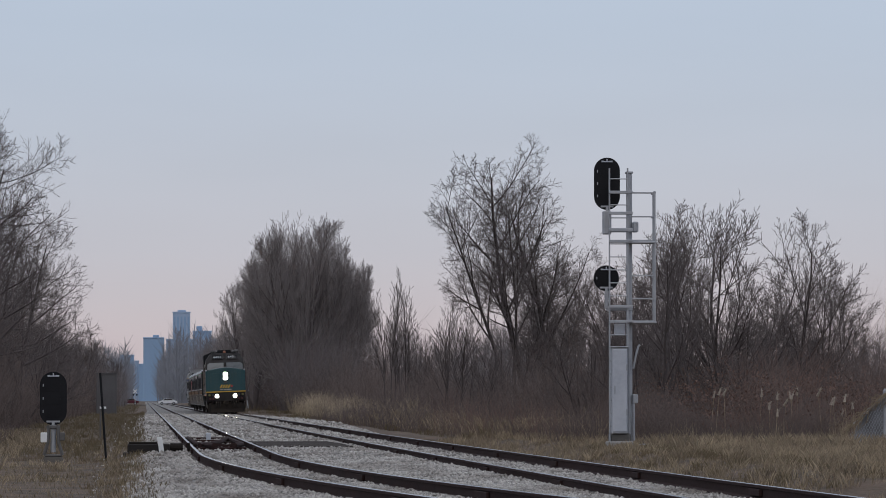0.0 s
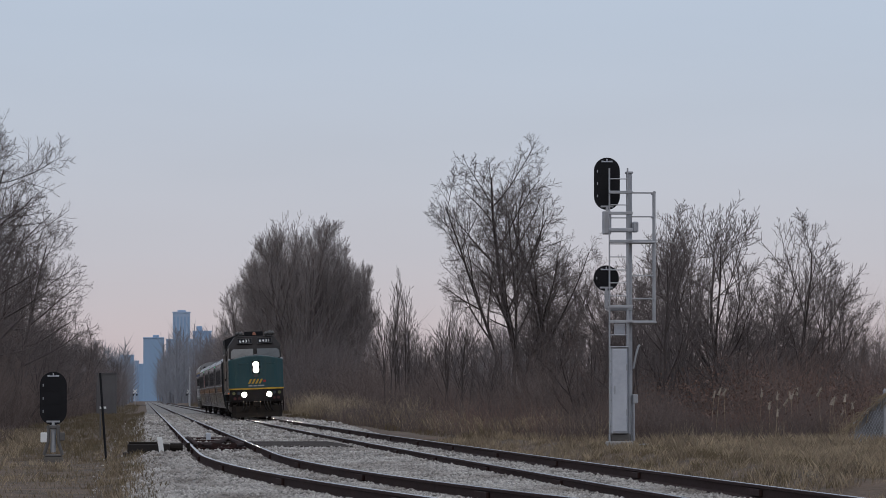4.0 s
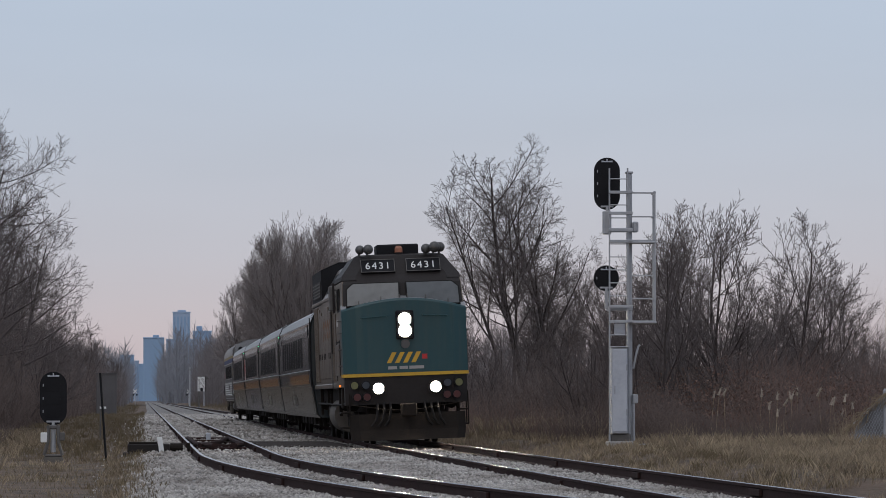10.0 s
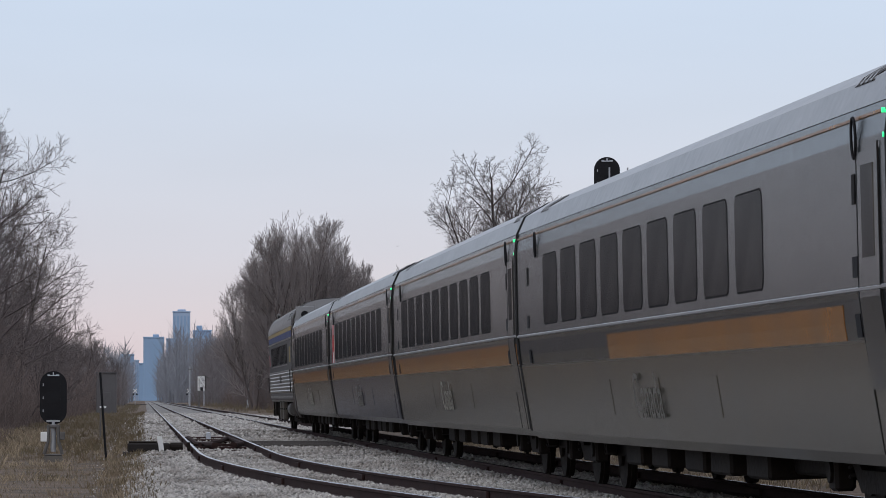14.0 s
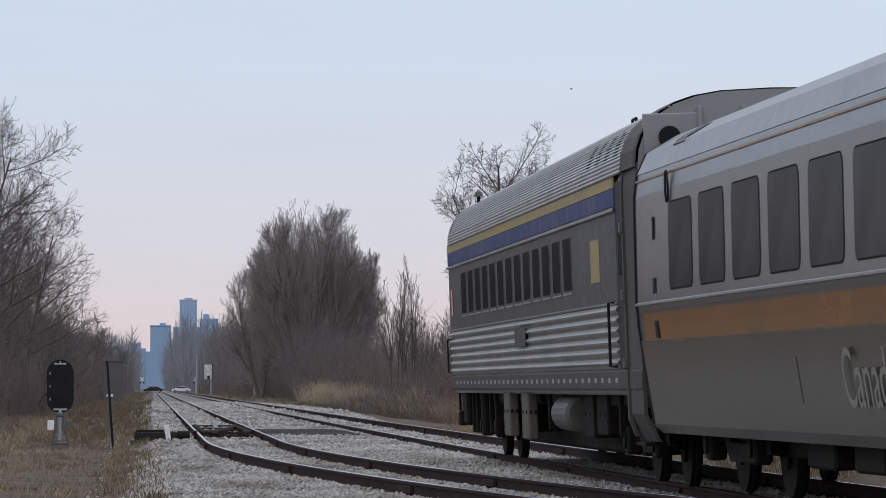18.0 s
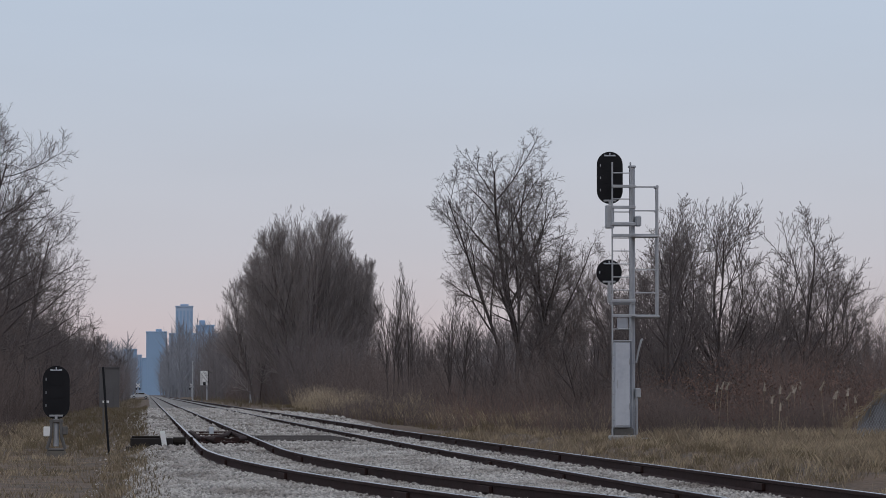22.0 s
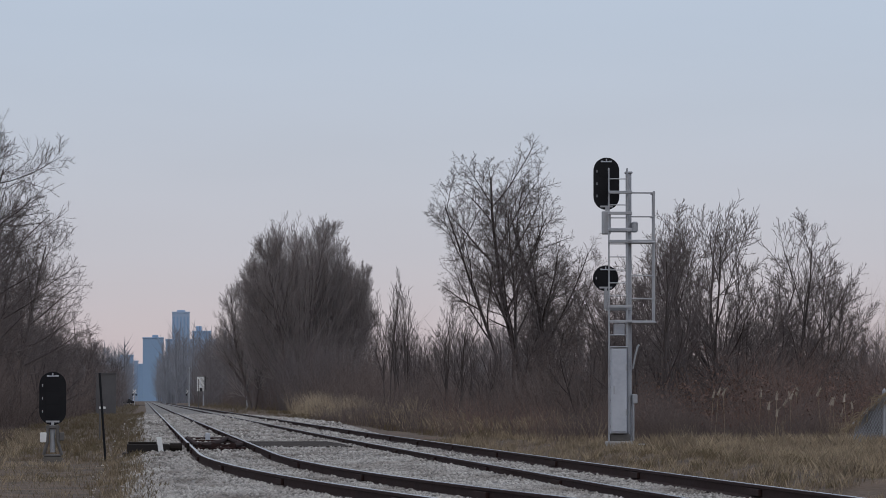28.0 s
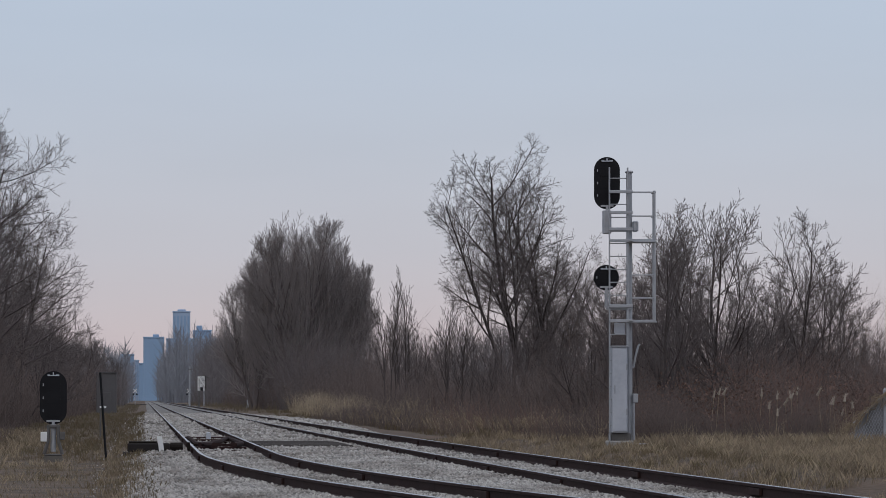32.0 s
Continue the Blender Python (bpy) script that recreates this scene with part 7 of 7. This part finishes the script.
# seconds at which each car is on the near track's line, its speed along x, its lane
CARS = [(build_car("white", 1002), 0.9, -3.8), (build_car("dark_red", 998), 0.7, 8.0), (build_car("black", 998), 8.6, 10.0), (build_car("white", 1002), 18.8, -6.2), (build_car("black", 998), 18.2, 8.0),
        (build_car("silver", 998), 22.3, 12.6), (build_car("black", 998), 28.5, 13.0), (build_car("red", 998), 29.9, 9.0), (build_car("black", 1002), 30.8, -8.0)]


BIRD_A = [(0, (-59.6, 260.0, 21.7)), (8, (-17.4, 260.0, 19.2)), (10.5, (-2.6, 260.0, 15.9)), (13, (10.2, 260.0, 12.5)), (16, (26.8, 270.0, 7.9)), (32, (112.1, 300.0, 17.8))]
BIRD_B = [(0, (108.6, 200.0, 4.0)), (14, (33.4, 200.0, 8.8)), (16.5, (23.4, 200.0, 13.4)), (17, (22.3, 200.0, 14.4)), (17.5, (21.1, 200.0, 14.8)), (20, (15.0, 200.0, 18.4)), (32, (-6.8, 200.0, 43.7))]


def build_bird():
    b = thing("bird", "small dark bird in flight against the sky", "bird", group="birds")
    b.scale = (0.42, 0.42, 0.42)
    part("body", Geo().tube([(-0.16, 0, 0), (-0.08, 0, 0.01), (0.06, 0, 0.01), (0.14, 0, 0.02), (0.18, 0, 0.01)], [0.012, 0.04, 0.045, 0.03, 0.0], 8), M_BLACK, b)
    for s in (-1, 1):
        part("wing", Geo().loft([[(-0.05, s * 0.03, 0.02), (0.06, s * 0.03, 0.02), (0.05, s * 0.03, 0.035), (-0.05, s * 0.03, 0.03)], [(-0.06, s * 0.2, 0.11), (0.05, s * 0.2, 0.11), (0.04, s * 0.2, 0.12), (-0.06, s * 0.2, 0.117)], [(-0.09, s * 0.36, 0.08), (-0.03, s * 0.36, 0.08), (-0.04, s * 0.36, 0.086), (-0.09, s * 0.36, 0.084)]]), M_BLACK, b)
    return b


BIRDS = [(build_bird(), BIRD_A), (build_bird(), BIRD_B)]


# ---- motion ----
def vehicle_pose(nose_y, a, b, lift):
    """Pose of a vehicle whose front end is at nose_y and whose bogies stand a and b metres behind it."""
    ya, yb = nose_y + a, nose_y + b
    xa, xb = main_x(ya), main_x(yb)
    s = (xb - xa) / (yb - ya)
    return Matrix.Translation((xa - s * a, nose_y, lift)) @ Euler((0, -math.atan(CANT / 0.7535), -math.atan(s))).to_matrix().to_4x4()


def motions():
    for ob, back, a, b, lift in TRAIN:
        walk(ob, [(t, vehicle_pose(NOSE_12 - SPEED * (t - 12) + back, a, b, lift)) for t in range(33)])
    for ob, when, speed in CARS:
        lane = ob.location.y
        walk(ob, [(t, Matrix.Translation((2.0 + speed * (t - when), lane, -0.12))) for t in (0, 16, 32)])

    for ob, way in BIRDS:
        walk(ob, [(t, Matrix.Translation(p) @ pose(0, 0, 0, 0, 0, 90 if way is BIRD_A else 200)) for t, p in way])


motions()
